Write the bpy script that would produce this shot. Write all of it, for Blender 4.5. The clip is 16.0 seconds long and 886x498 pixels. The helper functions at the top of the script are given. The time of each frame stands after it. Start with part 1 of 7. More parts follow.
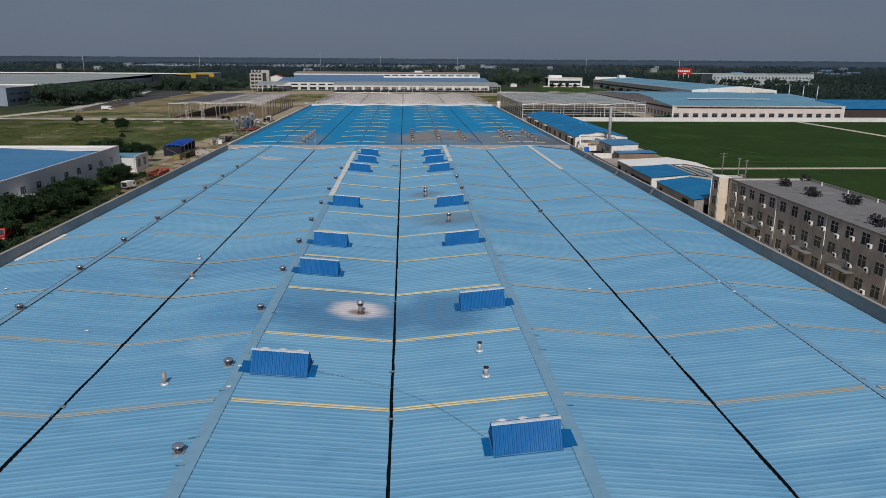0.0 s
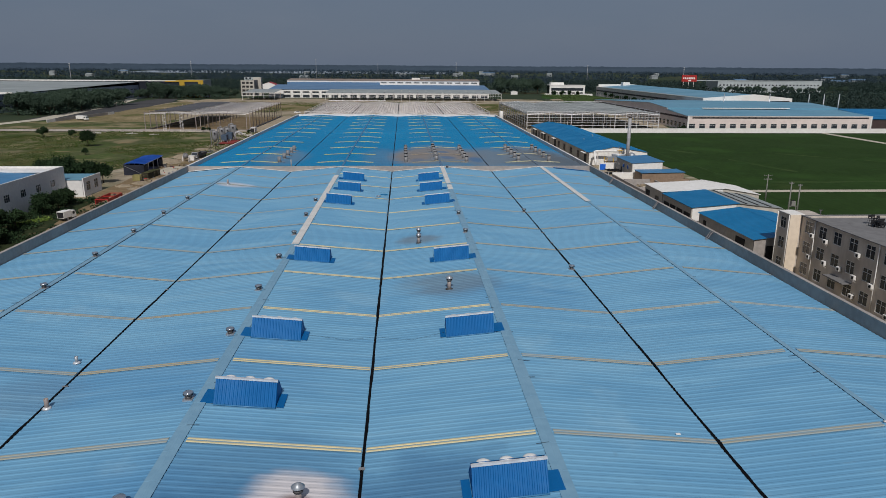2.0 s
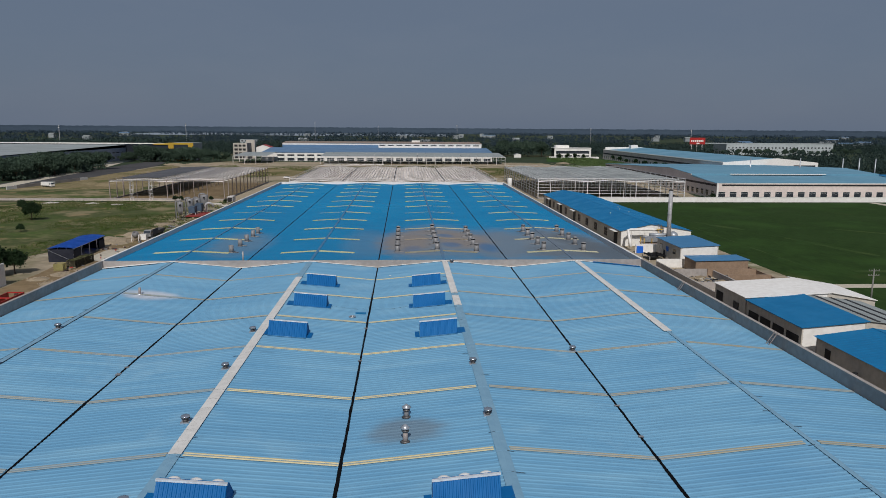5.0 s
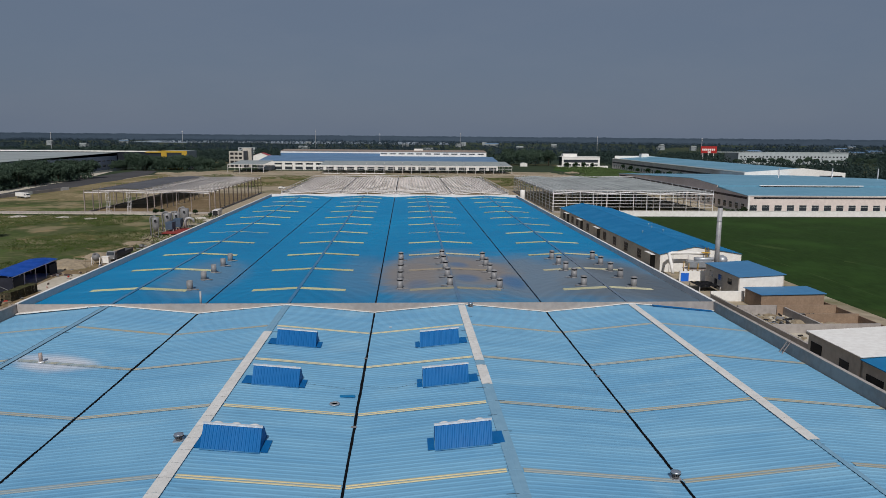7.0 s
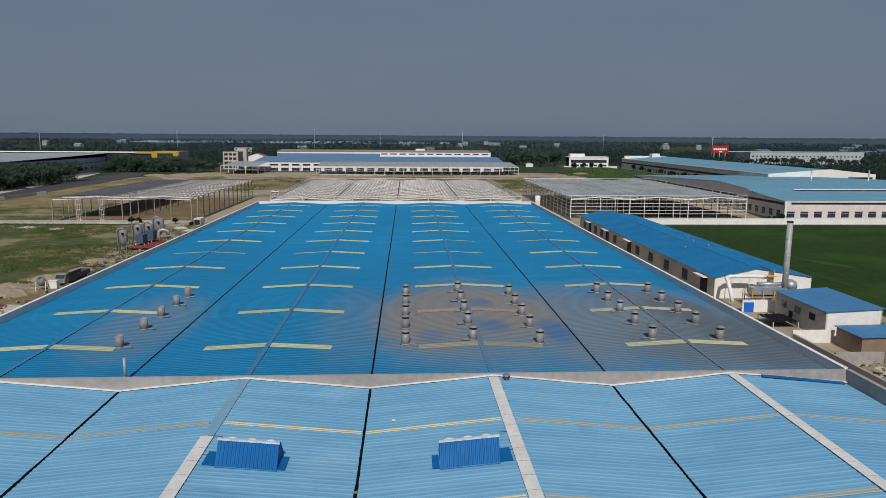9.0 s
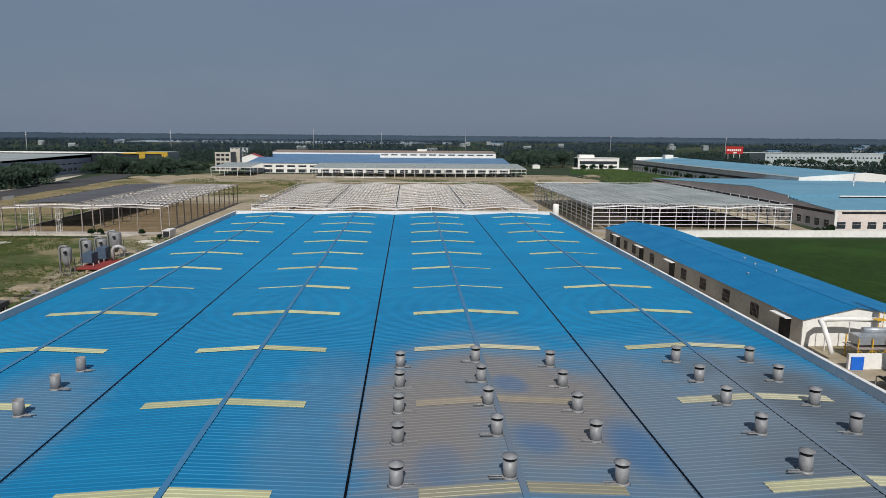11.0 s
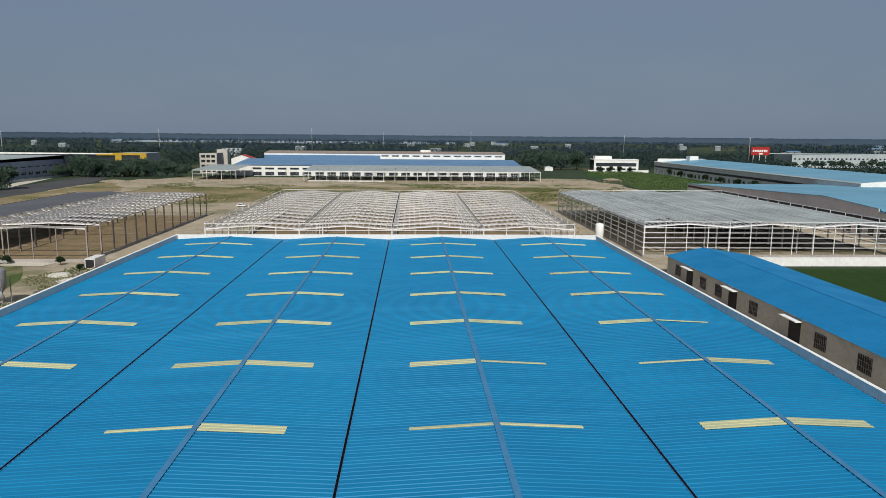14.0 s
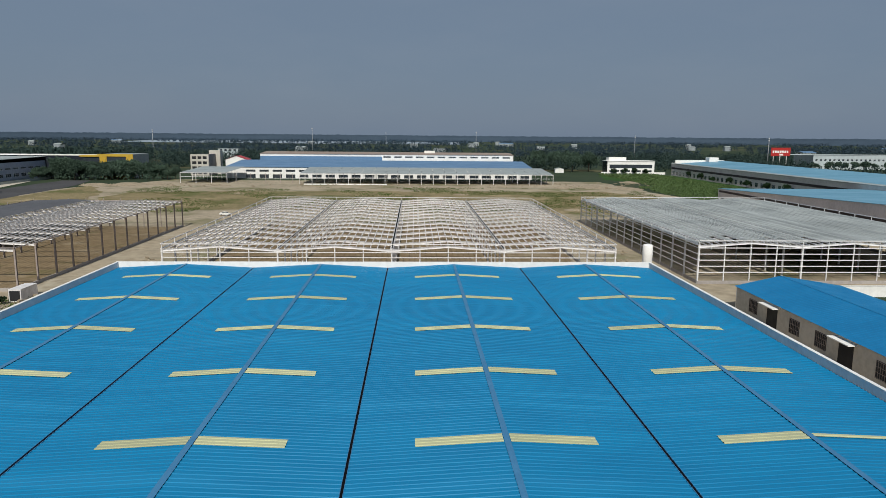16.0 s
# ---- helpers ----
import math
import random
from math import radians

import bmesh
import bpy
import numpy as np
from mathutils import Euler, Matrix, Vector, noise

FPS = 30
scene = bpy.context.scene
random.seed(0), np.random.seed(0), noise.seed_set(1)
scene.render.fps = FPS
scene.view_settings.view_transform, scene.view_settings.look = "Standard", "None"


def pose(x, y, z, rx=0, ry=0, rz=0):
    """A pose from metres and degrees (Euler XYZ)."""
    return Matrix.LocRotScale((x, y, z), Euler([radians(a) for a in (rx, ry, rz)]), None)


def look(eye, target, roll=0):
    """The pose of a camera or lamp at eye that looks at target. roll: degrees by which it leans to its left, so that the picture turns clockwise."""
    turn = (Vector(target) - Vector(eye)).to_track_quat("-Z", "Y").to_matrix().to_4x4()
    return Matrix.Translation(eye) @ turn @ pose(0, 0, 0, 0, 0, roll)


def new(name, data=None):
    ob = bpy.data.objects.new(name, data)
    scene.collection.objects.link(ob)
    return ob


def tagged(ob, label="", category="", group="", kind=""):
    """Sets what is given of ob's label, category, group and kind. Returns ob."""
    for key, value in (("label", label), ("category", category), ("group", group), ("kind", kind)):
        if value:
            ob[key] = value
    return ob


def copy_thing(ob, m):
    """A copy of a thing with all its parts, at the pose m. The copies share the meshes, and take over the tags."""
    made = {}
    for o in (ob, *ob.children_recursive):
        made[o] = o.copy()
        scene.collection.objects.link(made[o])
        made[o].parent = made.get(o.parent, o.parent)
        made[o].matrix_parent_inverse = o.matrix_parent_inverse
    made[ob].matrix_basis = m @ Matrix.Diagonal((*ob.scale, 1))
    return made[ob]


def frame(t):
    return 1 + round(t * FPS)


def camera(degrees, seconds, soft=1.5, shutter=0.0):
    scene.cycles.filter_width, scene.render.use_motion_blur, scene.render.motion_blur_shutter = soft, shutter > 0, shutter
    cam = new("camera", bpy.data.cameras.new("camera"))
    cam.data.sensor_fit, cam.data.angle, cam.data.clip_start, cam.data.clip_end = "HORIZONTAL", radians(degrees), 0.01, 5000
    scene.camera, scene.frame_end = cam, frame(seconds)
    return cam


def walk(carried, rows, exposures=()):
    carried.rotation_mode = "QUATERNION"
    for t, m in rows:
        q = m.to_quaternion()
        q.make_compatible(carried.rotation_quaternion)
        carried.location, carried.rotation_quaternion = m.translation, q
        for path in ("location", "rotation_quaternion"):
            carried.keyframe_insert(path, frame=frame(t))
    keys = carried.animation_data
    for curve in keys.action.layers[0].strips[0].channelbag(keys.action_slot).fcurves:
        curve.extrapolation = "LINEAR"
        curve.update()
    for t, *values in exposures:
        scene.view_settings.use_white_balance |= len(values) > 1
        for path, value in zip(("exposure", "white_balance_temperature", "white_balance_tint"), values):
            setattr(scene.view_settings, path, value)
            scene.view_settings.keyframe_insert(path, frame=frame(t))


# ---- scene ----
cam = camera(65.3, 16.0, soft=0.8)
PATH = [
    (0, (-0.246, -0.589, 33.367), (-0.139, 1.337, 32.837), 0.4),
    (0.5, (0.073, 6.834, 33.232), (0.182, 8.76, 32.703), 0.4),
    (1, (0.439, 14.434, 33.173), (0.55, 16.359, 32.644), 0.4),
    (1.5, (0.923, 21.971, 33.142), (1.034, 23.897, 32.615), 0.4),
    (2, (1.354, 29.411, 33.290), (1.466, 31.341, 32.778), 0.4),
    (2.5, (1.893, 36.513, 33.399), (2.005, 38.45, 32.917), 0.4),
    (3, (2.373, 43.859, 33.447), (2.485, 45.802, 32.987), 0.4),
    (3.5, (2.865, 51.209, 33.516), (2.977, 53.156, 33.075), 0.4),
    (4, (3.371, 58.535, 33.690), (3.484, 60.491, 33.288), 0.4),
    (6.5, (3.24, 94.415, 32.777), (3.348, 96.386, 32.456), 0.5),
    (7, (2.937, 101.507, 32.846), (3.044, 103.478, 32.525), 0.5),
    (7.5, (2.624, 108.516, 32.879), (2.731, 110.487, 32.557), 0.5),
    (8, (2.376, 115.534, 32.963), (2.482, 117.505, 32.641), 0.5),
    (8.5, (2.192, 122.441, 32.990), (2.297, 124.412, 32.667), 0.5),
    (9, (2.148, 130.159, 33.103), (2.253, 132.13, 32.780), 0.4),
    (11.5, (3.243, 171.871, 33.037), (3.342, 173.843, 32.714), 0.5),
    (12, (3.713, 180.832, 32.990), (3.811, 182.803, 32.667), 0.5),
    (12.5, (3.999, 189.454, 32.836), (4.094, 191.425, 32.513), 0.5),
    (13, (3.887, 198.632, 32.756), (3.982, 200.603, 32.434), 0.6),
    (13.5, (3.683, 207.762, 32.746), (3.777, 209.733, 32.423), 0.6),
    (14, (3.688, 216.881, 32.737), (3.779, 218.853, 32.414), 0.5),
    (14.5, (3.536, 225.488, 32.715), (3.625, 227.46, 32.391), 0.5),
    (15, (3.534, 234.243, 32.765), (3.621, 236.215, 32.442), 0.5),
    (15.5, (3.338, 242.638, 32.770), (3.423, 244.61, 32.448), 0.5),
    (16, (3.462, 251.056, 32.792), (3.544, 253.028, 32.469), 0.5),
]
EXPOSURES = [(0, -0.18, 6430, 12), (3.5, -0.14, 6430, 12), (7, -0.08, 6430, 12), (9, 0.0, 6430, 11), (12.5, 0.36, 6450, 8), (16, 0.31, 6450, 7)]
walk(cam, [(t, look(eye, target, roll)) for t, eye, target, roll in PATH], EXPOSURES)

# ---- world, sun ----
world = bpy.data.worlds.new("world")
scene.world = world
world.use_nodes = True
wn, wl = world.node_tree.nodes, world.node_tree.links
sky = wn.new("ShaderNodeTexSky")
sky.sky_type = "NISHITA"
sky.sun_disc = False
sky.sun_elevation = radians(44)
sky.sun_rotation = radians(182)
sky.altitude = 30
sky.air_density = 1.2
sky.dust_density = 1.0
sky.ozone_density = 2.0
haze = wn.new("ShaderNodeMix")
haze.data_type = "RGBA"
haze.inputs[0].default_value = 0.92
# pale veil of high haze: dull at the horizon, brighter overhead
aim = wn.new("ShaderNodeTexCoord")
split = wn.new("ShaderNodeSeparateXYZ")
wl.new(aim.outputs["Generated"], split.inputs[0])
rise = wn.new("ShaderNodeMapRange")
rise.interpolation_type = "SMOOTHSTEP"
rise.inputs[1].default_value = 0.05
rise.inputs[2].default_value = 0.9
wl.new(split.outputs[2], rise.inputs[0])
veil = wn.new("ShaderNodeMix")
veil.data_type = "RGBA"
veil.inputs[6].default_value = (1.75, 2.32, 3.3, 1.0)
veil.inputs[7].default_value = (2.8, 3.3, 4.2, 1.0)
wl.new(rise.outputs[0], veil.inputs[0])
# faint wisps of thin cloud
squash = wn.new("ShaderNodeMapping")
squash.inputs["Scale"].default_value = (1.0, 1.0, 3.0)
wl.new(aim.outputs["Generated"], squash.inputs["Vector"])
wisp = wn.new("ShaderNodeTexNoise")
wisp.inputs["Scale"].default_value = 4.0
wisp.inputs["Detail"].default_value = 6.0
wisp.inputs["Roughness"].default_value = 0.6
wl.new(squash.outputs[0], wisp.inputs["Vector"])
thin = wn.new("ShaderNodeMapRange")
thin.inputs[1].default_value = 0.45
thin.inputs[2].default_value = 0.75
thin.inputs[4].default_value = 0.3
wl.new(wisp.outputs["Fac"], thin.inputs[0])
cloud = wn.new("ShaderNodeMix")
cloud.data_type = "RGBA"
cloud.inputs[7].default_value = (2.3, 2.75, 3.6, 1.0)
wl.new(thin.outputs[0], cloud.inputs[0])
wl.new(veil.outputs[2], cloud.inputs[6])
wl.new(cloud.outputs[2], haze.inputs[7])
wl.new(sky.outputs[0], haze.inputs[6])
wl.new(haze.outputs[2], wn["Background"].inputs["Color"])
wn["Background"].inputs["Strength"].default_value = 0.07

sun = new("sun", bpy.data.lights.new("sun", "SUN"))
sun.data.energy = 3.3
sun.data.angle = radians(0.6)
sun.data.color = (1.0, 0.965, 0.9)
sun.matrix_world = look((-4, -90, 90), (0, 0, 3))


# ---- materials ----
def lin(r, g, b):
    return tuple(((v / 255) / 12.92 if v / 255 <= 0.04045 else ((v / 255 + 0.055) / 1.055) ** 2.4) for v in (r, g, b)) + (1.0,)


def ramp_mix(nt, fac, a, b):
    m = nt.nodes.new("ShaderNodeMix")
    m.data_type = "RGBA"
    nt.links.new(fac, m.inputs[0])
    for sock, v in ((m.inputs[6], a), (m.inputs[7], b)):
        if isinstance(v, tuple):
            sock.default_value = v
        else:
            nt.links.new(v, sock)
    return m.outputs[2]


def map_range(nt, v, a, b, c=0.0, d=1.0):
    m = nt.nodes.new("ShaderNodeMapRange")
    m.interpolation_type = "SMOOTHSTEP"
    nt.links.new(v, m.inputs[0])
    for i, x in zip((1, 2, 3, 4), (a, b, c, d)):
        m.inputs[i].default_value = x
    return m.outputs[0]


def math_node(nt, op, a, b):
    m = nt.nodes.new("ShaderNodeMath")
    m.operation = op
    for sock, v in ((m.inputs[0], a), (m.inputs[1], b)):
        if isinstance(v, (int, float)):
            sock.default_value = v
        else:
            nt.links.new(v, sock)
    return m.outputs[0]


def noise_out(nt, vec, scale, detail=4.0, stretch=None, rough=0.55):
    n = nt.nodes.new("ShaderNodeTexNoise")
    n.inputs["Scale"].default_value = scale
    n.inputs["Detail"].default_value = detail
    n.inputs["Roughness"].default_value = rough
    if stretch:
        mp = nt.nodes.new("ShaderNodeMapping")
        mp.inputs["Scale"].default_value = stretch
        nt.links.new(vec, mp.inputs["Vector"])
        vec = mp.outputs[0]
    nt.links.new(vec, n.inputs["Vector"])
    return n.outputs["Fac"]


def mat(name, base, dark=None, rough=0.6, metal=0.0, fine=3.0, coarse=0.15, bump=0.1, stretch=None, amount=0.6, per_object=0.0, stains=(), spec=0.5, patches=(), wobble=0.9, matte=False):
    """A surface with grain and coarse weathering; stains: (colour, (x, y, radius x, radius y, strength) ...) with ragged edges."""
    m = bpy.data.materials.new(name)
    m.use_nodes = True
    nt = m.node_tree
    bsdf = nt.nodes["Principled BSDF"]
    pos = nt.nodes.new("ShaderNodeNewGeometry").outputs["Position"]
    dark = dark or tuple(c * 0.7 for c in base[:3]) + (1.0,)
    f1 = noise_out(nt, pos, fine, 5, stretch)
    f2 = noise_out(nt, pos, coarse, 4)
    both = math_node(nt, "ADD", math_node(nt, "MULTIPLY", f1, 0.5), math_node(nt, "MULTIPLY", f2, 0.5))
    fac = map_range(nt, both, 0.36, 0.64, 0.0, amount)
    col = ramp_mix(nt, fac, base, dark)
    for colour, sc, lo, hi, st, *grain in patches:
        col = ramp_mix(nt, math_node(nt, "MULTIPLY", map_range(nt, noise_out(nt, pos, sc, 5, grain[0] if grain else None, rough=0.6), lo, hi), st), col, colour)
    soiled = None
    if stains:
        sep = nt.nodes.new("ShaderNodeSeparateXYZ")
        nt.links.new(pos, sep.inputs[0])
        wob = noise_out(nt, pos, 0.22, 4, (1, 1.6, 1))
        streak = noise_out(nt, pos, 0.9, 3, (0.25, 2.2, 1))
        for colour, spots in stains:
            total = None
            for x, y, rx, ry, st in spots:
                dx = math_node(nt, "DIVIDE", math_node(nt, "SUBTRACT", sep.outputs[0], x), rx)
                dy = math_node(nt, "DIVIDE", math_node(nt, "SUBTRACT", sep.outputs[1], y), ry)
                d = math_node(nt, "SQRT", math_node(nt, "ADD", math_node(nt, "MULTIPLY", dx, dx), math_node(nt, "MULTIPLY", dy, dy)), 0)
                d = math_node(nt, "ADD", d, math_node(nt, "MULTIPLY", math_node(nt, "SUBTRACT", math_node(nt, "ADD", wob, math_node(nt, "MULTIPLY", streak, 0.5)), 0.75), wobble))
                v = math_node(nt, "MULTIPLY", map_range(nt, d, 0.45, 1.25, 1.0, 0.0), st)
                total = v if total is None else math_node(nt, "MAXIMUM", total, v)
            col = ramp_mix(nt, total, col, colour)
            soiled = total if soiled is None else math_node(nt, "MAXIMUM", soiled, total)
    if per_object:
        info = nt.nodes.new("ShaderNodeObjectInfo")
        hv = nt.nodes.new("ShaderNodeHueSaturation")
        nt.links.new(map_range(nt, info.outputs["Random"], 0, 1, 1 - per_object, 1 + per_object), hv.inputs["Value"])
        nt.links.new(col, hv.inputs["Color"])
        col = hv.outputs[0]
    nt.links.new(col, bsdf.inputs["Base Color"])
    gloss = map_range(nt, f2, 0.3, 0.7, max(rough - 0.1, 0.02), min(rough + 0.1, 1))
    if matte and soiled is not None:
        gloss = math_node(nt, "ADD", gloss, math_node(nt, "MULTIPLY", soiled, 0.55))
    nt.links.new(gloss, bsdf.inputs["Roughness"])
    bsdf.inputs["Metallic"].default_value = metal
    bsdf.inputs["Specular IOR Level"].default_value = spec
    if bump:
        b = nt.nodes.new("ShaderNodeBump")
        b.inputs["Strength"].default_value = bump
        b.inputs["Distance"].default_value = 0.05
        nt.links.new(f1, b.inputs["Height"])
        nt.links.new(b.outputs[0], bsdf.inputs["Normal"])
    return m


LONG = (0.07, 1.3, 1)
M_ROOF_OLD = mat("faded_blue_roof_sheet", lin(117, 168, 198), lin(98, 152, 187), 0.5, 0, 0.7, 0.05, 0.05, (0.15, 1, 1), 0.9,
    patches=((lin(92, 140, 172), 0.22, 0.6, 0.74, 0.4), (lin(144, 184, 204), 0.1, 0.58, 0.72, 0.4), (lin(96, 128, 150), 1.1, 0.66, 0.76, 0.35),
             (lin(84, 136, 172), 0.5, 0.5, 0.66, 0.24, (0.03, 0.5, 1)), (lin(146, 188, 208), 0.45, 0.55, 0.68, 0.26, (0.05, 0.6, 1)),
             (lin(70, 104, 128), 1.0, 0.68, 0.73, 0.4, LONG), (lin(160, 192, 206), 1.6, 0.66, 0.74, 0.22, LONG)),
    stains=((lin(60, 122, 172), ((-18, 82, 14, 7, 0.32), (-15, 64, 6, 5, 0.3), (14, 100, 9, 5, 0.25), (-36, 76, 9, 6, 0.2), (30, 118, 8, 4, 0.2))),
            (lin(50, 98, 140), ((-5.0, 63.2, 10, 5.5, 0.62), (3.2, 63.6, 5.2, 6.5, 0.6), (-7, 68, 7, 4, 0.4))),
            (lin(104, 108, 112), ((6.6, 104.2, 5.4, 4.8, 0.52), (4.2, 105.6, 4.2, 4.0, 0.3), (3.5, 126, 3.4, 2.6, 0.6), (-27, 79, 4, 4, 0.2))),
            (lin(214, 206, 204), ((-4.8, 65.0, 3.0, 2.5, 0.85), (-33.4, 172.2, 4.2, 2.6, 0.6))),
            (lin(126, 98, 90), ((-4.9, 64.4, 1.1, 0.9, 0.8),))))
M_ROOF_NEW = mat("bright_blue_roof_sheet", lin(20, 116, 160), lin(15, 104, 148), 0.36, 0, 0.7, 0.05, 0.04, (0.15, 1, 1), 0.8, spec=0.17, wobble=0.55, matte=True,
    patches=((lin(40, 128, 172), 0.5, 0.56, 0.68, 0.35, (0.04, 0.6, 1)), (lin(8, 92, 140), 1.0, 0.62, 0.72, 0.35, LONG)),
    stains=((lin(106, 114, 122), ((11, 219, 14, 24, 0.8), (36, 215, 14, 25, 0.88), (24, 217, 12, 23, 0.8), (44, 208, 8, 16, 0.75), (-30.5, 217, 6.5, 17, 0.5), (-4, 218, 6, 20, 0.3))),
            (lin(122, 113, 106), ((4, 219, 7, 16, 0.75), (16, 221, 7, 14, 0.75), (10, 231, 9, 5, 0.65))),
            (lin(72, 77, 83), ((40, 222, 6, 11, 0.55), (43, 208, 7, 14, 0.6), (35, 206, 8, 10, 0.35), (33, 231, 4, 4, 0.3))),
            (lin(34, 92, 138), ((13.2, 214, 2.4, 3.4, 0.5), (20.6, 213, 2.4, 6, 0.6), (12.6, 226, 2.0, 2.6, 0.45), (5, 210, 2, 4, 0.3)))))
M_RIDGE = mat("grey_blue_ridge_flashing", lin(123, 162, 185), lin(104, 144, 170), 0.5, 0, 1.2, 0.2, 0.05)
M_RIDGE_NEW = mat("blue_ridge_flashing", lin(62, 118, 158), lin(50, 102, 142), 0.45, 0, 1.2, 0.2, 0.05,
    stains=((lin(108, 112, 118), ((11, 219, 8, 20, 0.8), (35, 214, 8, 24, 0.8), (23, 217, 8, 20, 0.5))),))
M_SEAM_AND_SHADE = mat("dark_sealant_and_edge_shade", lin(64, 84, 98), lin(48, 64, 78), 0.8, 0, 2.0, 0.4, 0.1)
M_CHROME = mat("polished_aluminium", lin(214, 218, 222), lin(170, 176, 184), 0.22, 0.9, 6.0, 1.0, 0.25)
M_MEMBRANE = mat("pale_ridge_membrane", lin(214, 212, 208), lin(184, 182, 178), 0.7, 0, 1.5, 0.4, 0.1)
M_GUTTER_AND_GAP = mat("black_tar_and_gap_shade", lin(14, 14, 17), lin(8, 8, 10), 0.8, 0, 2.0, 0.5, 0.3, spec=0.08)
M_SKY_OLD = mat("aged_clouded_skylight_sheet", lin(138, 158, 166), lin(126, 156, 176), 0.55, 0, 0.4, 0.06, 0.03, (0.4, 1, 1), 1.0)
M_SKY_RIB = mat("aged_tan_skylight_rib", lin(162, 151, 122), lin(140, 155, 160), 0.55, 0, 0.25, 0.05, 0.03, None, 0.95, per_object=0.08)
M_SKY_WARM = mat("aged_yellow_skylight_rib", lin(214, 198, 150), lin(190, 180, 144), 0.5, 0, 0.4, 0.06, 0.03, None, 0.9, per_object=0.08)
M_SKY_NEW = mat("pale_yellow_skylight_sheet", lin(184, 182, 139), lin(164, 166, 131), 0.2, 0, 0.7, 0.1, 0.03, (0.4, 1, 1), 0.8, per_object=0.12, spec=0.8,
    stains=((lin(134, 122, 106), ((5, 220, 9, 13, 0.95), (15, 220, 9, 13, 0.95))), (lin(176, 170, 146), ((11, 238, 14, 6, 0.8), (36, 222, 14, 22, 0.8))), (lin(120, 112, 100), ((10, 206, 16, 6, 0.7),))))
M_CONCRETE = mat("grey_rendered_concrete", lin(164, 157, 152), lin(128, 122, 119), 0.85, 0, 1.4, 0.12, 0.25)
M_CONCRETE_PALE = mat("pale_rendered_parapet", lin(224, 222, 219), lin(198, 197, 197), 0.8, 0, 1.4, 0.12, 0.15)
M_WHITE = mat("white_painted_wall", lin(232, 230, 226), lin(206, 202, 196), 0.75, 0, 1.2, 0.1, 0.1)
M_SUNLIT_CREAM = mat("sunlit_cream_wall", lin(226, 210, 190), lin(200, 184, 164), 0.8, 0, 1.2, 0.12, 0.1)
M_BEIGE = mat("beige_and_shaded_wall", lin(190, 184, 174), lin(156, 150, 140), 0.85, 0, 1.4, 0.12, 0.2)
M_PINK = mat("pale_pinkish_wall", lin(226, 212, 205), lin(198, 184, 178), 0.8, 0, 1.2, 0.12, 0.1)
M_OFFICE = mat("weathered_grey_brown_render", lin(204, 194, 183), lin(150, 140, 130), 0.9, 0, 0.9, 0.15, 0.25, (1, 1, 0.35))
M_BROWN = mat("dark_maroon_band", lin(70, 56, 54), None, 0.7, 0, 1.5, 0.2, 0.05)
M_BLUE_DEEP = mat("deep_blue_metal_sheet", lin(13, 110, 160), lin(11, 96, 143), 0.55, 0, 1.0, 0.15, 0.04, spec=0.3)
M_BLUE_GREY = mat("grey_blue_metal_roof", lin(101, 149, 171), lin(84, 129, 153), 0.5, 0, 0.6, 0.04, 0.04)
M_BLUE_MID = mat("mid_blue_metal_roof", lin(64, 124, 168), lin(52, 106, 148), 0.5, 0, 0.6, 0.06, 0.04)
M_BLUE_FAR = mat("dull_blue_metal_roof", lin(92, 124, 156), lin(78, 108, 140), 0.5, 0, 0.6, 0.04, 0.04)
M_FILTER = mat("dull_navy_sheet_steel", lin(74, 92, 112), lin(54, 68, 86), 0.6, 0.1, 1.5, 0.3, 0.05)
M_GREY_ROOF = mat("grey_metal_roof", lin(154, 160, 158), lin(122, 128, 128), 0.55, 0.05, 0.6, 0.04, 0.04)
M_SHEETS = mat("loose_grey_roof_sheet", lin(162, 166, 163), lin(128, 133, 132), 0.6, 0, 0.5, 0.06, 0.04, (1, 0.1, 1), 0.9, per_object=0.16)
M_DARK_ROOF = mat("dark_grey_roof_sheet", lin(88, 89, 93), lin(74, 75, 80), 0.8, 0, 0.6, 0.05, 0.04, spec=0.15)
M_GF = mat("dark_blue_grey_cladding", lin(150, 158, 174), lin(126, 134, 150), 0.7, 0, 0.6, 0.05, 0.04, spec=0.3)
M_BITUMEN = mat("grey_bitumen_roof", lin(120, 119, 119), lin(94, 93, 94), 0.9, 0, 1.0, 0.12, 0.2, patches=((lin(66, 62, 62), 0.28, 0.6, 0.68, 0.7), (lin(146, 142, 138), 0.12, 0.58, 0.7, 0.5)))
M_STEEL = mat("primed_grey_steel", lin(230, 226, 224), lin(190, 184, 182), 0.55, 0.2, 1.5, 0.3, 0.04)
M_STEEL_RUST = mat("weathered_reddish_steel", lin(164, 152, 146), lin(126, 112, 108), 0.65, 0.2, 1.5, 0.3, 0.05)
M_STEEL_WHITE = mat("white_primed_steel", lin(230, 228, 228), lin(200, 198, 198), 0.5, 0.1, 1.5, 0.3, 0.03)
M_GALV = mat("galvanised_metal", lin(178, 182, 188), lin(140, 146, 152), 0.4, 0.55, 2.0, 0.5, 0.05)
M_DARK_STEEL = mat("dull_dark_steel", lin(96, 94, 94), lin(62, 60, 62), 0.5, 0.4, 2.0, 0.5, 0.05)
M_SILVER = mat("bright_aluminium_foil", lin(232, 234, 236), lin(190, 194, 200), 0.35, 0.35, 3.0, 1.0, 0.2)
M_TUBE = mat("grey_coated_duct", lin(170, 170, 172), lin(132, 132, 134), 0.55, 0.15, 2.0, 0.6, 0.05)
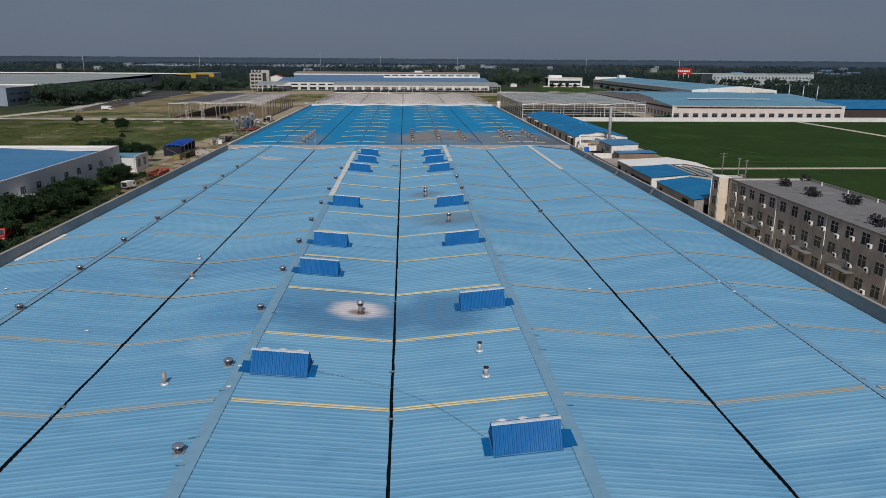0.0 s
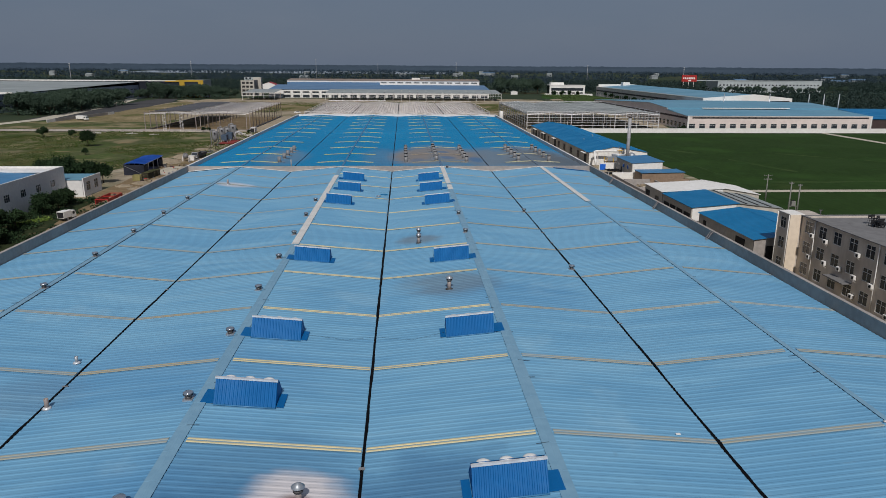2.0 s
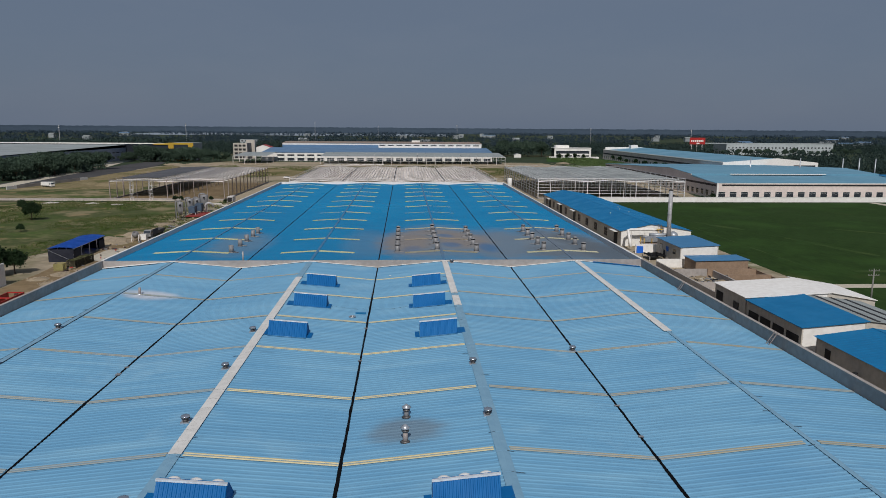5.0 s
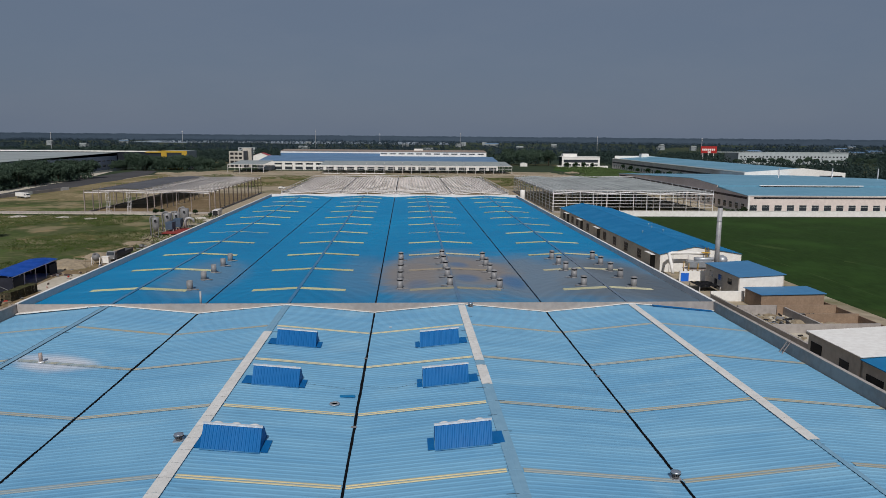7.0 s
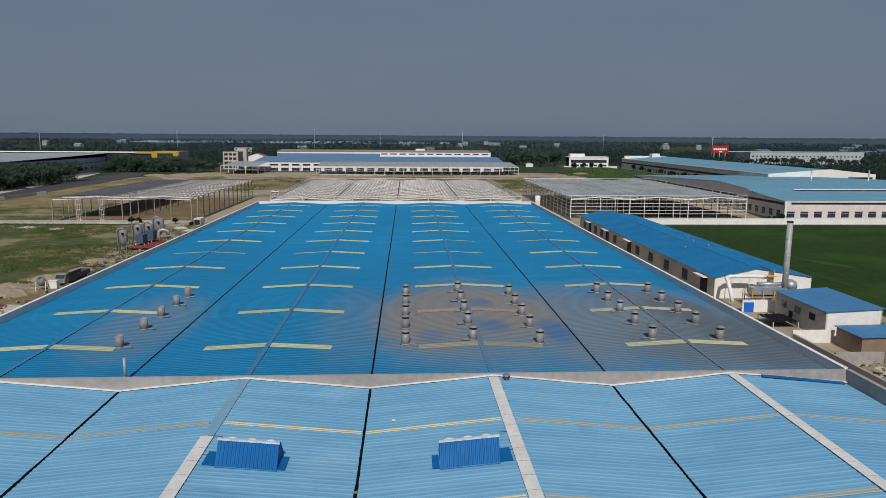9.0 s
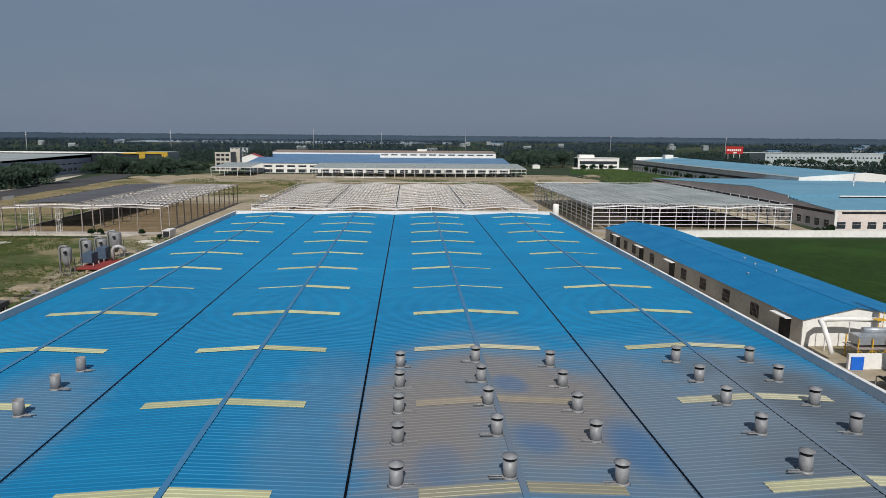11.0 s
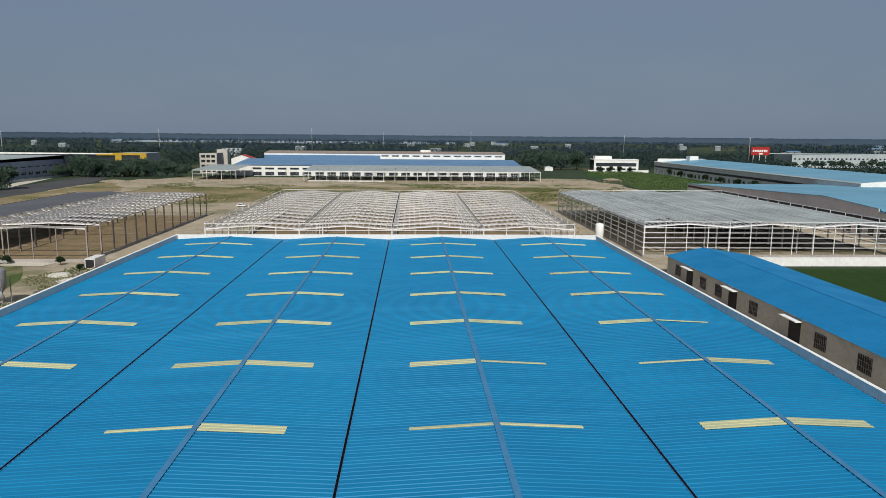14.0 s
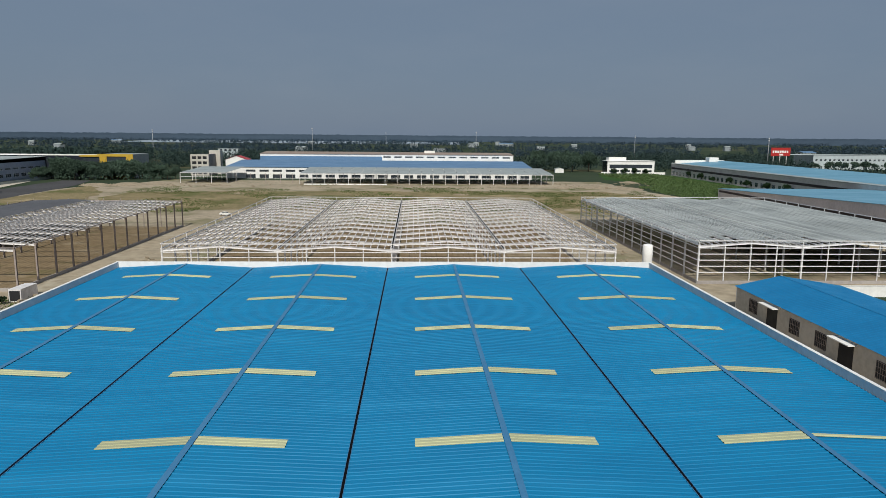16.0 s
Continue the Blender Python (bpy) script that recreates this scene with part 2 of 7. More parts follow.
M_STACK = mat("sooty_grey_duct", lin(138, 138, 140), lin(98, 98, 100), 0.6, 0.1, 2.0, 0.6, 0.05)
M_HOOD = mat("deep_blue_hood_sheet", lin(8, 97, 158), lin(6, 86, 144), 0.55, 0, 1.0, 0.15, 0.04, spec=0.15)
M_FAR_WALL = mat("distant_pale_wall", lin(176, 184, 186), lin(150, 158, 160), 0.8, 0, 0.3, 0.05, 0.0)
# house walls on the plain, their colour dulled to hold distance haze
M_HAZE_WALL = mat("hazed_pale_render", lin(142, 148, 150), lin(118, 124, 128), 0.85, 0, 0.3, 0.05, 0.0, per_object=0.2)
M_DARK = mat("dark_void", lin(28, 28, 32), None, 0.8, 0, 2.0, 0.4, 0.0)
M_GLASS = mat("dark_window_glass", lin(58, 64, 70), lin(38, 43, 49), 0.12, 0, 0.5, 0.1, 0.0)
M_FRAME = mat("white_window_frame", lin(222, 222, 220), None, 0.5, 0, 2.0, 0.4, 0.0)
M_RUBBER = mat("black_rubber", lin(24, 24, 26), None, 0.8, 0, 4, 1, 0.1)
M_RED = mat("red_paint", lin(176, 44, 40), lin(146, 36, 34), 0.45, 0, 2.0, 0.5, 0.03)
M_YELLOW = mat("yellow_wall_paint", lin(186, 152, 44), lin(158, 128, 40), 0.7, 0, 1.0, 0.1, 0.05)
M_ORANGE = mat("yellow_machine_paint", lin(216, 168, 50), None, 0.55, 0, 2, 0.4, 0.05)
M_BRICK = mat("brown_brick_wall", lin(146, 124, 104), lin(118, 99, 83), 0.9, 0, 2.5, 0.3, 0.3)
M_NAVY_NET = mat("dark_navy_netting", lin(30, 34, 48), lin(20, 23, 33), 0.85, 0, 1.5, 0.3, 0.2)
M_TARP = mat("blue_tarpaulin", lin(28, 104, 210), lin(20, 84, 178), 0.5, 0, 0.8, 0.2, 0.3)
M_GROUND = mat("dry_farmland", lin(58, 68, 50), lin(44, 56, 42), 0.95, 0, 0.02, 0.004, 0.1, None, 0.9,
    patches=((lin(120, 106, 78), 0.006, 0.56, 0.66, 0.5),), spec=0.08)
M_DIRT = mat("sandy_building_ground", lin(166, 153, 132), lin(134, 123, 106), 0.95, 0, 0.35, 0.03, 0.4, None, 0.9,
    patches=((lin(96, 98, 62), 0.03, 0.5, 0.64, 0.7), (lin(132, 118, 98), 0.2, 0.52, 0.68, 0.6), (lin(186, 176, 158), 0.06, 0.58, 0.7, 0.6)), spec=0.08)
M_WEEDS = mat("weedy_field", lin(82, 88, 56), lin(64, 71, 43), 0.95, 0, 0.5, 0.03, 0.5, None, 0.9,
    patches=((lin(150, 136, 106), 0.016, 0.5, 0.6, 0.7), (lin(136, 124, 98), 0.035, 0.5, 0.62, 0.8), (lin(72, 90, 45), 0.06, 0.46, 0.62, 0.8), (lin(112, 106, 76), 0.4, 0.52, 0.66, 0.5), (lin(62, 70, 42), 0.12, 0.5, 0.62, 0.6), (lin(140, 122, 92), 0.09, 0.56, 0.66, 0.7)), spec=0.08)
M_ROUGH = mat("rough_tan_ground", lin(136, 122, 92), lin(106, 98, 70), 0.95, 0, 0.5, 0.03, 0.5, None, 0.9,
    patches=((lin(86, 92, 52), 0.03, 0.52, 0.62, 0.7), (lin(158, 142, 112), 0.05, 0.54, 0.64, 0.7), (lin(74, 80, 46), 0.15, 0.56, 0.66, 0.6), (lin(112, 98, 74), 0.5, 0.54, 0.66, 0.5)), spec=0.08)
M_CROP = mat("dense_green_crop", lin(44, 64, 27), lin(33, 52, 21), 0.95, 0, 0.9, 0.02, 0.6, (1, 0.25, 1), 0.9,
    patches=((lin(54, 80, 36), 0.02, 0.5, 0.66, 0.6), (lin(50, 76, 36), 0.12, 0.55, 0.7, 0.5), (lin(84, 88, 50), 0.014, 0.62, 0.72, 0.4)), spec=0.08)
M_FLAT_CROP = mat("flattened_crop", lin(60, 76, 38), lin(40, 64, 28), 0.95, 0, 0.5, 0.08, 0.4, (1, 0.2, 1), 1.0, spec=0.08)
M_SCRUB_GROUND = mat("overgrown_green_ground", lin(56, 82, 38), lin(44, 68, 32), 0.95, 0, 0.6, 0.03, 0.5, spec=0.08)
M_ROAD = mat("pale_concrete_road", lin(190, 182, 166), lin(160, 152, 138), 0.9, 0, 0.8, 0.06, 0.2, spec=0.08)
M_ASPHALT = mat("dark_sheeted_ground", lin(78, 77, 78), lin(60, 60, 62), 0.9, 0, 0.5, 0.03, 0.2, spec=0.08)
M_FLOOR = mat("brown_trodden_earth", lin(134, 116, 90), lin(108, 92, 70), 0.95, 0, 0.5, 0.06, 0.4, None, 0.9, patches=((lin(158, 144, 120), 0.06, 0.52, 0.66, 0.6), (lin(96, 92, 58), 0.1, 0.56, 0.68, 0.5)), spec=0.08)
M_RUBBLE = mat("broken_rubble", lin(156, 141, 118), lin(108, 97, 80), 0.95, 0, 1.5, 0.4, 0.4)
M_BARK = mat("tree_bark", lin(84, 70, 56), lin(58, 48, 40), 0.95, 0, 3, 0.5, 0.4)
M_POLE = mat("weathered_pole_concrete", lin(130, 130, 124), lin(104, 104, 100), 0.85, 0, 1.5, 0.3, 0.1)
M_FENCE = mat("mast_grey", lin(150, 152, 156), None, 0.6, 0.2, 1.0, 0.2, 0.0)
M_LEAF = mat("dark_green_leaves", lin(44, 62, 38), lin(32, 48, 30), 0.85, 0, 0.8, 0.1, 0.0, None, 0.9, per_object=0.15, spec=0.15)
# haze put into the leaf colour: a greyer, lighter copy for far groves
M_LEAF_HAZED = mat("hazed_green_leaves", lin(72, 88, 74), lin(55, 70, 60), 0.9, 0, 0.8, 0.1, 0.0, None, 0.9, per_object=0.15, spec=0.05)
# haze is put into these woodland colours, bluer and paler with distance
M_WOODS = mat("hazed_woodland", lin(53, 67, 63), lin(41, 54, 52), 0.95, 0, 0.08, 0.01, 0.0, None, 0.9, spec=0.05)
M_WOODS_FAR = mat("hazed_far_woodland", lin(55, 69, 77), lin(46, 59, 68), 0.95, 0, 0.02, 0.004, 0.0, None, 0.9, spec=0.05)
M_WOODS_HAZED = mat("paler_hazed_woodland", lin(62, 76, 88), lin(52, 66, 78), 1.0, 0, 0.02, 0.003, 0.0, None, 0.9, spec=0.05)
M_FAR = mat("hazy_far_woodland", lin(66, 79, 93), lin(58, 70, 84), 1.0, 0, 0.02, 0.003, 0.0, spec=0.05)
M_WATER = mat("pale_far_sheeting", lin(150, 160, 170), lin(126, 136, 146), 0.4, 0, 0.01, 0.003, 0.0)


# ---- building helpers ----
def box(bm, x0, x1, y0, y1, z0, z1):
    v = [bm.verts.new((x, y, z)) for z in (z0, z1) for x, y in ((x0, y0), (x1, y0), (x1, y1), (x0, y1))]
    for f in ((3, 2, 1, 0), (4, 5, 6, 7), (0, 1, 5, 4), (1, 2, 6, 5), (2, 3, 7, 6), (3, 0, 4, 7)):
        bm.faces.new([v[i] for i in f])


def beam(bm, a, b, w, h=None):
    """A square bar from a to b, w wide and h high."""
    h = h or w
    a, b = Vector(a), Vector(b)
    d = (b - a).normalized()
    side = d.cross(Vector((0, 0, 1)))
    side = (Vector((1, 0, 0)) if side.length < 1e-4 else side.normalized()) * w / 2
    up = side.cross(d).normalized() * h / 2
    v = [bm.verts.new(p + s * side + u * up) for p in (a, b) for s, u in ((-1, -1), (1, -1), (1, 1), (-1, 1))]
    for f in ((3, 2, 1, 0), (4, 5, 6, 7), (0, 1, 5, 4), (1, 2, 6, 5), (2, 3, 7, 6), (3, 0, 4, 7)):
        bm.faces.new([v[i] for i in f])


def lathe(bm, profile, n=16, cx=0.0, cy=0.0, z=0.0, smooth=True):
    rings = [[bm.verts.new((cx + r * math.cos(2 * math.pi * k / n), cy + r * math.sin(2 * math.pi * k / n), z + h)) for k in range(n)] for r, h in profile]
    for a, b in zip(rings, rings[1:]):
        for k in range(n):
            f = bm.faces.new((a[k], a[(k + 1) % n], b[(k + 1) % n], b[k]))
            f.smooth = smooth
    for ring, flip in ((rings[0], True), (rings[-1], False)):
        bm.faces.new(ring[::-1] if flip else ring)


def pipe(bm, points, r, n=10):
    pts = [Vector(p) for p in points]
    rings = []
    for i, p in enumerate(pts):
        d = (pts[min(i + 1, len(pts) - 1)] - pts[max(i - 1, 0)]).normalized()
        s = d.cross(Vector((0, 0, 1)))
        s = Vector((1, 0, 0)) if s.length < 1e-3 else s.normalized()
        u = s.cross(d)
        rings.append([bm.verts.new(p + r * (s * math.cos(2 * math.pi * k / n) + u * math.sin(2 * math.pi * k / n))) for k in range(n)])
    for a, b in zip(rings, rings[1:]):
        for k in range(n):
            bm.faces.new((a[k], a[(k + 1) % n], b[(k + 1) % n], b[k])).smooth = True
    bm.faces.new(rings[0][::-1])
    bm.faces.new(rings[-1])


def mesh_of(name, bm, material):
    bmesh.ops.recalc_face_normals(bm, faces=bm.faces[:])
    me = bpy.data.meshes.new(name)
    bm.to_mesh(me)
    bm.free()
    me.materials.append(material)
    return me


def part(name, bm, material, parent, label="", at=None):
    """One mesh object under a thing or under a part; bm may be a bmesh or mesh data to share."""
    me = mesh_of(name, bm, material) if isinstance(bm, bmesh.types.BMesh) else bm
    ob = new(name, me)
    ob.parent = parent
    if at is not None:
        ob.matrix_basis = at if isinstance(at, Matrix) else Matrix.Translation(at)
    return tagged(ob, label)


def thing(name, label, category, at=(0, 0, 0), group="", kind=""):
    ob = new(name)
    ob.location = at
    return tagged(ob, label, category, group, kind)


def solid(name, bm, material, label, category, at=(0, 0, 0), group="", kind=""):
    ob = new(name, mesh_of(name, bm, material))
    ob.location = at
    return tagged(ob, label, category, group, kind)


def B():
    return bmesh.new()


def boxes(*dims):
    bm = B()
    for d in dims:
        box(bm, *d)
    return bm


def ubox(bm, o, U, N, u0, u1, d0, d1, w0, w1):
    """A box along the wall direction U, into the wall along N, from height w0 to w1."""
    o, U, N = Vector(o), Vector(U), Vector(N)
    v = [bm.verts.new(o + U * u + N * d + Vector((0, 0, w))) for w in (w0, w1) for u, d in ((u0, d0), (u1, d0), (u1, d1), (u0, d1))]
    for f in ((3, 2, 1, 0), (4, 5, 6, 7), (0, 1, 5, 4), (1, 2, 6, 5), (2, 3, 7, 6), (3, 0, 4, 7)):
        bm.faces.new([v[i] for i in f])


WINDOW_MESHES = {}


def window_part(parent, o, U, N, u0, u1, w0, w1, name="window", bars=1, pane=None):
    """A window set back in its opening: frame with the pane under it."""
    key = (tuple(U), tuple(N), round(u1 - u0, 2), round(w1 - w0, 2), bars, name)
    if key not in WINDOW_MESHES:
        wd, ht, fr, gl = u1 - u0, w1 - w0, B(), B()
        t = 0.09
        for a in ((0, wd, 0, t), (0, wd, ht - t, ht), (0, t, t, ht - t), (wd - t, wd, t, ht - t)):
            ubox(fr, (0, 0, 0), U, N, a[0], a[1], 0.04, 0.14, a[2], a[3])
        for k in range(bars):
            c = wd * (k + 1) / (bars + 1)
            ubox(fr, (0, 0, 0), U, N, c - 0.035, c + 0.035, 0.045, 0.135, t, ht - t)
        if ht > 1.2:
            ubox(fr, (0, 0, 0), U, N, t, wd - t, 0.05, 0.13, ht * 0.66 - 0.03, ht * 0.66 + 0.03)
        ubox(gl, (0, 0, 0), U, N, t / 2, wd - t / 2, 0.09, 0.11, t / 2, ht - t / 2)
        WINDOW_MESHES[key] = (mesh_of(name, fr, M_FRAME), mesh_of("pane", gl, pane or M_GLASS))
    fr, gl = WINDOW_MESHES[key]
    p = Vector(o) + Vector(U) * u0 + Vector((0, 0, w0))
    w = part(name, fr, None, parent, at=p)
    part("pane", gl, None, w)
    return w


def facade(parent, o, U, N, length, height, rows, material, th=0.3, name="wall", windows=True, bars=1, base=0.0):
    """A wall with real openings. rows: (sill, head, [(u0, u1), ...]) from low to high."""
    bm = B()
    z = base
    for sill, head, spans in rows:
        ubox(bm, o, U, N, 0, length, 0, th, z, sill)
        u = 0
        for a, b in spans:
            ubox(bm, o, U, N, u, a, 0, th, sill, head)
            u = b
        ubox(bm, o, U, N, u, length, 0, th, sill, head)
        z = head
    ubox(bm, o, U, N, 0, length, 0, th, z, height)
    ob = part(name, bm, material, parent)
    if windows:
        for sill, head, spans in rows:
            for a, b in spans:
                window_part(parent, o, U, N, a, b, sill, head, bars=bars)
    return ob


def even(n, start, pitch, width):
    return [(start + k * pitch, start + k * pitch + width) for k in range(n)]


def ribbed(bm, x_lo, z_lo, x_hi, z_hi, y0, y1, pitch, height, foot, top, lift=0.0, jitter=0.0):
    """A sheet between two level lines with raised ribs across it every pitch along y."""
    n = int(round((y1 - y0) / pitch))
    p = (y1 - y0) / n
    prof = []
    rnd = random.Random(n)
    for k in range(n):
        c = y0 + k * p
        d = p * rnd.uniform(-jitter, jitter)
        prof.append((c, 0))
        c += d
        prof += [(c + (p - foot) / 2, 0), (c + (p - top) / 2, height), (c + (p + top) / 2, height), (c + (p + foot) / 2, 0)]
    prof.append((y1, 0))
    lo = [bm.verts.new((x_lo, y, z_lo + h + lift)) for y, h in prof]
    hi = [bm.verts.new((x_hi, y, z_hi + h + lift)) for y, h in prof]
    for i in range(len(prof) - 1):
        bm.faces.new((lo[i], hi[i], hi[i + 1], lo[i + 1]) if x_hi < x_lo else (lo[i], lo[i + 1], hi[i + 1], hi[i]))


def keep_normals(name, bm, material, parent, label=""):
    me = bpy.data.meshes.new(name)
    bm.to_mesh(me)
    bm.free()
    me.materials.append(material)
    return part(name, me, None, parent, label)


# ---- ground and large outdoor surfaces ----
def sheet(name, outline, z, material, label, category, jitter=0.0, step=12.0):
    """A flat piece of ground with a ragged edge."""
    rnd = random.Random(len(name) * 7 + int(abs(outline[0][0])))
    pts = []
    for (x0, y0), (x1, y1) in zip(outline, outline[1:] + outline[:1]):
        n = max(1, int(math.hypot(x1 - x0, y1 - y0) / step)) if jitter else 1
        for k in range(n):
            pts.append((x0 + (x1 - x0) * k / n + rnd.uniform(-jitter, jitter), y0 + (y1 - y0) * k / n + rnd.uniform(-jitter, jitter)))
    bm = B()
    f = bm.faces.new([bm.verts.new((x, y, z)) for x, y in pts])
    f.normal_update()
    if f.normal.z < 0:
        f.normal_flip()
    bmesh.ops.triangulate(bm, faces=bm.faces[:])
    me = bpy.data.meshes.new(name)
    bm.to_mesh(me)
    bm.free()
    me.materials.append(material)
    return tagged(new(name, me), label, category, kind="structure")


bm = B()
G = 60
gx = [-5200 + 10400 * i / G for i in range(G + 1)]
gy = [-1500 + 6800 * i / G for i in range(G + 1)]
gv = [[bm.verts.new((x, y, 0)) for x in gx] for y in gy]
for j in range(G):
    for i in range(G):
        bm.faces.new((gv[j][i], gv[j][i + 1], gv[j + 1][i + 1], gv[j + 1][i]))
me = bpy.data.meshes.new("ground")
bm.to_mesh(me)
bm.free()
me.materials.append(M_GROUND)
tagged(new("ground", me), "flat dark green and brown farmland reaching the horizon", "ground", kind="structure")

sheet("building_site_ground", [(-150, 60), (-50, -60), (66, -60), (66, 392), (150, 398), (170, 520), (150, 640), (140, 760), (-170, 760), (-215, 640), (-160, 560), (-150, 420), (-97, 396), (-97, 300), (-99, 270), (-150, 230)], 0.03, M_DIRT, "sandy trodden earth of a building site with sparse weeds", "ground", 2.5)
sheet("weedy_field", [(-230, 205), (-98, 222), (-92, 262), (-72, 300), (-82, 330), (-84, 372), (-92, 388), (-240, 384)], 0.07, M_WEEDS, "overgrown field of green weeds and bare tan earth", "field", 2.5, 8)
sheet("weedy_strip", [(-150, 560), (110, 545), (140, 620), (120, 668), (-60, 662), (-160, 650)], 0.07, M_ROUGH, "rough strip of weeds and sand between unfinished halls", "field", 4, 12)
sheet("crop_field", [(86, -60), (420, -60), (420, 386), (92, 386), (92, 230), (86, 200)], 0.06, M_CROP, "dense dark green crop field", "field")
sheet("scrub_field", [(150, 560), (222, 575), (228, 700), (228, 850), (165, 860), (150, 790), (185, 720)], 0.07, M_SCRUB_GROUND, "overgrown bright green scrub plot", "field", 3)
sheet("crop_track", [(102.9, 232), (103.4, 232), (103.7, 330), (103.2, 330)], 0.09, M_FLAT_CROP, "thin trodden line through the crop", "path", 0.12, 5)
sheet("flattened_crop", [(109, 318), (112, 318), (119.5, 300), (117, 299)], 0.09, M_FLAT_CROP, "pale streak of flattened crop", "field", 0.9, 4)
sheet("flattened_crop", [(122, 282), (124, 283), (133, 251), (130.5, 250)], 0.09, M_FLAT_CROP, "pale streak of flattened crop", "field", 0.8, 4)
sheet("flattened_crop", [(150, 300), (151.5, 301), (196, 262), (194, 260)], 0.09, M_FLAT_CROP, "pale streak of flattened crop", "field", 0.8, 5)
sheet("flattened_crop", [(112, 229), (260, 232), (262, 234.5), (112, 231)], 0.09, M_FLAT_CROP, "pale streak of flattened crop", "field", 0.7, 6)
sheet("field_path", [(84, 213.2), (420, 213.2), (420, 216.8), (84, 216.8)], 0.10, M_ROAD, "narrow pale concrete path across the crop field", "path")
sheet("farm_track", [(220, 217), (224, 217), (226, 387), (222, 387)], 0.11, M_ROAD, "narrow pale concrete track along the crop field", "path")
sheet("site_road", [(-260, 396), (-88, 389), (-86, 394), (-260, 404)], 0.12, M_ROAD, "pale dusty road along the weedy field", "road", 0.4, 8)
sheet("side_road", [(-236, 396), (-228, 396), (-214, 470), (-236, 640), (-262, 760), (-270, 760), (-246, 640), (-224, 470)], 0.13, M_ROAD, "pale unpaved road beside the grey factory", "road")
sheet("sheeted_lot", [(-228, 470), (-208, 470), (-202, 520), (-202, 600), (-208, 690), (-222, 742), (-240, 742), (-234, 560)], 0.10, M_ASPHALT, "dark grey levelled lot beside the road", "lot", 1.0)
sheet("frame_floor", [(-49, 397), (46, 397), (46, 507), (-49, 507)], 0.10, M_FLOOR, "brown trodden earth inside the unclad hall", "ground", 0.8, 8)
sheet("frame_floor", [(-130, 397), (-79.6, 397), (-79.6, 499), (-130, 499)], 0.10, M_FLOOR, "brown trodden earth inside the part-sheeted hall", "ground", 0.8, 8)
sheet("rough_verge", [(-206, 452), (-138, 452), (-150, 560), (-170, 640), (-200, 700), (-204, 600)], 0.09, M_ROUGH, "rough verge of weeds and tan earth beside the dark lot", "field", 2.0, 8)
sheet("field_edge", [(-260, 396), (-132, 396), (-134, 470), (-200, 468), (-232, 440)], 0.08, M_WEEDS, "rough tan and green field edge beside the frame", "field", 2.0, 8)
M_YARD_GRASS = mat("dark_trodden_grass", lin(50, 58, 36), lin(38, 45, 28), 0.95, 0, 0.6, 0.06, 0.5, spec=0.08, patches=((lin(92, 82, 60), 0.2, 0.54, 0.64, 0.7),))
sheet("grass_strip", [(-84.8, 90), (-69.5, 90), (-70.5, 160), (-73.5, 181), (-76.0, 206), (-84.8, 208)], 0.12, M_YARD_GRASS, "dark grass strip under the yard trees", "grass", 0.4, 6)
sheet("yard_left", [(-84, 100), (-50, 100), (-50, 300), (-70, 300), (-79, 276), (-80, 240), (-79, 200)], 0.09, M_FLOOR, "dusty brown yard between two factory halls", "yard", 0.6, 8)
sheet("yard_apron", [(-77.4, 248), (-60, 244), (-60, 262), (-75.6, 266), (-77.4, 262)], 0.12, M_ROAD, "worn pale concrete apron beside the shelter", "yard", 0.5, 8)
sheet("yard_right", [(47, -60), (66, -60), (92, 60), (92, 395), (47, 395)], 0.09, M_DIRT, "dusty pale concrete yard along the hall", "yard")

# ---- the two halls ----
CX = -1.4
R1V, R1R, R2V, R2R = 8.65, 9.8, 9.1, 9.75
Y0, YM, YE = -70.0, 195.0, 374.6
PAR = 10.1


def roof_z(x, y):
    v, r = (R1V, R1R) if y < YM else (R2V, R2R)
    d = abs(((x - CX + 48) % 24) - 12)
    return r - (r - v) * d / 12


def cap_mesh(w, length, zr, zv, rib, material):
    """One length of ridge capping, its near end lapped over the one before."""
    bm = B()
    drop = (zr - zv) * w / 12
    prof = [(-w, rib + 0.05 - drop), (0, rib + 0.05), (w, rib + 0.05 - drop), (w, rib + 0.032 - drop), (0, rib + 0.032), (-w, rib + 0.032 - drop)]
    ends = [[bm.verts.new((p[0], y, p[1] + dz)) for p in prof] for y, dz in ((-0.05, 0.012), (length - 0.01, 0.0))]
    for i in range(6):
        bm.faces.new((ends[0][i], ends[1][i], ends[1][(i + 1) % 6], ends[0][(i + 1) % 6]))
    bm.faces.new(ends[0][::-1])
    bm.faces.new(ends[1])
    return mesh_of("ridge_cap", bm, material)


def tar_line(ln, z, seed):
    """A ragged bead of tar along a valley."""
    rnd = random.Random(seed)
    n = int(ln / 0.45)
    a = b = 0.1
    bm = B()
    rings = []
    for q in range(n + 1):
        a = min(max(a + rnd.uniform(-0.03, 0.03), 0.06), 0.15)
        b = min(max(b + rnd.uniform(-0.03, 0.03), 0.06), 0.15)
        y = ln * q / n
        rings.append([bm.verts.new(v) for v in ((-a, y, z), (b, y, z), (b * 0.6, y, z + 0.025), (-a * 0.6, y, z + 0.025))])
    for u, v in zip(rings, rings[1:]):
        for k in range(4):
            bm.faces.new((u[k], u[(k + 1) % 4], v[(k + 1) % 4], v[k]))
    bm.faces.new(rings[0][::-1])
    bm.faces.new(rings[-1])
    return bm


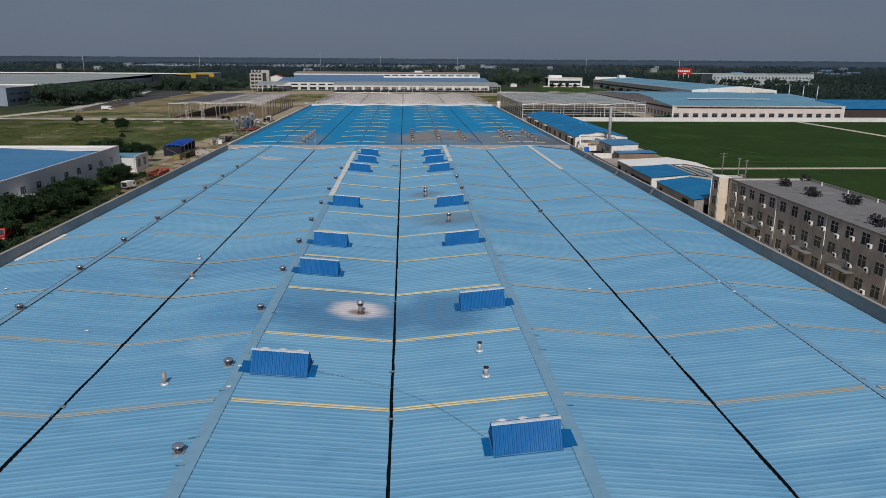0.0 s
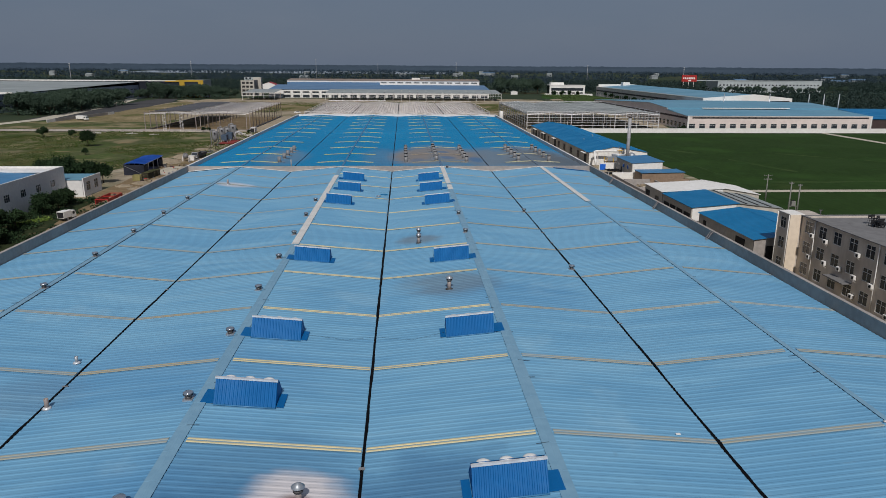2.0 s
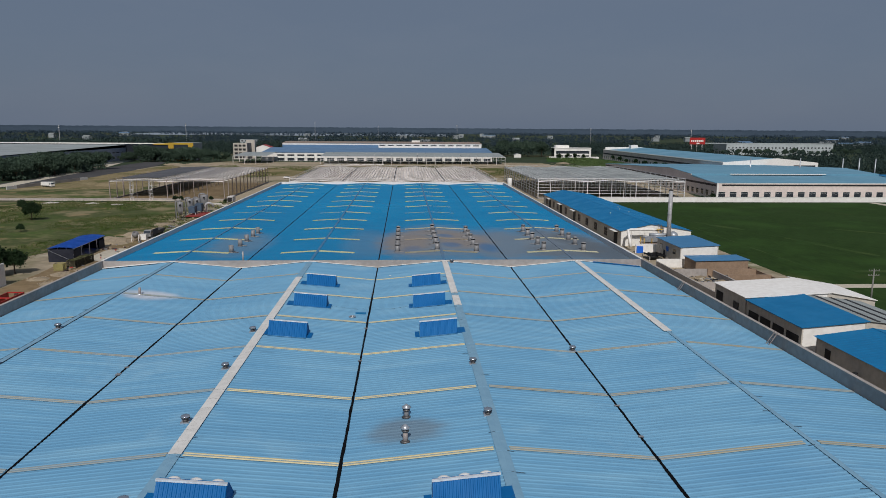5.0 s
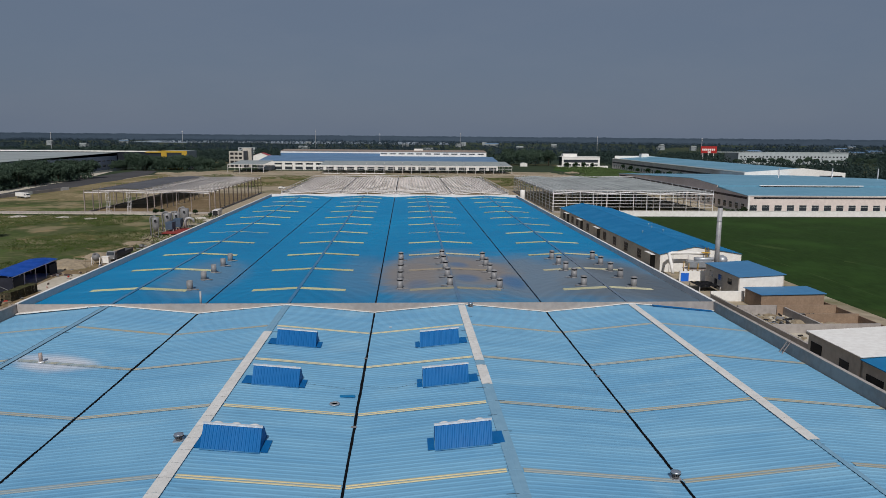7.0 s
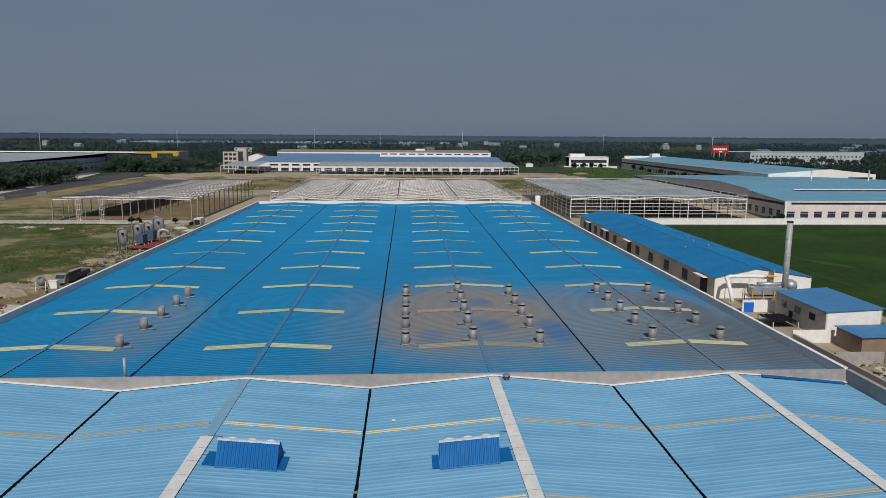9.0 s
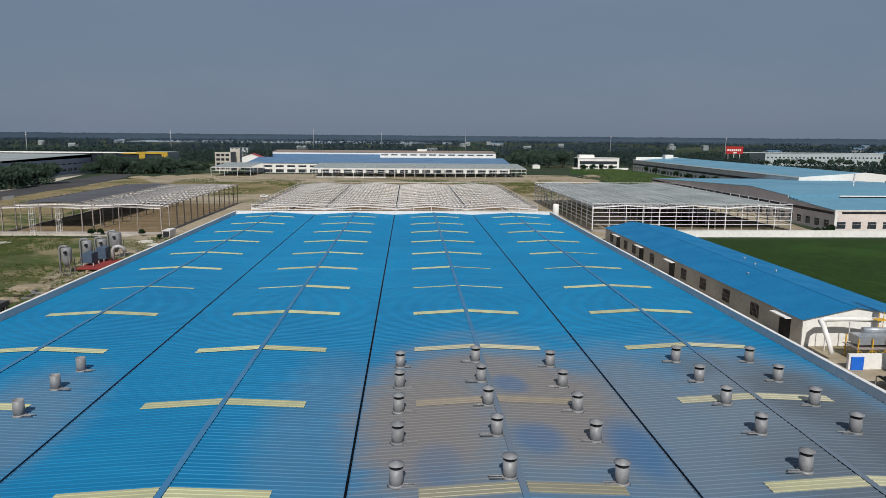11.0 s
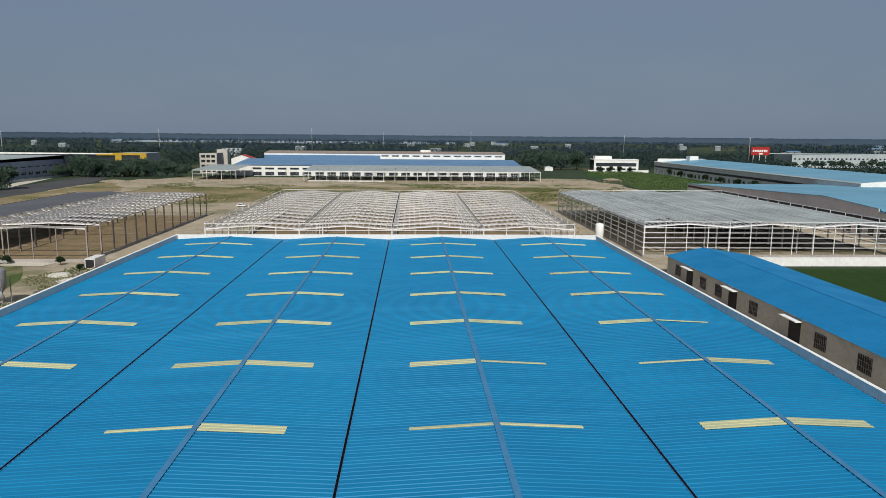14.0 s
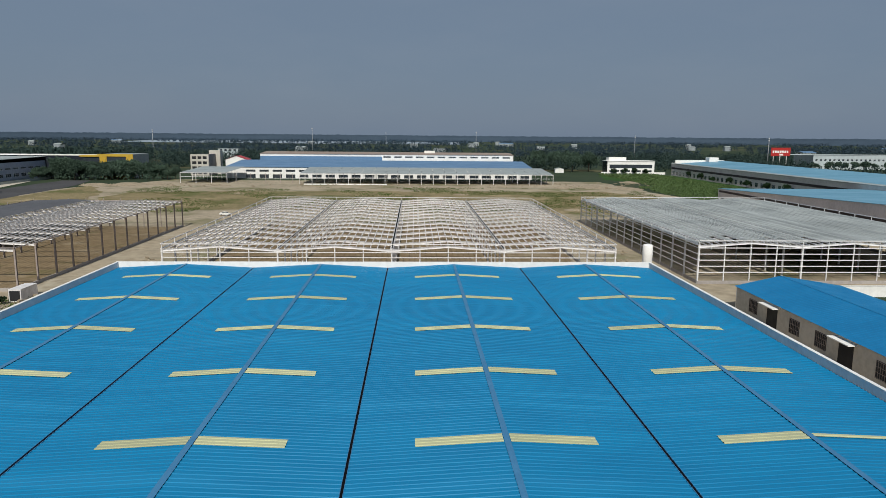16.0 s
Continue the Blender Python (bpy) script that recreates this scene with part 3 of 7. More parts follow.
def hall(name, label, y0, y1, zv, zr, m_sheet, m_ridge, m_wall, pitch, caps, rib, cap_length):
    hall_ob = thing(name, label, "factory hall", (CX, y0, 0))
    ln = y1 - y0
    old = zv < 9
    gap = 0.1
    rnd = random.Random(int(ln))
    for k in range(4):
        xr = -36 + 24 * k
        for s in (-1, 1):
            bm = B()
            ribbed(bm, xr + s * (12 - gap), zv + (zr - zv) * gap / 12, xr, zr, 0, ln, pitch, rib, 0.3 if old else 0.202, 0.12, jitter=0.1)
            keep_normals("roof_slope", bm, m_sheet, hall_ob)
        w = caps[k]
        n = int(round(ln / cap_length))
        cap = cap_mesh(w, ln / n, zr, zv, rib, m_ridge)
        for q in range(n):
            part("ridge_cap", cap, None, hall_ob, at=(xr, q * ln / n, zr))
            if old and rnd.random() < 0.5:
                s = rnd.choice((-1, 1))
                bm = B()
                x1 = s * (w + rnd.uniform(0.1, 0.7))
                x2 = s * rnd.uniform(0.0, w * 0.8)
                beam(bm, (x2, -0.06, rib + 0.064 - (zr - zv) * abs(x2) / 12), (x1, -0.04 + rnd.uniform(-0.12, 0.12), rib + 0.06 - (zr - zv) * abs(x1) / 12), 0.045, 0.02)
                part("seam_bead", bm, M_SEAM_AND_SHADE, hall_ob, "dark sealant bead at a ridge joint", at=(xr, q * ln / n, zr))
        for s in (-1, 1):
            # dark strips put along the first cap's edges in place of shade
            if old and k == 0:
                bm = B()
                zs = zr + rib + 0.058 - (zr - zv) * w / 12
                beam(bm, (xr + s * (w - 0.03), 0, zs), (xr + s * (w - 0.03), ln, zs), 0.07, 0.02)
                part("cap_edge_shade", bm, M_SEAM_AND_SHADE, hall_ob, "dark strip for the shade line along the cap edge")
            zc = zr - (zr - zv) * (w - 0.04) / 12
            # black strip fills the gap under the cap edge as painted shade
            part("cap_gap_shade", boxes(tuple(sorted((xr + s * (w - 0.07), xr + s * (w - 0.02)))) + (0, ln, zc - 0.02, zc + rib + 0.026)), M_GUTTER_AND_GAP, hall_ob, "black strip for the shade under the ridge cap edge")
    for k in range(3):
        xv = -24 + 24 * k
        part("valley_gutter", boxes((xv - 0.3, xv + 0.3, 0, ln, zv - 0.25, zv - 0.02)), M_GUTTER_AND_GAP, hall_ob, "black tarred valley gutter")
        if old:
            part("tar_bead", tar_line(ln, zv + 0.05, 30 + k), M_GUTTER_AND_GAP, hall_ob, "ragged bead of black tar along the valley", at=(xv, 0, 0))
            for q in range(6):
                bm = B()
                box(bm, -rnd.uniform(0.16, 0.3), rnd.uniform(0.16, 0.3), -rnd.uniform(0.05, 0.2), rnd.uniform(0.05, 0.2), 0, 0.02)
                part("foil_patch", bm, M_STACK, hall_ob, "grey foil repair patch over the gutter", at=(xv, rnd.uniform(95, ln - 4), zv + 0.078))
        else:
            for s in (-1, 1):
                part("gutter_edge", boxes(tuple(sorted((xv + s * 0.1, xv + s * 0.14))) + (0, ln, zv - 0.1, zv + rib + 0.02)), m_ridge, hall_ob)
    for s in (-1, 1):
        part("eave_gutter", boxes(tuple(sorted((s * 47.4, s * 47.95))) + (0, ln, zv - 0.3, zv - 0.05)), M_GUTTER_AND_GAP, hall_ob, "dark gutter behind the parapet")
        part("side_wall", boxes(tuple(sorted((s * 48.0, s * 48.35))) + (0, ln, 0, PAR - 0.08)), m_wall, hall_ob)
        n = int(round(ln / 8))
        slab_me = mesh_of("coping", boxes(tuple(sorted((s * 47.94, s * 48.41))) + (0.012, ln / n - 0.012, PAR - 0.08, PAR)), m_wall)
        for q in range(n):
            part("coping", slab_me, None, hall_ob, at=(0, q * ln / n, 0))
    return hall_ob


hall_old = hall("factory_hall", "long factory hall with a faded light-blue ribbed metal roof", Y0, YM, R1V, R1R, M_ROOF_OLD, M_RIDGE, M_CONCRETE, 0.57, (0.36, 0.46, 0.48, 0.22), 0.027, 3.24)
hall_new = hall("factory_hall", "long factory hall with a bright blue ribbed metal roof", YM + 0.4, YE, R2V, R2R, M_ROOF_NEW, M_RIDGE_NEW, M_CONCRETE_PALE, 0.57, (0.24, 0.24, 0.24, 0.24), 0.043, 6.0)
part("end_wall", boxes((-48.0, 48.0, YM - Y0, YM - Y0 + 0.38, 0, PAR - 0.1)), M_CONCRETE, hall_old, "rendered fire wall between the roofs")
part("far_wall", boxes((-48.35, 48.35, YE - YM - 0.4, YE - YM - 0.05, 0, PAR + 0.05)), M_WHITE, hall_new, "white end parapet")
part("near_wall", boxes((-48.35, 48.35, -0.4, 0.0, 0, R1V - 0.1)), M_CONCRETE, hall_old)


def roof_flashing(parent, y):
    """One crinkled strip that follows the folds of the roof end."""
    rnd = random.Random(2)
    bm = B()
    rings = []
    for q in range(65):
        x = -48 + 96 * q / 64
        d = abs(((x + 48) % 24) - 12) / 12
        z = R1R - (R1R - R1V) * d + 0.12 + rnd.uniform(-0.02, 0.02)
        w = 0.17 + rnd.uniform(-0.03, 0.03)
        rings.append([bm.verts.new((x, y + a * w, z + b)) for a, b in ((-1, -0.02), (1, -0.02), (1, 0.03), (-1, 0.03))])
    for a, b in zip(rings, rings[1:]):
        for k in range(4):
            bm.faces.new((a[k], b[k], b[(k + 1) % 4], a[(k + 1) % 4]))
    bm.faces.new(rings[0])
    bm.faces.new(rings[-1][::-1])
    part("verge_flashing", bm, M_WHITE, parent, "bright crinkled flashing at the roof end")


roof_flashing(hall_old, YM - Y0 - 0.12)
bm = B()
beam(bm, (-47.9, YM - Y0 - 0.3, R1V + 0.2), (-38.5, YM - Y0 - 0.3, R1V + (R1R - R1V) * 9.4 / 12 + 0.2), 0.8, 0.06)
part("verge_wrap", bm, M_WHITE, hall_old, "crinkled white membrane over the verge")
bm = B()
beam(bm, (39.0, YM - Y0 - 0.45, R1R - (R1R - R1V) * 3 / 12 + 0.16), (47.6, YM - Y0 - 0.45, R1V + 0.16), 0.5, 0.12)
part("verge_fold", bm, M_HOOD, hall_old, "dark blue folded sheet along the verge")

# skylight strips, one mesh for each kind, laid in the sheets
ROWS_OLD = [45.0 + (12.7 if k > 0 else 13.0) * k for k in range(-8, 12)]
ROWS_NEW = [206.1 + 15.87 * k for k in range(11)]


def strip_mesh(name, s, length, zr, zv, ribs, pitch, material, lead, lift, rib_material=None):
    bm = B()
    x_hi, x_lo = s * lead, s * (lead + length)
    zz = lambda x: zr - (zr - zv) * abs(x) / 12
    ribbed(bm, x_lo, zz(x_lo), x_hi, zz(x_hi), -ribs * pitch / 2, ribs * pitch / 2, pitch, 0.025 if lead > 0.5 else 0.03, 0.2 if lead > 0.5 else 0.22, 0.12 if lead > 0.5 else 0.16, lift)
    me = bpy.data.meshes.new(name)
    bm.to_mesh(me)
    bm.free()
    me.materials.append(material)
    if rib_material:
        me.materials.append(rib_material)
        for i, poly in enumerate(me.polygons):
            poly.material_index = 1 if i % 5 in (1, 2, 3) else 0
    return me


for hall_ob, y_base, rows, zr, zv, length, m, lead, lift in ((hall_old, Y0, ROWS_OLD, R1R, R1V, 11.24, M_SKY_OLD, 0.6, 0.042), (hall_new, YM + 0.4, ROWS_NEW, R2R, R2V, 6.8, M_SKY_NEW, 0.28, 0.053)):
    rnd = random.Random(4)
    for s in (-1, 1):
        old = hall_ob is hall_old
        wide = strip_mesh("skylight", s, length, zr, zv, 2 if old else 3, 0.34 if old else 0.5, m, lead, lift, M_SKY_RIB if old else None)
        warm = strip_mesh("skylight", s, length, zr, zv, 2, 0.34, m, lead, lift, M_SKY_WARM)
        thin = strip_mesh("skylight", s, length, zr, zv, 1, 0.6, m, lead, lift)
        for k in range(4):
            for j, y in enumerate(rows):
                slim = hall_ob is hall_new and (k, j, s) in ((1, 4, -1), (2, 4, -1), (2, 5, 1), (3, 6, 1), (0, 4, -1), (0, 4, 1), (2, 4, 1), (3, 5, -1))
                part("skylight", thin if slim else (warm if old and (k, s) in ((1, 1), (2, -1)) else wide), None, hall_ob, at=(-36 + 24 * k, y - y_base, 0))

# pale membrane laid over stretches of the ridges
for xr, ya, yb in ((-13.4, 121, 182), (10.6, 170.5, 194.5), (10.6, 163.5, 169), (34.6, 150.5, 194.5)):
    y = ya
    while y < yb - 0.2:
        e = min(y + 2.1, yb)
        bm = B()
        zc, ze = 0.125, 0.125 - 0.048
        prof = [(-0.5, ze), (0, zc), (0.5, ze), (0.5, ze - 0.015), (0, zc - 0.015), (-0.5, ze - 0.015)]
        ends = [[bm.verts.new((p[0], yy, p[1])) for p in prof] for yy in (0.03, e - y - 0.03)]
        for i in range(6):
            bm.faces.new((ends[0][i], ends[1][i], ends[1][(i + 1) % 6], ends[0][(i + 1) % 6]))
        bm.faces.new(ends[0][::-1])
        bm.faces.new(ends[1])
        part("ridge_membrane", bm, M_MEMBRANE, hall_old, "pale repair membrane over the ridge", at=(xr - CX, y - Y0, R1R))
        y = e


# ---- steel frames without cladding ----
def steel_frame(name, label, x0, spans, y0, bays, eave, rise, m, m_purlin, purlin_pitch=1.5, purlin_spans=None, girts=(), post_gap=6.0, purlin_from=0, purlin_x=0, span=24.0):
    ob = thing(name, label, "steel frame", (x0, y0, 0))
    bay = 8.0
    depth, width = bays * bay, spans * span
    col = B()
    for a in ((-0.16, 0.16, -0.2, -0.18), (-0.16, 0.16, 0.18, 0.2), (-0.012, 0.012, -0.18, 0.18)):
        box(col, a[0], a[1], a[2], a[3], 0, eave + 0.1)
    col = mesh_of("column", col, m)
    for i in range(spans + 1):
        for j in range(bays + 1):
            part("column", col, None, ob, at=(i * span, j * bay, 0))
    n = int(span / post_gap)
    for j in (0, bays):
        for i in range(spans):
            for k in range(1, n):
                top = eave + rise * (1 - abs(k * post_gap - span / 2) / (span / 2))
                part("wind_post", boxes((-0.1, 0.1, -0.12, 0.12, 0, top - 0.2)), m, ob, at=(i * span + k * post_gap, j * bay, 0))
    raf = B()
    prof = ((-0.16, 0), (0.16, 0), (0.16, -0.03), (0.012, -0.03), (0.012, -0.47), (0.15, -0.47), (0.15, -0.5), (-0.15, -0.5), (-0.15, -0.47), (-0.012, -0.47), (-0.012, -0.03), (-0.16, -0.03))
    rings = [[raf.verts.new((xx, p[0], zz + p[1])) for p in prof] for xx, zz in ((0, eave), (span / 2, eave + rise), (span, eave))]
    for ra, rb in zip(rings, rings[1:]):
        for q in range(12):
            raf.faces.new((ra[q], rb[q], rb[(q + 1) % 12], ra[(q + 1) % 12]))
    raf.faces.new(rings[0])
    raf.faces.new(rings[2][::-1])
    raf = mesh_of("rafter", raf, m_purlin)
    for i in range(spans):
        for j in range(bays + 1):
            part("rafter", raf, None, ob, at=(i * span, j * bay, 0))
    k = 0
    x = 0.0
    while x < width + 0.01:
        i = min(int(x / span), spans - 1)
        if x >= purlin_x - 0.01:
            z = eave + rise * (1 - abs(x - i * span - span / 2) / (span / 2)) + 0.12
            bm = B()
            heavy = abs(x / span - round(x / span)) < 0.02
            if heavy:
                for d in (-0.26, 0.26):
                    beam(bm, (x + d, purlin_from, z), (x + d, depth, z), 0.14, 0.2)
            else:
                beam(bm, (x, purlin_from, z), (x, depth, z), 0.15, 0.2)
            part("purlin", bm, m_purlin, ob)
            if heavy:
                part("gutter_channel", boxes((x - 0.18, x + 0.18, purlin_from, depth, z - 0.12, z - 0.02)), M_GUTTER_AND_GAP, ob, "dark valley gutter channel")
        x += purlin_pitch
    stub = mesh_of("rail_post", boxes((-0.07, 0.07, -0.07, 0.07, eave + 0.1, eave + 1.15)), m)
    for j in range(bays + 1):
        for x in (0, width):
            part("rail_post", stub, None, ob, at=(x, j * bay, 0))
    for i in range(int(width / 6) + 1):
        for y in (0, depth):
            if 0 < i < int(width / 6):
                part("rail_post", stub, None, ob, at=(i * 6, y, 0))
    for z, front_only in girts:
        part("girt", boxes((-0.1, width + 0.1, -0.28, -0.14, z - 0.09, z + 0.09)), m, ob)
        if not front_only:
            for xx in (-0.24, width + 0.24):
                part("girt", boxes((xx - 0.07, xx + 0.07, 0, depth, z - 0.09, z + 0.09)), m, ob)
            part("girt", boxes((-0.1, width + 0.1, depth + 0.14, depth + 0.28, z - 0.09, z + 0.09)), m, ob)
    return ob


frame_mid = steel_frame("unclad_hall", "unclad steel hall frame with pale grey rafters and purlins", CX - 48, 4, 396, 14, 8.9, 0.9, M_STEEL, M_STEEL, 1.5, None, ((10.05, False), (8.3, False), (7.2, True)))
frame_right = steel_frame("unclad_hall", "white steel hall frame partly roofed with grey sheets", 67.8, 3, 403, 14, 8.8, 0.9, M_STEEL_WHITE, M_STEEL_WHITE, 1.5, None, ((9.95, False), (8.3, False), (6.9, False), (5.5, False), (4.1, False), (2.7, False)))
frame_left = steel_frame("unclad_hall", "unclad weathered steel hall frame with part of its roof sheeted", -79.2 - 51.2, 2, 395.5, 13, 8.9, 0.55, M_STEEL_RUST, M_STEEL, 1.5, None, ((9.2, False),), purlin_from=8, purlin_x=19.5, span=25.6)


# ---- sheets on the part-roofed frames ----
def slab(bm, a, b, c, d, t=0.08):
    """A thin slab with the four top corners a, b, c, d."""
    v = [bm.verts.new(p) for p in (a, b, c, d)]
    w = [bm.verts.new((p[0], p[1], p[2] - t)) for p in (a, b, c, d)]
    bm.faces.new(v)
    bm.faces.new(w[::-1])
    for i in range(4):
        bm.faces.new((v[i], w[i], w[(i + 1) % 4], v[(i + 1) % 4]))


def frame_sheets(ob, eave, rise, x_from, x_to, y_from, y_to, m, lift=0.24, half=12.0):
    x = x_from
    while x < x_to - 0.1:
        i = int((x + 0.01) / (2 * half))
        z = lambda xx: eave + rise * (1 - abs(xx - (2 * i + 1) * half) / half) + lift
        bm = B()
        ribbed(bm, x + half, z(x + half - 0.01), x, z(x + 0.01), y_from, y_to, 0.9, 0.02, 0.3, 0.12)
        keep_normals("roof_sheet", bm, m, ob)
        x += half


rnd = random.Random(17)
for k in range(48):
    xa = 1.5 * k
    near = k < 20
    gap = rnd.uniform(0.25, 0.5) if near else rnd.uniform(0.06, 0.2)
    ya = rnd.choice((1.5, 1.5, 2.5, 9.5)) if near else 1.5
    i = int((xa + 0.01) / 24)
    fall = lambda xx: 8.8 + 0.9 * (1 - abs(xx - (2 * i + 1) * 12) / 12) + 0.26
    bm = B()
    slab(bm, (xa + gap / 2, ya, fall(xa + gap / 2)), (xa + 1.5 - gap / 2, ya, fall(xa + 1.5 - gap / 2)), (xa + 1.5 - gap / 2, 112, fall(xa + 1.5 - gap / 2)), (xa + gap / 2, 112, fall(xa + gap / 2)), 0.03)
    part("roof_sheet", bm, M_SHEETS, frame_right)
frame_sheets(frame_left, 8.9, 0.55, 0, 12.8, 10, 104, M_DARK_ROOF, 0.24, 12.8)
bm = B()
ribbed(bm, 19.2, 8.9 + 0.275 + 0.24, 12.8, 8.9 + 0.55 + 0.24, 10, 104, 0.9, 0.02, 0.3, 0.12)
keep_normals("roof_sheet", bm, M_DARK_ROOF, frame_left)
for ob, w, ln in ((frame_mid, 96, 112), (frame_right, 72, 112), (frame_left, 51.2, 104)):
    bm = B()
    for x in (0, w):
        box(bm, x - 0.13, x + 0.13, -0.2, ln + 0.2, -0.1, 0.75)
    box(bm, 0.13, w - 0.13, -0.33, -0.07, -0.1, 0.75)
    part("plinth", bm, M_CONCRETE, ob, "low concrete plinth wall")


# ---- low buildings: generic gabled or flat sheds ----
def gable_shed(name, label, x0, x1, y0, y1, eave, apex, m_wall, m_roof, along="y", apex_at=0.5, walls=True, over=0.35, group="", front=None, ribs=True, category="shed"):
    ob = thing(name, label, category, (x0, y0, 0), group)
    w, d = x1 - x0, y1 - y0
    if walls:
        part("wall", boxes((0, 0.24, 0.26, d - 0.26, 0, eave - 0.02)), m_wall, ob)
        part("wall", boxes((w - 0.24, w, 0.26, d - 0.26, 0, eave - 0.02)), m_wall, ob)
        for y in (0.0, d - 0.24):
            bm = B()
            pts = [(0, 0), (w, 0), (w, eave), (w * apex_at, apex), (0, eave)]
            a = [bm.verts.new((p[0], y, p[1])) for p in pts]
            b = [bm.verts.new((p[0], y + 0.24, p[1])) for p in pts]
            bm.faces.new(a)
            bm.faces.new(b[::-1])
            for i in range(5):
                bm.faces.new((a[i], b[i], b[(i + 1) % 5], a[(i + 1) % 5]))
            part("gable_wall", bm, front or m_wall, ob)
    xa = w * apex_at
    for sx, x_e in ((-1, -over), (1, w + over)):
        run = abs(x_e - xa)
        ze = apex - (apex - eave) * run / max(abs((0 if sx < 0 else w) - xa), 0.01)
        bm = B()
        if ribs:
            ribbed(bm, x_e, ze + 0.06, xa, apex + 0.06, -over, d + over, 0.8, 0.025, 0.25, 0.1)
            keep_normals("roof_slope", bm, m_roof, ob)
        else:
            slab(bm, (x_e, -over, ze + 0.08), (xa, -over, apex + 0.08), (xa, d + over, apex + 0.08), (x_e, d + over, ze + 0.08), 0.07)
            part("roof_slope", bm, m_roof, ob)
    bm = B()
    beam(bm, (xa, -over, apex + 0.085), (xa, d + over, apex + 0.085), 0.2, 0.02)
    part("ridge_cap", bm, m_roof, ob)
    return ob


def flat_shed(name, label, x0, x1, y0, y1, za, zb, m_wall, m_roof, over=0.3, category="shed", th=0.1, front=None):
    """Walls under one roof plane that falls from za at x0 to zb at x1."""
    ob = thing(name, label, category, (x0, y0, 0))
    w, d = x1 - x0, y1 - y0
    part("wall", boxes((0, 0.22, 0, d, 0, za)), m_wall, ob)
    part("wall", boxes((w - 0.22, w, 0, d, 0, zb)), m_wall, ob)
    for y in (0.0, d - 0.22):
        bm = B()
        a = [bm.verts.new(p) for p in ((0.22, y, 0), (w - 0.22, y, 0), (w - 0.22, y, zb), (0.22, y, za))]
        b = [bm.verts.new((v.co.x, y + 0.22, v.co.z)) for v in a]
        bm.faces.new(a)
        bm.faces.new(b[::-1])
        for i in range(4):
            bm.faces.new((a[i], b[i], b[(i + 1) % 4], a[(i + 1) % 4]))
        part("wall", bm, front or m_wall, ob)
    bm = B()
    slope = (zb - za) / w
    slab(bm, (-over, -over, za - slope * over + th + 0.02), (w + over, -over, zb + slope * over + th + 0.02), (w + over, d + over, zb + slope * over + th + 0.02), (-over, d + over, za - slope * over + th + 0.02), th)
    part("roof", bm, m_roof, ob)
    return ob


# long shed beside the new hall
# sunlit gables white, shaded sides beige: the light sits in the colours
shed = gable_shed("workshop_shed", "long low workshop shed with a bright blue metal roof", 66, 86.6, 267.5, 380, 4.5, 6.4, M_BEIGE, M_BLUE_DEEP, apex_at=0.42, front=M_WHITE, category="shed")
for sill_y, kind in ((3.5, "door"), (14, "win"), (25.5, "win"), (36.5, "win"), (47, "win"), (54, "door"), (68, "win"), (76, "door"), (82.5, "win"), (90, "win"), (97, "door"), (104, "win")):
    bm = B()
    if kind == "door":
        box(bm, -0.06, 0.10, sill_y, sill_y + 3.4, 0.05, 3.6)
        d = part("door", bm, M_DARK, shed, "dark open doorway")
        part("canopy", boxes((-1.3, 0.0, sill_y - 0.6, sill_y + 4.6, 3.85, 4.0)), M_WHITE, shed, "pale door canopy")
    else:
        o = (-0.05, sill_y + 3.0, 0)
        bm2 = B()
        box(bm2, -0.07, 0.02, sill_y, sill_y + 3.0, 0.9, 3.4)
        w = part("window", bm2, M_DARK, shed, "dark barred window")
        bm3 = B()
        for k in range(7):
            box(bm3, -0.1, -0.07, sill_y + 0.05 + k * 0.48, sill_y + 0.1 + k * 0.48, 0.95, 3.35)
        for k in range(4):
            box(bm3, -0.105, -0.075, sill_y, sill_y + 3.0, 0.95 + k * 0.78, 1.0 + k * 0.78)
        part("window_grille", bm3, M_STEEL_RUST, w)


def roof_vent(x, y, z, h=0.4, r=0.15):
    ob = thing("vent_pipe", "small pale capped vent pipe on the blue roof", "vent pipe", (x, y, z), "vent pipes on the workshop shed")
    bm = B()
    lathe(bm, [(r, -0.12), (r, h)], 10)
    part("pipe", bm, M_BLUE_GREY, ob)
    bm = B()
    lathe(bm, [(r * 1.9, h + 0.06), (r * 1.7, h + 0.12), (0.02, h + 0.28)], 10)
    part("cap", bm, M_GALV, ob)


for x, y in ((79.7, 315.3), (77.4, 306), (78.4, 299.2), (71.5, 297)):
    z = 6.4 - 1.9 * abs(x - 74.65) / (8.65 if x < 74.65 else 11.95)
    roof_vent(x, y, z + 0.08)

# boiler house, chimney and ducts
# beige sides paint the shade that the sunlit white front lacks
boiler = flat_shed("boiler_house", "white boiler house with a mid-blue sloping metal roof", 71.6, 81.2, 238, 253.8, 4.7, 5.2, M_BEIGE, M_BLUE_MID, front=M_WHITE, category="boiler house")
for y in (3.0, 7.5, 12.0):
    bm = B()
    box(bm, -0.05, 0.05, y, y + 1.8, 2.4, 3.6)
    part("window", bm, M_GLASS, boiler)
bm = B()
box(bm, -0.06, 0.06, 9.8, 11.0, 0.05, 2.3)
part("door", bm, M_DARK, boiler, "dark metal door")

chimney = thing("chimney", "tall slim galvanised steel chimney with bolted joints", "chimney", (77.6, 261.6, 0))
bm = B()
lathe(bm, [(0.58, 0), (0.56, 16.9)], 20)
part("shaft", bm, M_TUBE, chimney)
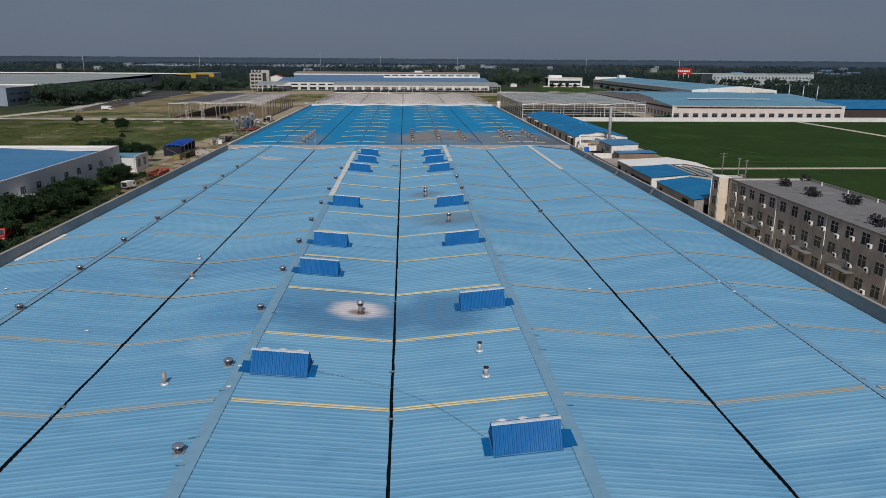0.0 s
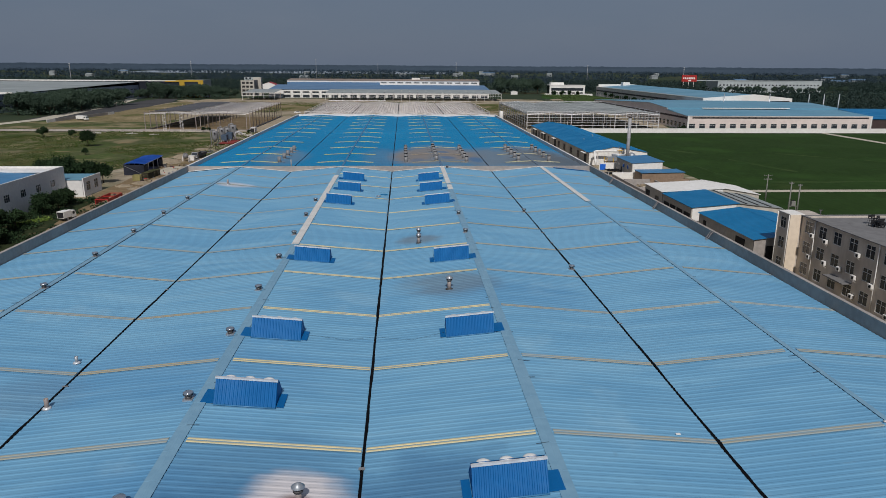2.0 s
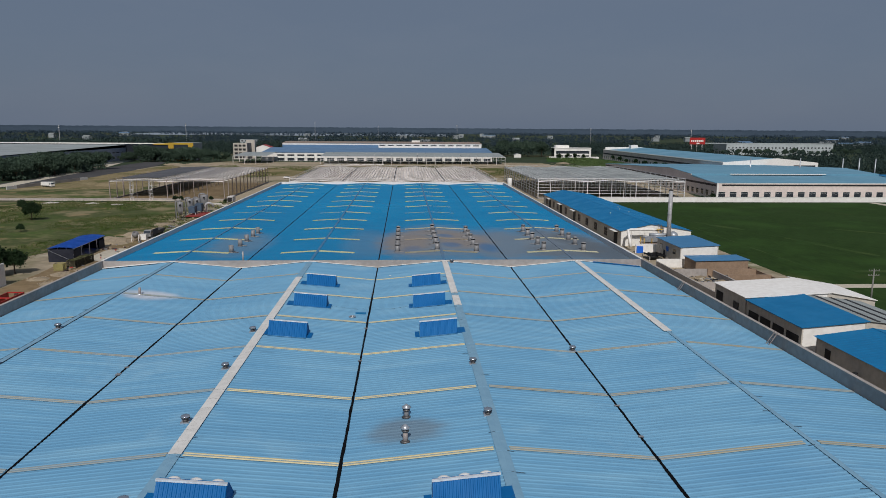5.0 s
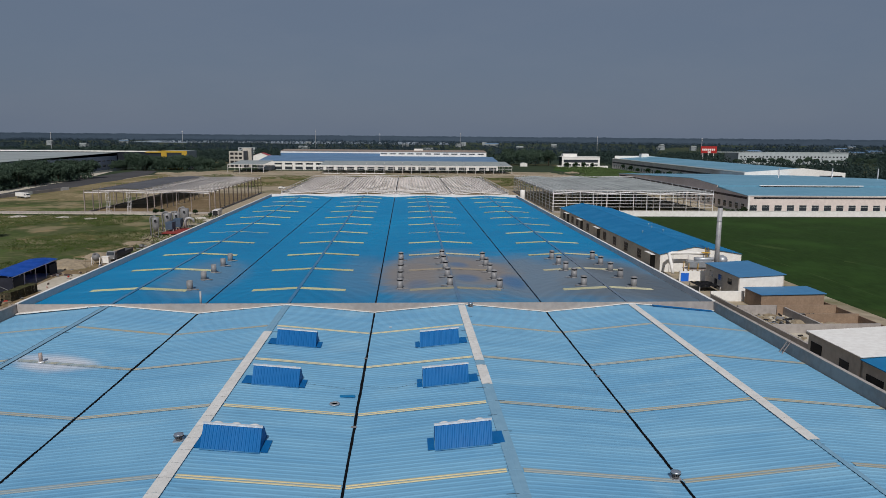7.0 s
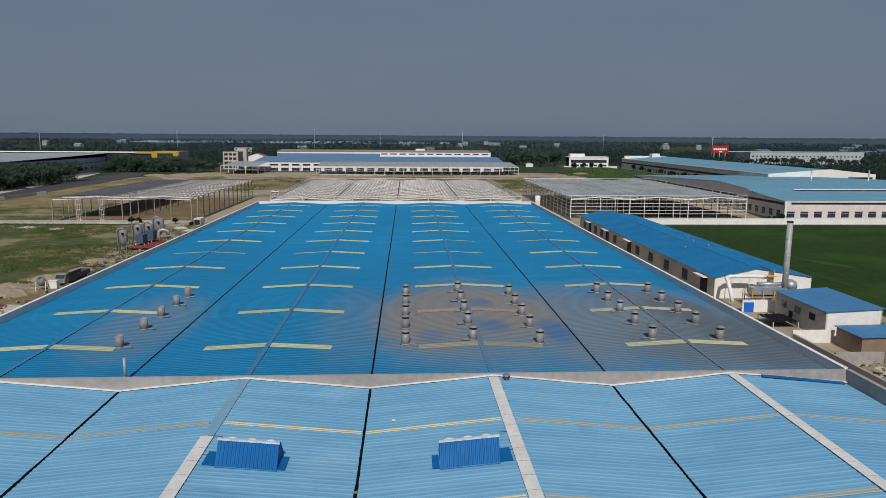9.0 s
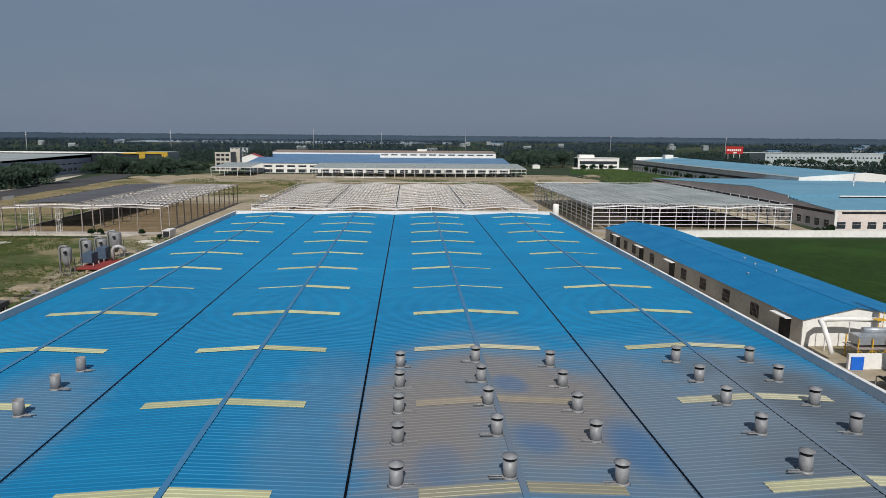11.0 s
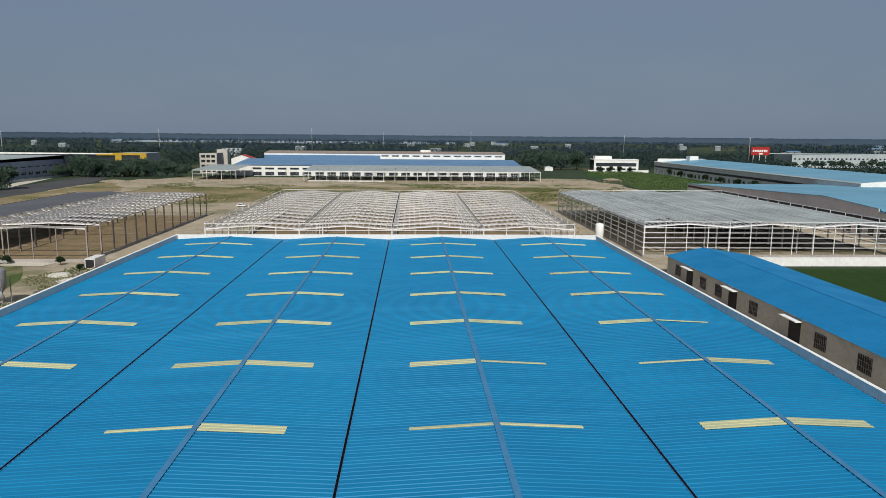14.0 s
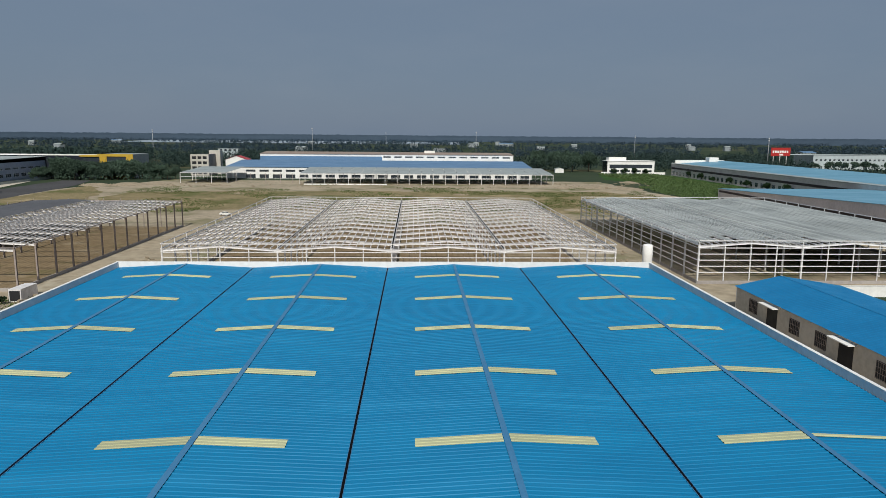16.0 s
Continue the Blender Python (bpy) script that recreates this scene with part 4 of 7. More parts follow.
for k in range(1, 5):
    bm = B()
    lathe(bm, [(0.585, 3.4 * k - 0.06), (0.64, 3.4 * k - 0.05), (0.64, 3.4 * k + 0.05), (0.585, 3.4 * k + 0.06)], 20)
    part("flange", bm, M_GALV, chimney)
bm = B()
lathe(bm, [(0.61, 16.75), (0.61, 17.0), (0.5, 17.0), (0.5, 16.8)], 20)
part("rim", bm, M_DARK, chimney, "soot-dark rim")

duct = thing("exhaust_duct", "bent silver exhaust duct between shed wall and chimney", "duct", (66, 262, 0))
bm = B()
pipe(bm, [(0.6, -1.5, 1.0), (0.5, -0.9, 2.6), (0.6, 1.0, 4.6), (0.9, 2.4, 5.1), (1.8, 2.9, 5.25), (6, 2.9, 5.3), (10.6, 2.4, 5.2)], 0.38, 14)
part("pipe", bm, M_WHITE, duct)
bm = B()
pipe(bm, [(6.5, 0.6, 4.2), (9.0, 0.4, 4.2), (11.0, 0.2, 4.2), (14.5, 1.6, 4.2)], 0.42, 12)
part("pipe", bm, M_GALV, duct)
bm = B()
lathe(bm, [(1.3, 0), (1.35, 0.9), (1.1, 1.5), (0.4, 1.9)], 16, 13.5, 1.0, 3.1)
part("fan_housing", bm, M_GALV, duct)
for x, y in ((2.2, 2.9), (6.0, 2.9), (9.6, 2.6)):
    part("support", boxes((x - 0.07, x + 0.07, y - 0.07, y + 0.07, 0, 4.8)), M_STEEL, duct)

plant = thing("dust_plant", "grey filter plant on a yellow steel stand", "machine", (70, 259.5, 0))
for x in (0, 2.2, 4.4, 6.6):
    for y in (0, 3):
        part("leg", boxes((x - 0.08, x + 0.08, y - 0.08, y + 0.08, 0, 3.6)), M_ORANGE, plant)
part("platform", boxes((-0.3, 6.9, -0.3, 3.3, 2.1, 2.2)), M_STEEL_RUST, plant)
part("casing", boxes((0.2, 6.4, 0.3, 2.7, 2.6, 3.9)), M_GALV, plant)
bm = B()
for x in (0, 2.2, 4.4):
    beam(bm, (x, -0.1, 0.2), (x + 2.2, -0.1, 2.0), 0.08)
    beam(bm, (x + 2.2, -0.1, 0.2), (x, -0.1, 2.0), 0.08)
part("bracing", bm, M_ORANGE, plant)
bm = B()
for k in range(9):
    beam(bm, (5.2 + 0.0 * k, 3.4, 0.6 * k), (5.9, 3.4, 0.6 * k), 0.05)
beam(bm, (5.2, 3.4, 0), (5.2, 3.4, 7.0), 0.07)
beam(bm, (5.9, 3.4, 0), (5.9, 3.4, 7.0), 0.07)
part("ladder", bm, M_ORANGE, plant)
part("landing", boxes((4.6, 6.4, 2.9, 4.2, 5.6, 5.7)), M_ORANGE, plant)
part("cabinet", boxes((-3.2, -1.4, -3.6, -2.4, 0, 2.0)), M_TARP, plant, "blue and white control cabinet")

# yard walls and small stores
solid("yard_wall", boxes((66.5, 77.0, 256.2, 256.6, 0, 2.4)), M_WHITE, "low white yard wall beside the boiler house", "wall", kind="structure")
solid("yard_wall", boxes((65.0, 72.0, 236.0, 236.4, 0, 2.2)), M_WHITE, "low white yard wall beside the boiler house", "wall", kind="structure")
solid("yard_wall", boxes((56.0, 56.3, 150, 262, 0, 2.2)), M_CONCRETE, "long grey yard wall beside the hall", "wall", kind="structure")
awning = thing("coal_store", "open store bay under a sagging black sheet", "store", (66.3, 244.5, 0))
for x in (0.1, 4.6):
    for y in (0.1, 5.5):
        part("post", boxes((x - 0.06, x + 0.06, y - 0.06, y + 0.06, 0, 1.25)), M_STEEL, awning)
bm = B()
n = 8
g = [[bm.verts.new((4.7 * i / n, 5.6 * j / n, 1.3 - 0.3 * math.sin(math.pi * i / n) * math.sin(math.pi * j / n) + 0.3 * noise.noise((i * 0.9, j * 0.9, 2)))) for i in range(n + 1)] for j in range(n + 1)]
for j in range(n):
    for i in range(n):
        bm.faces.new((g[j][i], g[j][i + 1], g[j + 1][i + 1], g[j + 1][i]))
bmesh.ops.solidify(bm, geom=bm.faces[:], thickness=0.04)
part("cover", bm, M_DARK, awning, "black tarpaulin cover")

flat_shed("brick_store", "brown brick store with a blue-grey metal roof", 71.6, 84.2, 228.6, 235.0, 3.1, 3.3, M_BRICK, M_BLUE_MID, category="store")
solid("brick_wall", boxes((73.0, 84.6, 225.2, 225.6, 0, 1.9)), M_BRICK, "low unplastered brown brick wall", "wall", kind="structure")
solid("brick_wall", boxes((84.7, 85.0, 205.0, 228.0, 0, 1.5)), M_BRICK, "low unplastered brown brick wall", "wall", kind="structure")
solid("block_wall", boxes((65.4, 72.9, 225.2, 225.6, 0, 1.9)), M_CONCRETE, "grey concrete block wall of an open yard bay", "wall", kind="structure")
solid("block_wall", boxes((64.9, 65.3, 200.0, 235.8, 0, 1.7)), M_CONCRETE, "grey concrete block wall of an open yard bay", "wall", kind="structure")

sheet("pen_floor", [(65.4, 199), (84.4, 199), (84.4, 225), (65.4, 225)], 0.13, M_ROAD, "worn grey concrete floor of the open yard pens", "floor", 0.2, 4)
solid("block_wall", boxes((65.4, 84.6, 212.6, 213.0, 0, 1.7)), M_CONCRETE, "grey concrete block wall between yard pens", "wall", kind="structure")
solid("block_wall", boxes((74.2, 74.6, 213.0, 225.1, 0, 1.6)), M_CONCRETE, "grey concrete block wall between yard pens", "wall", kind="structure")
solid("brick_wall", boxes((74.7, 84.6, 218.6, 219.0, 0, 1.9)), M_BRICK, "low unplastered brown brick wall", "wall", kind="structure")
solid("block_wall", boxes((65.4, 84.6, 203.0, 203.4, 0, 1.5)), M_CONCRETE, "grey concrete block wall between yard pens", "wall", kind="structure")

# shed with white and blue roof strips, and the blue shed next to the office
# white fronts and beige sides hold sun and shade in their colour
mixed = flat_shed("storage_shed", "storage shed roofed half in white and half in blue metal", 60.6, 70.2, 166.2, 182.4, 5.4, 6.2, M_BEIGE, M_BLUE_DEEP, front=M_WHITE)
white_end = flat_shed("storage_shed", "storage shed with a flat white metal roof", 60.6, 74.9, 182.9, 194.4, 5.7, 6.4, M_BEIGE, M_WHITE, front=M_WHITE)
grey_end = flat_shed("storage_shed", "open storage shed with worn grey roof sheets", 70.6, 80.0, 167.0, 182.4, 6.1, 5.0, M_BEIGE, M_GREY_ROOF)
flat_shed("storage_shed", "storage shed with a sloping white metal roof", 75.3, 84.0, 184.0, 196.0, 6.3, 4.8, M_BEIGE, M_WHITE)
for k in range(3):
    part("roof_gap", boxes((1.5 + 2.6 * k, 2.1 + 2.6 * k, -0.3, 15.7, 6.1 - (1.8 + 2.6 * k) * 0.117 + 0.13, 6.1 - (1.8 + 2.6 * k) * 0.117 + 0.16)), M_DARK, grey_end, "dark gap between roof sheets")
for y0, y1 in ((0.6, 3.9), (4.6, 7.8), (8.5, 11.6), (12.2, 15.4)):
    part("doorway", boxes((-0.04, 0.1, y0, y1, 0.1, 4.0)), M_DARK, mixed, "dark open bay")
part("window", boxes((-0.05, 0.1, 2.2, 4.2, 2.4, 4.2)), M_GLASS, white_end)
part("doorway", boxes((-0.05, 0.1, 8.2, 10.8, 0.1, 4.6)), M_DARK, white_end, "dark open doorway")
# front coloured grey for the shadow that partly covers it
blue = gable_shed("storage_shed", "grey-walled storage shed with a deep blue metal roof", 61.0, 76.0, 140.6, 163.2, 5.0, 6.0, M_BEIGE, M_BLUE_DEEP, apex_at=0.55, front=M_CONCRETE)
part("doorway", boxes((2.2, 4.6, -0.06, 0.1, 0.1, 3.9)), M_DARK, blue, "dark open doorway")
part("doorway", boxes((-0.06, 0.1, 3.2, 6.6, 0.1, 4.2)), M_DARK, blue, "dark open doorway")
part("doorway", boxes((-0.06, 0.1, 19.2, 20.4, 0.1, 4.0)), M_DARK, blue, "dark narrow doorway")
bm = B()
lathe(bm, [(0.35, 0), (0.35, 0.7)], 12, -0.5, 13.2, 2.4)
part("air_cooler", bm, M_DARK, blue, "dark wall fan")

# ---- office block ----
office = thing("office_block", "three-storey office block with weathered grey-brown render", "office building", (65.1, 30, 0))
OL = 104.3
spans = [(y - 30 - 0.98, y - 30 + 0.98) for y in [87.64 + 3.72 * k for k in range(-15, 13)]]
spans = [(OL - b, OL - a) for a, b in spans][::-1]
facade(office, (0, OL, 0), (0, -1, 0), (1, 0, 0), OL, 10.5, [(1.35, 3.3, spans), (4.75, 6.7, spans), (8.05, 10.0, spans)], M_OFFICE, 0.3)
part("side_wall", boxes((0.3, 16, OL - 0.3, OL, 0, 10.5)), M_OFFICE, office)
part("back_wall", boxes((15.7, 16, 0, OL - 0.3, 0, 10.5)), M_OFFICE, office)
part("end_wall", boxes((0.3, 15.7, 0, 0.3, 0, 10.5)), M_OFFICE, office)
part("roof", boxes((0.3, 15.7, 0.3, OL - 0.3, 9.98, 10.2)), M_BITUMEN, office, "grey bitumen roof with dark stains")
bm = B()
box(bm, -0.25, 0.25, 0, OL, 10.5, 10.62)
box(bm, 15.7, 16.1, 0, OL, 10.5, 10.62)
box(bm, 0.25, 15.7, OL - 0.3, OL + 0.1, 10.5, 10.62)
part("parapet_coping", bm, M_BITUMEN, office)
# projecting stair bay at the end; a cream panel paints sunlight on its flank
part("stair_bay", boxes((-1.68, 3.2, OL + 0.06, OL + 3.7, 0, 10.6)), M_OFFICE, office, "projecting stair bay")
part("sunlit_flank", boxes((-2.0, -0.26, OL + 0.01, OL + 0.055, 0, 10.6)), M_SUNLIT_CREAM, office, "cream panel for the sunlit flank of the stair bay")
facade(office, (-2.0, OL + 3.7, 0), (0, -1, 0), (1, 0, 0), 3.64, 10.6, [(z, z + 1.9, [(0.9, 2.6)]) for z in (1.4, 4.8, 8.1)], M_OFFICE, 0.3, name="stair_wall")
part("stair_roof", boxes((-2.05, 0.4, OL + 0.14, OL + 3.75, 10.6, 10.72)), M_WHITE, office, "pale roof slab of the stair bay")
for dy in (0.16, 3.55):
    bm = B()
    pipe(bm, [(-2.1, OL + dy, 0.3), (-2.1, OL + dy, 10.55)], 0.07, 8)
    part("downpipe", bm, M_WHITE, office, "white rain downpipe")
for k in range(7):
    y = 130.4 - 30 - 14.9 * k
    bm = B()
    pipe(bm, [(-0.12, y, 0.3), (-0.12, y, 10.55)], 0.075, 8)
    part("downpipe", bm, M_WHITE, office, "white rain downpipe")
for y in (122.5, 105.5, 95.0, 76.0):
    part("door_canopy", boxes((-1.5, -0.02, y - 30 - 2.4, y - 30 + 2.4, 3.5, 3.66)), M_BITUMEN, office, "concrete door canopy")


def ac_unit(at):
    ob = thing("air_conditioner", "white outdoor air-conditioner unit on the office wall", "air conditioner", at, "air conditioners on the office wall")
    bm = B()
    box(bm, -0.5, -0.12, -0.42, 0.42, 0.0, 0.62)
    bmesh.ops.bevel(bm, geom=bm.edges[:], offset=0.03, segments=1, affect="EDGES")
    part("casing", bm, M_WHITE, ob)
    bm = B()
    lathe(bm, [(0.22, 0), (0.22, 0.03)], 12)
    bmesh.ops.rotate(bm, verts=bm.verts[:], cent=(0, 0, 0), matrix=Matrix.Rotation(radians(-90), 3, "Y"))
    bmesh.ops.translate(bm, verts=bm.verts[:], vec=(-0.5, -0.1, 0.31))
    part("fan_grille", bm, M_DARK, ob)
    bm = B()
    for y in (-0.3, 0.3):
        beam(bm, (-0.5, y, -0.03), (0.0, y, -0.03), 0.05)
        beam(bm, (-0.45, y, -0.05), (0.0, y, -0.4), 0.04)
    part("bracket", bm, M_STEEL, ob)
    return ob


ac = None
rnd = random.Random(21)
for k in range(-14, 13):
    yw = 87.64 + 3.72 * k
    for z in (4.3, 7.7, 1.3):
        if rnd.random() < (0.8 if z > 2 else 0.3):
            at = (65.1, yw - 1.5 + rnd.uniform(-0.25, 0.25), z + rnd.uniform(-0.1, 0.5))
            if ac is None:
                ac = ac_unit(at)
            else:
                copy_thing(ac, Matrix.Translation(at))

# old chairs and frames heaped on the office roof
def chair_heap(x, y, n, seed):
    rnd = random.Random(seed)
    ob = thing("chair_heap", "heap of dark discarded chairs on the office roof", "furniture heap", (x, y, 10.2))
    for k in range(n):
        bm = B()
        s = 0.45
        for a, b in ((0, 0), (s, 0), (0, s), (s, s)):
            beam(bm, (a, b, 0), (a, b, 0.45 if b == 0 else 0.95), 0.05)
        box(bm, -0.03, s + 0.03, -0.03, s + 0.03, 0.44, 0.5)
        box(bm, -0.03, s + 0.03, s - 0.03, s + 0.03, 0.6, 0.95)
        i, j = k % 3, k // 3
        m = pose(i * 0.62 + rnd.uniform(-0.1, 0.1), (j % (n // 4 + 1)) * 0.65 + rnd.uniform(-0.1, 0.1), 0.0 if k < n * 0.6 else 0.52, 0, 0, rnd.choice((0, 180)) + rnd.uniform(-5, 5))
        part("chair", bm, M_DARK, ob, at=m)


chair_heap(72.4, 127.0, 14, 1)
chair_heap(72.0, 116.5, 16, 2)
chair_heap(74.5, 109.2, 18, 3)
chair_heap(68.6, 94.0, 14, 4)
chair_heap(79.5, 132.5, 5, 5)
for k in range(9):
    solid("vent_stub", boxes((-0.1, 0.1, -0.1, 0.1, 0, 0.65)), M_WHITE, "short white vent stub on the office roof edge", "vent stub", (80.2, 62 + 8.2 * k, 10.2), "vent stubs on the office roof")


vp = thing("vent_pipe", "thin dark T-topped vent pipe on the office roof", "vent pipe", (68.2, 134.7, 10.2))
bm = B()
pipe(bm, [(0, 0, -0.05), (0, 0, 1.1)], 0.09, 8)
part("pipe", bm, M_DARK_STEEL, vp)
bm = B()
pipe(bm, [(-0.3, 0, 1.1), (0.3, 0, 1.1)], 0.08, 8)
part("tee_head", bm, M_DARK_STEEL, vp)


# ---- utility poles ----
def utility_pole(x, y, h=9.5, arms=2, reach=1.0):
    ob = thing("utility_pole", "slim concrete utility pole with crossarms", "utility pole", (x, y, 0))
    bm = B()
    lathe(bm, [(0.19, 0), (0.12, h)], 10)
    part("pole", bm, M_POLE, ob)
    for k in range(arms):
        bm = B()
        beam(bm, (-1.1 * reach, 0, h - 0.4 - 0.9 * k), (1.1 * reach, 0, h - 0.4 - 0.9 * k), 0.08)
        for x2 in (-1.0, -0.5, 0.5, 1.0):
            lathe(bm, [(0.06, 0), (0.08, 0.1), (0.04, 0.22)], 8, x2 * reach, 0, h - 0.35 - 0.9 * k)
        part("crossarm", bm, M_POLE, ob)


utility_pole(93.4, 198.2, 7.4, 2)
utility_pole(90.0, 181.4, 8.2, 1, 0.5)
utility_pole(92.1, 181.4, 7.7, 1, 0.5)
ob = thing("transformer", "pole-mounted grey transformer on a crossbeam", "transformer", (91.05, 181.7, 0))
part("beam", boxes((-1.0, 1.0, -0.12, 0.12, 2.4, 2.55)), M_POLE, ob)
part("tank", boxes((-0.5, 0.5, -0.4, 0.4, 2.55, 3.7)), M_POLE, ob)
part("bushings", boxes((-0.3, 0.3, -0.08, 0.08, 3.7, 3.95)), M_DARK, ob)
part("post", boxes((-0.9, -0.75, -0.08, 0.08, 0, 2.4)), M_POLE, ob)
part("post", boxes((0.75, 0.9, -0.08, 0.08, 0, 2.4)), M_POLE, ob)

# ---- white boundary walls ----
bm = boxes((92, 420, 389.6, 389.9, 0, 2.3), (91.95, 420, 389.5, 390.0, 2.3, 2.42))
solid("boundary_wall", bm, M_WHITE, "long low white boundary wall of the crop field", "wall", kind="structure")
solid("boundary_wall", boxes((-215, -86, 394.0, 394.3, 0, 1.0)), M_CONCRETE, "low grey boundary wall along the dusty road", "wall", kind="structure")
for k, (x, y) in enumerate([(-204 + 1.0 * q, 446 + 8.2 * q) for q in range(9)]):
    bm = B()
    beam(bm, (x, y, 0.85), (x + 1.0, y + 8.1, 0.85), 0.24, 1.9)
    solid("block_wall", bm, M_CONCRETE if k % 4 else M_CONCRETE_PALE, "grey block wall beside the unpaved road", "wall", kind="structure")
bm = boxes((84.5, 84.7, 140, 262, 0, 1.6))
solid("boundary_wall", bm, M_BRICK, "low brown wall along the crop field", "wall", kind="structure")

# ---- white factory across the field ----
wf = thing("white_factory", "wide single-storey white factory with a grey-blue metal roof", "factory", (156, 403, 0))
fw = 104.0
facade(wf, (0, 0, 0), (1, 0, 0), (0, 1, 0), fw, 7.7, [(1.05, 3.7, [(c - 156 - 1.75, c - 156 + 1.75) for c in [158.6 + 5.74 * k for k in range(18)]])], M_PINK, 0.3, bars=0)
part("fascia_band", boxes((2.5, fw - 2.0, -0.06, 0.02, 6.5, 7.3)), M_DARK, wf, "dark maroon band below the eave")
part("eave_trim", boxes((-0.3, fw + 0.3, -0.2, 0.4, 7.72, 7.95)), M_WHITE, wf)
for x in (-0.1, fw - 0.8):
    part("corner_pier", boxes((x, x + 0.9, -0.12, -0.01, 0, 7.7)), M_WHITE, wf)
facade(wf, (0, 190, 0), (0, -1, 0), (1, 0, 0), 189.7, 7.7, [(1.05, 3.9, [(189.7 - b, 189.7 - a) for a, b in even(31, 3.0, 6.0, 3.2)][::-1])], M_PINK, 0.3, bars=0)
part("fascia_band", boxes((-0.06, 0.0, 1.0, 189.0, 6.2, 7.2)), M_BROWN, wf, "dark maroon band below the eave")
part("side_wall", boxes((fw - 0.3, fw, 0.3, 190, 0, 7.7)), M_PINK, wf)
for ya, yb, za, zb in ((0.0, 31.5, 7.9, 9.6), (32.0, 62.0, 10.6, 12.2), (62.0, 190.0, 12.2, 7.9)):
    bm = B()
    slab(bm, (-0.3, ya, za), (fw + 0.3, ya, za), (fw + 0.3, yb, zb), (-0.3, yb, zb), 0.15)
    part("roof_slope", bm, M_BLUE_GREY, wf)
part("step_wall", boxes((0.4, fw - 0.4, 31.62, 31.98, 9.2, 10.5)), M_BLUE_GREY, wf)
part("clerestory", boxes((22, 72, 31.3, 31.6, 9.62, 10.1)), M_DARK, wf, "dark clerestory slot")
part("clerestory_trim", boxes((21, 74, 31.1, 31.6, 10.12, 10.5)), M_WHITE, wf)
for xx in (0.05, fw - 0.3):
    bm = B()
    line = ((0.35, 7.7), (190, 7.7), (190, 7.75), (62, 12.0), (32.0, 10.4), (31.9, 9.4), (0.35, 7.75))
    a = [bm.verts.new((xx, p[0], p[1])) for p in line]
    b = [bm.verts.new((xx + 0.25, p[0], p[1])) for p in line]
    bm.faces.new(a)
    bm.faces.new(b[::-1])
    for i in range(len(line)):
        bm.faces.new((a[i], b[i], b[(i + 1) % len(line)], a[(i + 1) % len(line)]))
    bmesh.ops.triangulate(bm, faces=bm.faces[:])
    part("gable_wall", bm, M_PINK, wf)
annex = thing("factory_annex", "maroon factory annex with a vivid blue metal roof", "factory", (260.5, 404, 0))
part("wall", boxes((0, 32, 0, 60, 0, 6.2)), M_BROWN, annex)
part("front_wall", boxes((32.02, 70, -0.3, 60, 0, 6.0)), M_WHITE, annex)
bm = B()
slab(bm, (-0.3, -0.6, 6.5), (72, -0.6, 6.3), (72, 40, 9.6), (-0.3, 40, 9.8), 0.15)
slab(bm, (-0.3, 40, 9.8), (72, 40, 9.6), (72, 80, 6.3), (-0.3, 80, 6.5), 0.15)
part("roof", bm, M_BLUE_DEEP, annex)
for x in (262, 272, 282, 236, 206):
    ob = thing("flue", "thin grey factory flue pipe", "flue", (x, 470, 0), "flues of the white factory")
    bm = B()
    lathe(bm, [(0.35, 0), (0.3, 17.5)], 10)
    part("pipe", bm, M_GALV, ob)

# long pinkish factory further back
lf = thing("long_factory", "long pinkish factory with a pale blue metal roof", "factory", (229.5, 556, 0))
facade(lf, (0, 300, 0), (0, -1, 0), (1, 0, 0), 299.7, 10.6, [(0.9, 4.0, [(299.7 - b, 299.7 - a) for a, b in even(40, 2.5, 7.4, 3.6)][::-1])], M_PINK, 0.3, bars=2)
part("fascia_band", boxes((-0.08, 0.0, 0.5, 299.0, 5.9, 7.4)), M_BROWN, lf, "dark maroon band")
for yy in (-0.3, 299.8):
    bm = B()
    line = ((0, 0), (70, 0), (70, 10.9), (40, 13.9), (4, 11.3), (0, 10.9))
    a = [bm.verts.new((p[0], yy, p[1])) for p in line]
    b = [bm.verts.new((p[0], yy + 0.28, p[1])) for p in line]
    bm.faces.new(a)
    bm.faces.new(b[::-1])
    for i in range(len(line)):
        bm.faces.new((a[i], b[i], b[(i + 1) % len(line)], a[(i + 1) % len(line)]))
    part("end_wall", bm, M_WHITE, lf)
part("sign_slot", boxes((52, 68, -0.42, -0.3, 8.0, 9.0)), M_DARK, lf)
part("side_wall", boxes((69.7, 70, 0, 300, 0, 10.6)), M_PINK, lf)
for xa, xb, za, zb, m in ((-0.4, 4, 10.7, 11.0, M_GREY_ROOF), (4, 40, 11.0, 13.6, M_BLUE_GREY), (40, 70.4, 13.6, 10.7, M_BLUE_GREY)):
    bm = B()
    slab(bm, (xa, 0, za), (xb, 0, zb), (xb, 300, zb), (xa, 300, za), 0.15)
    part("roof_slope", bm, m, lf)
part("lift_house", boxes((26, 34, 282, 290, 12, 16.4)), M_WHITE, lf)
part("roof_parapet", boxes((-0.3, 42, 290, 291, 11, 13.9)), M_WHITE, lf)

# white two-storey building, hut, billboard, distant white factory
wb = thing("white_building", "two-storey white building with dark window bands", "building", (177, 872, 0))
facade(wb, (0, 0, 0), (1, 0, 0), (0, 1, 0), 43, 11.6, [(0.6, 3.6, even(8, 2, 5, 3.8)), (5.4, 8.6, [(2, 41)])], M_WHITE, 0.3, windows=False)
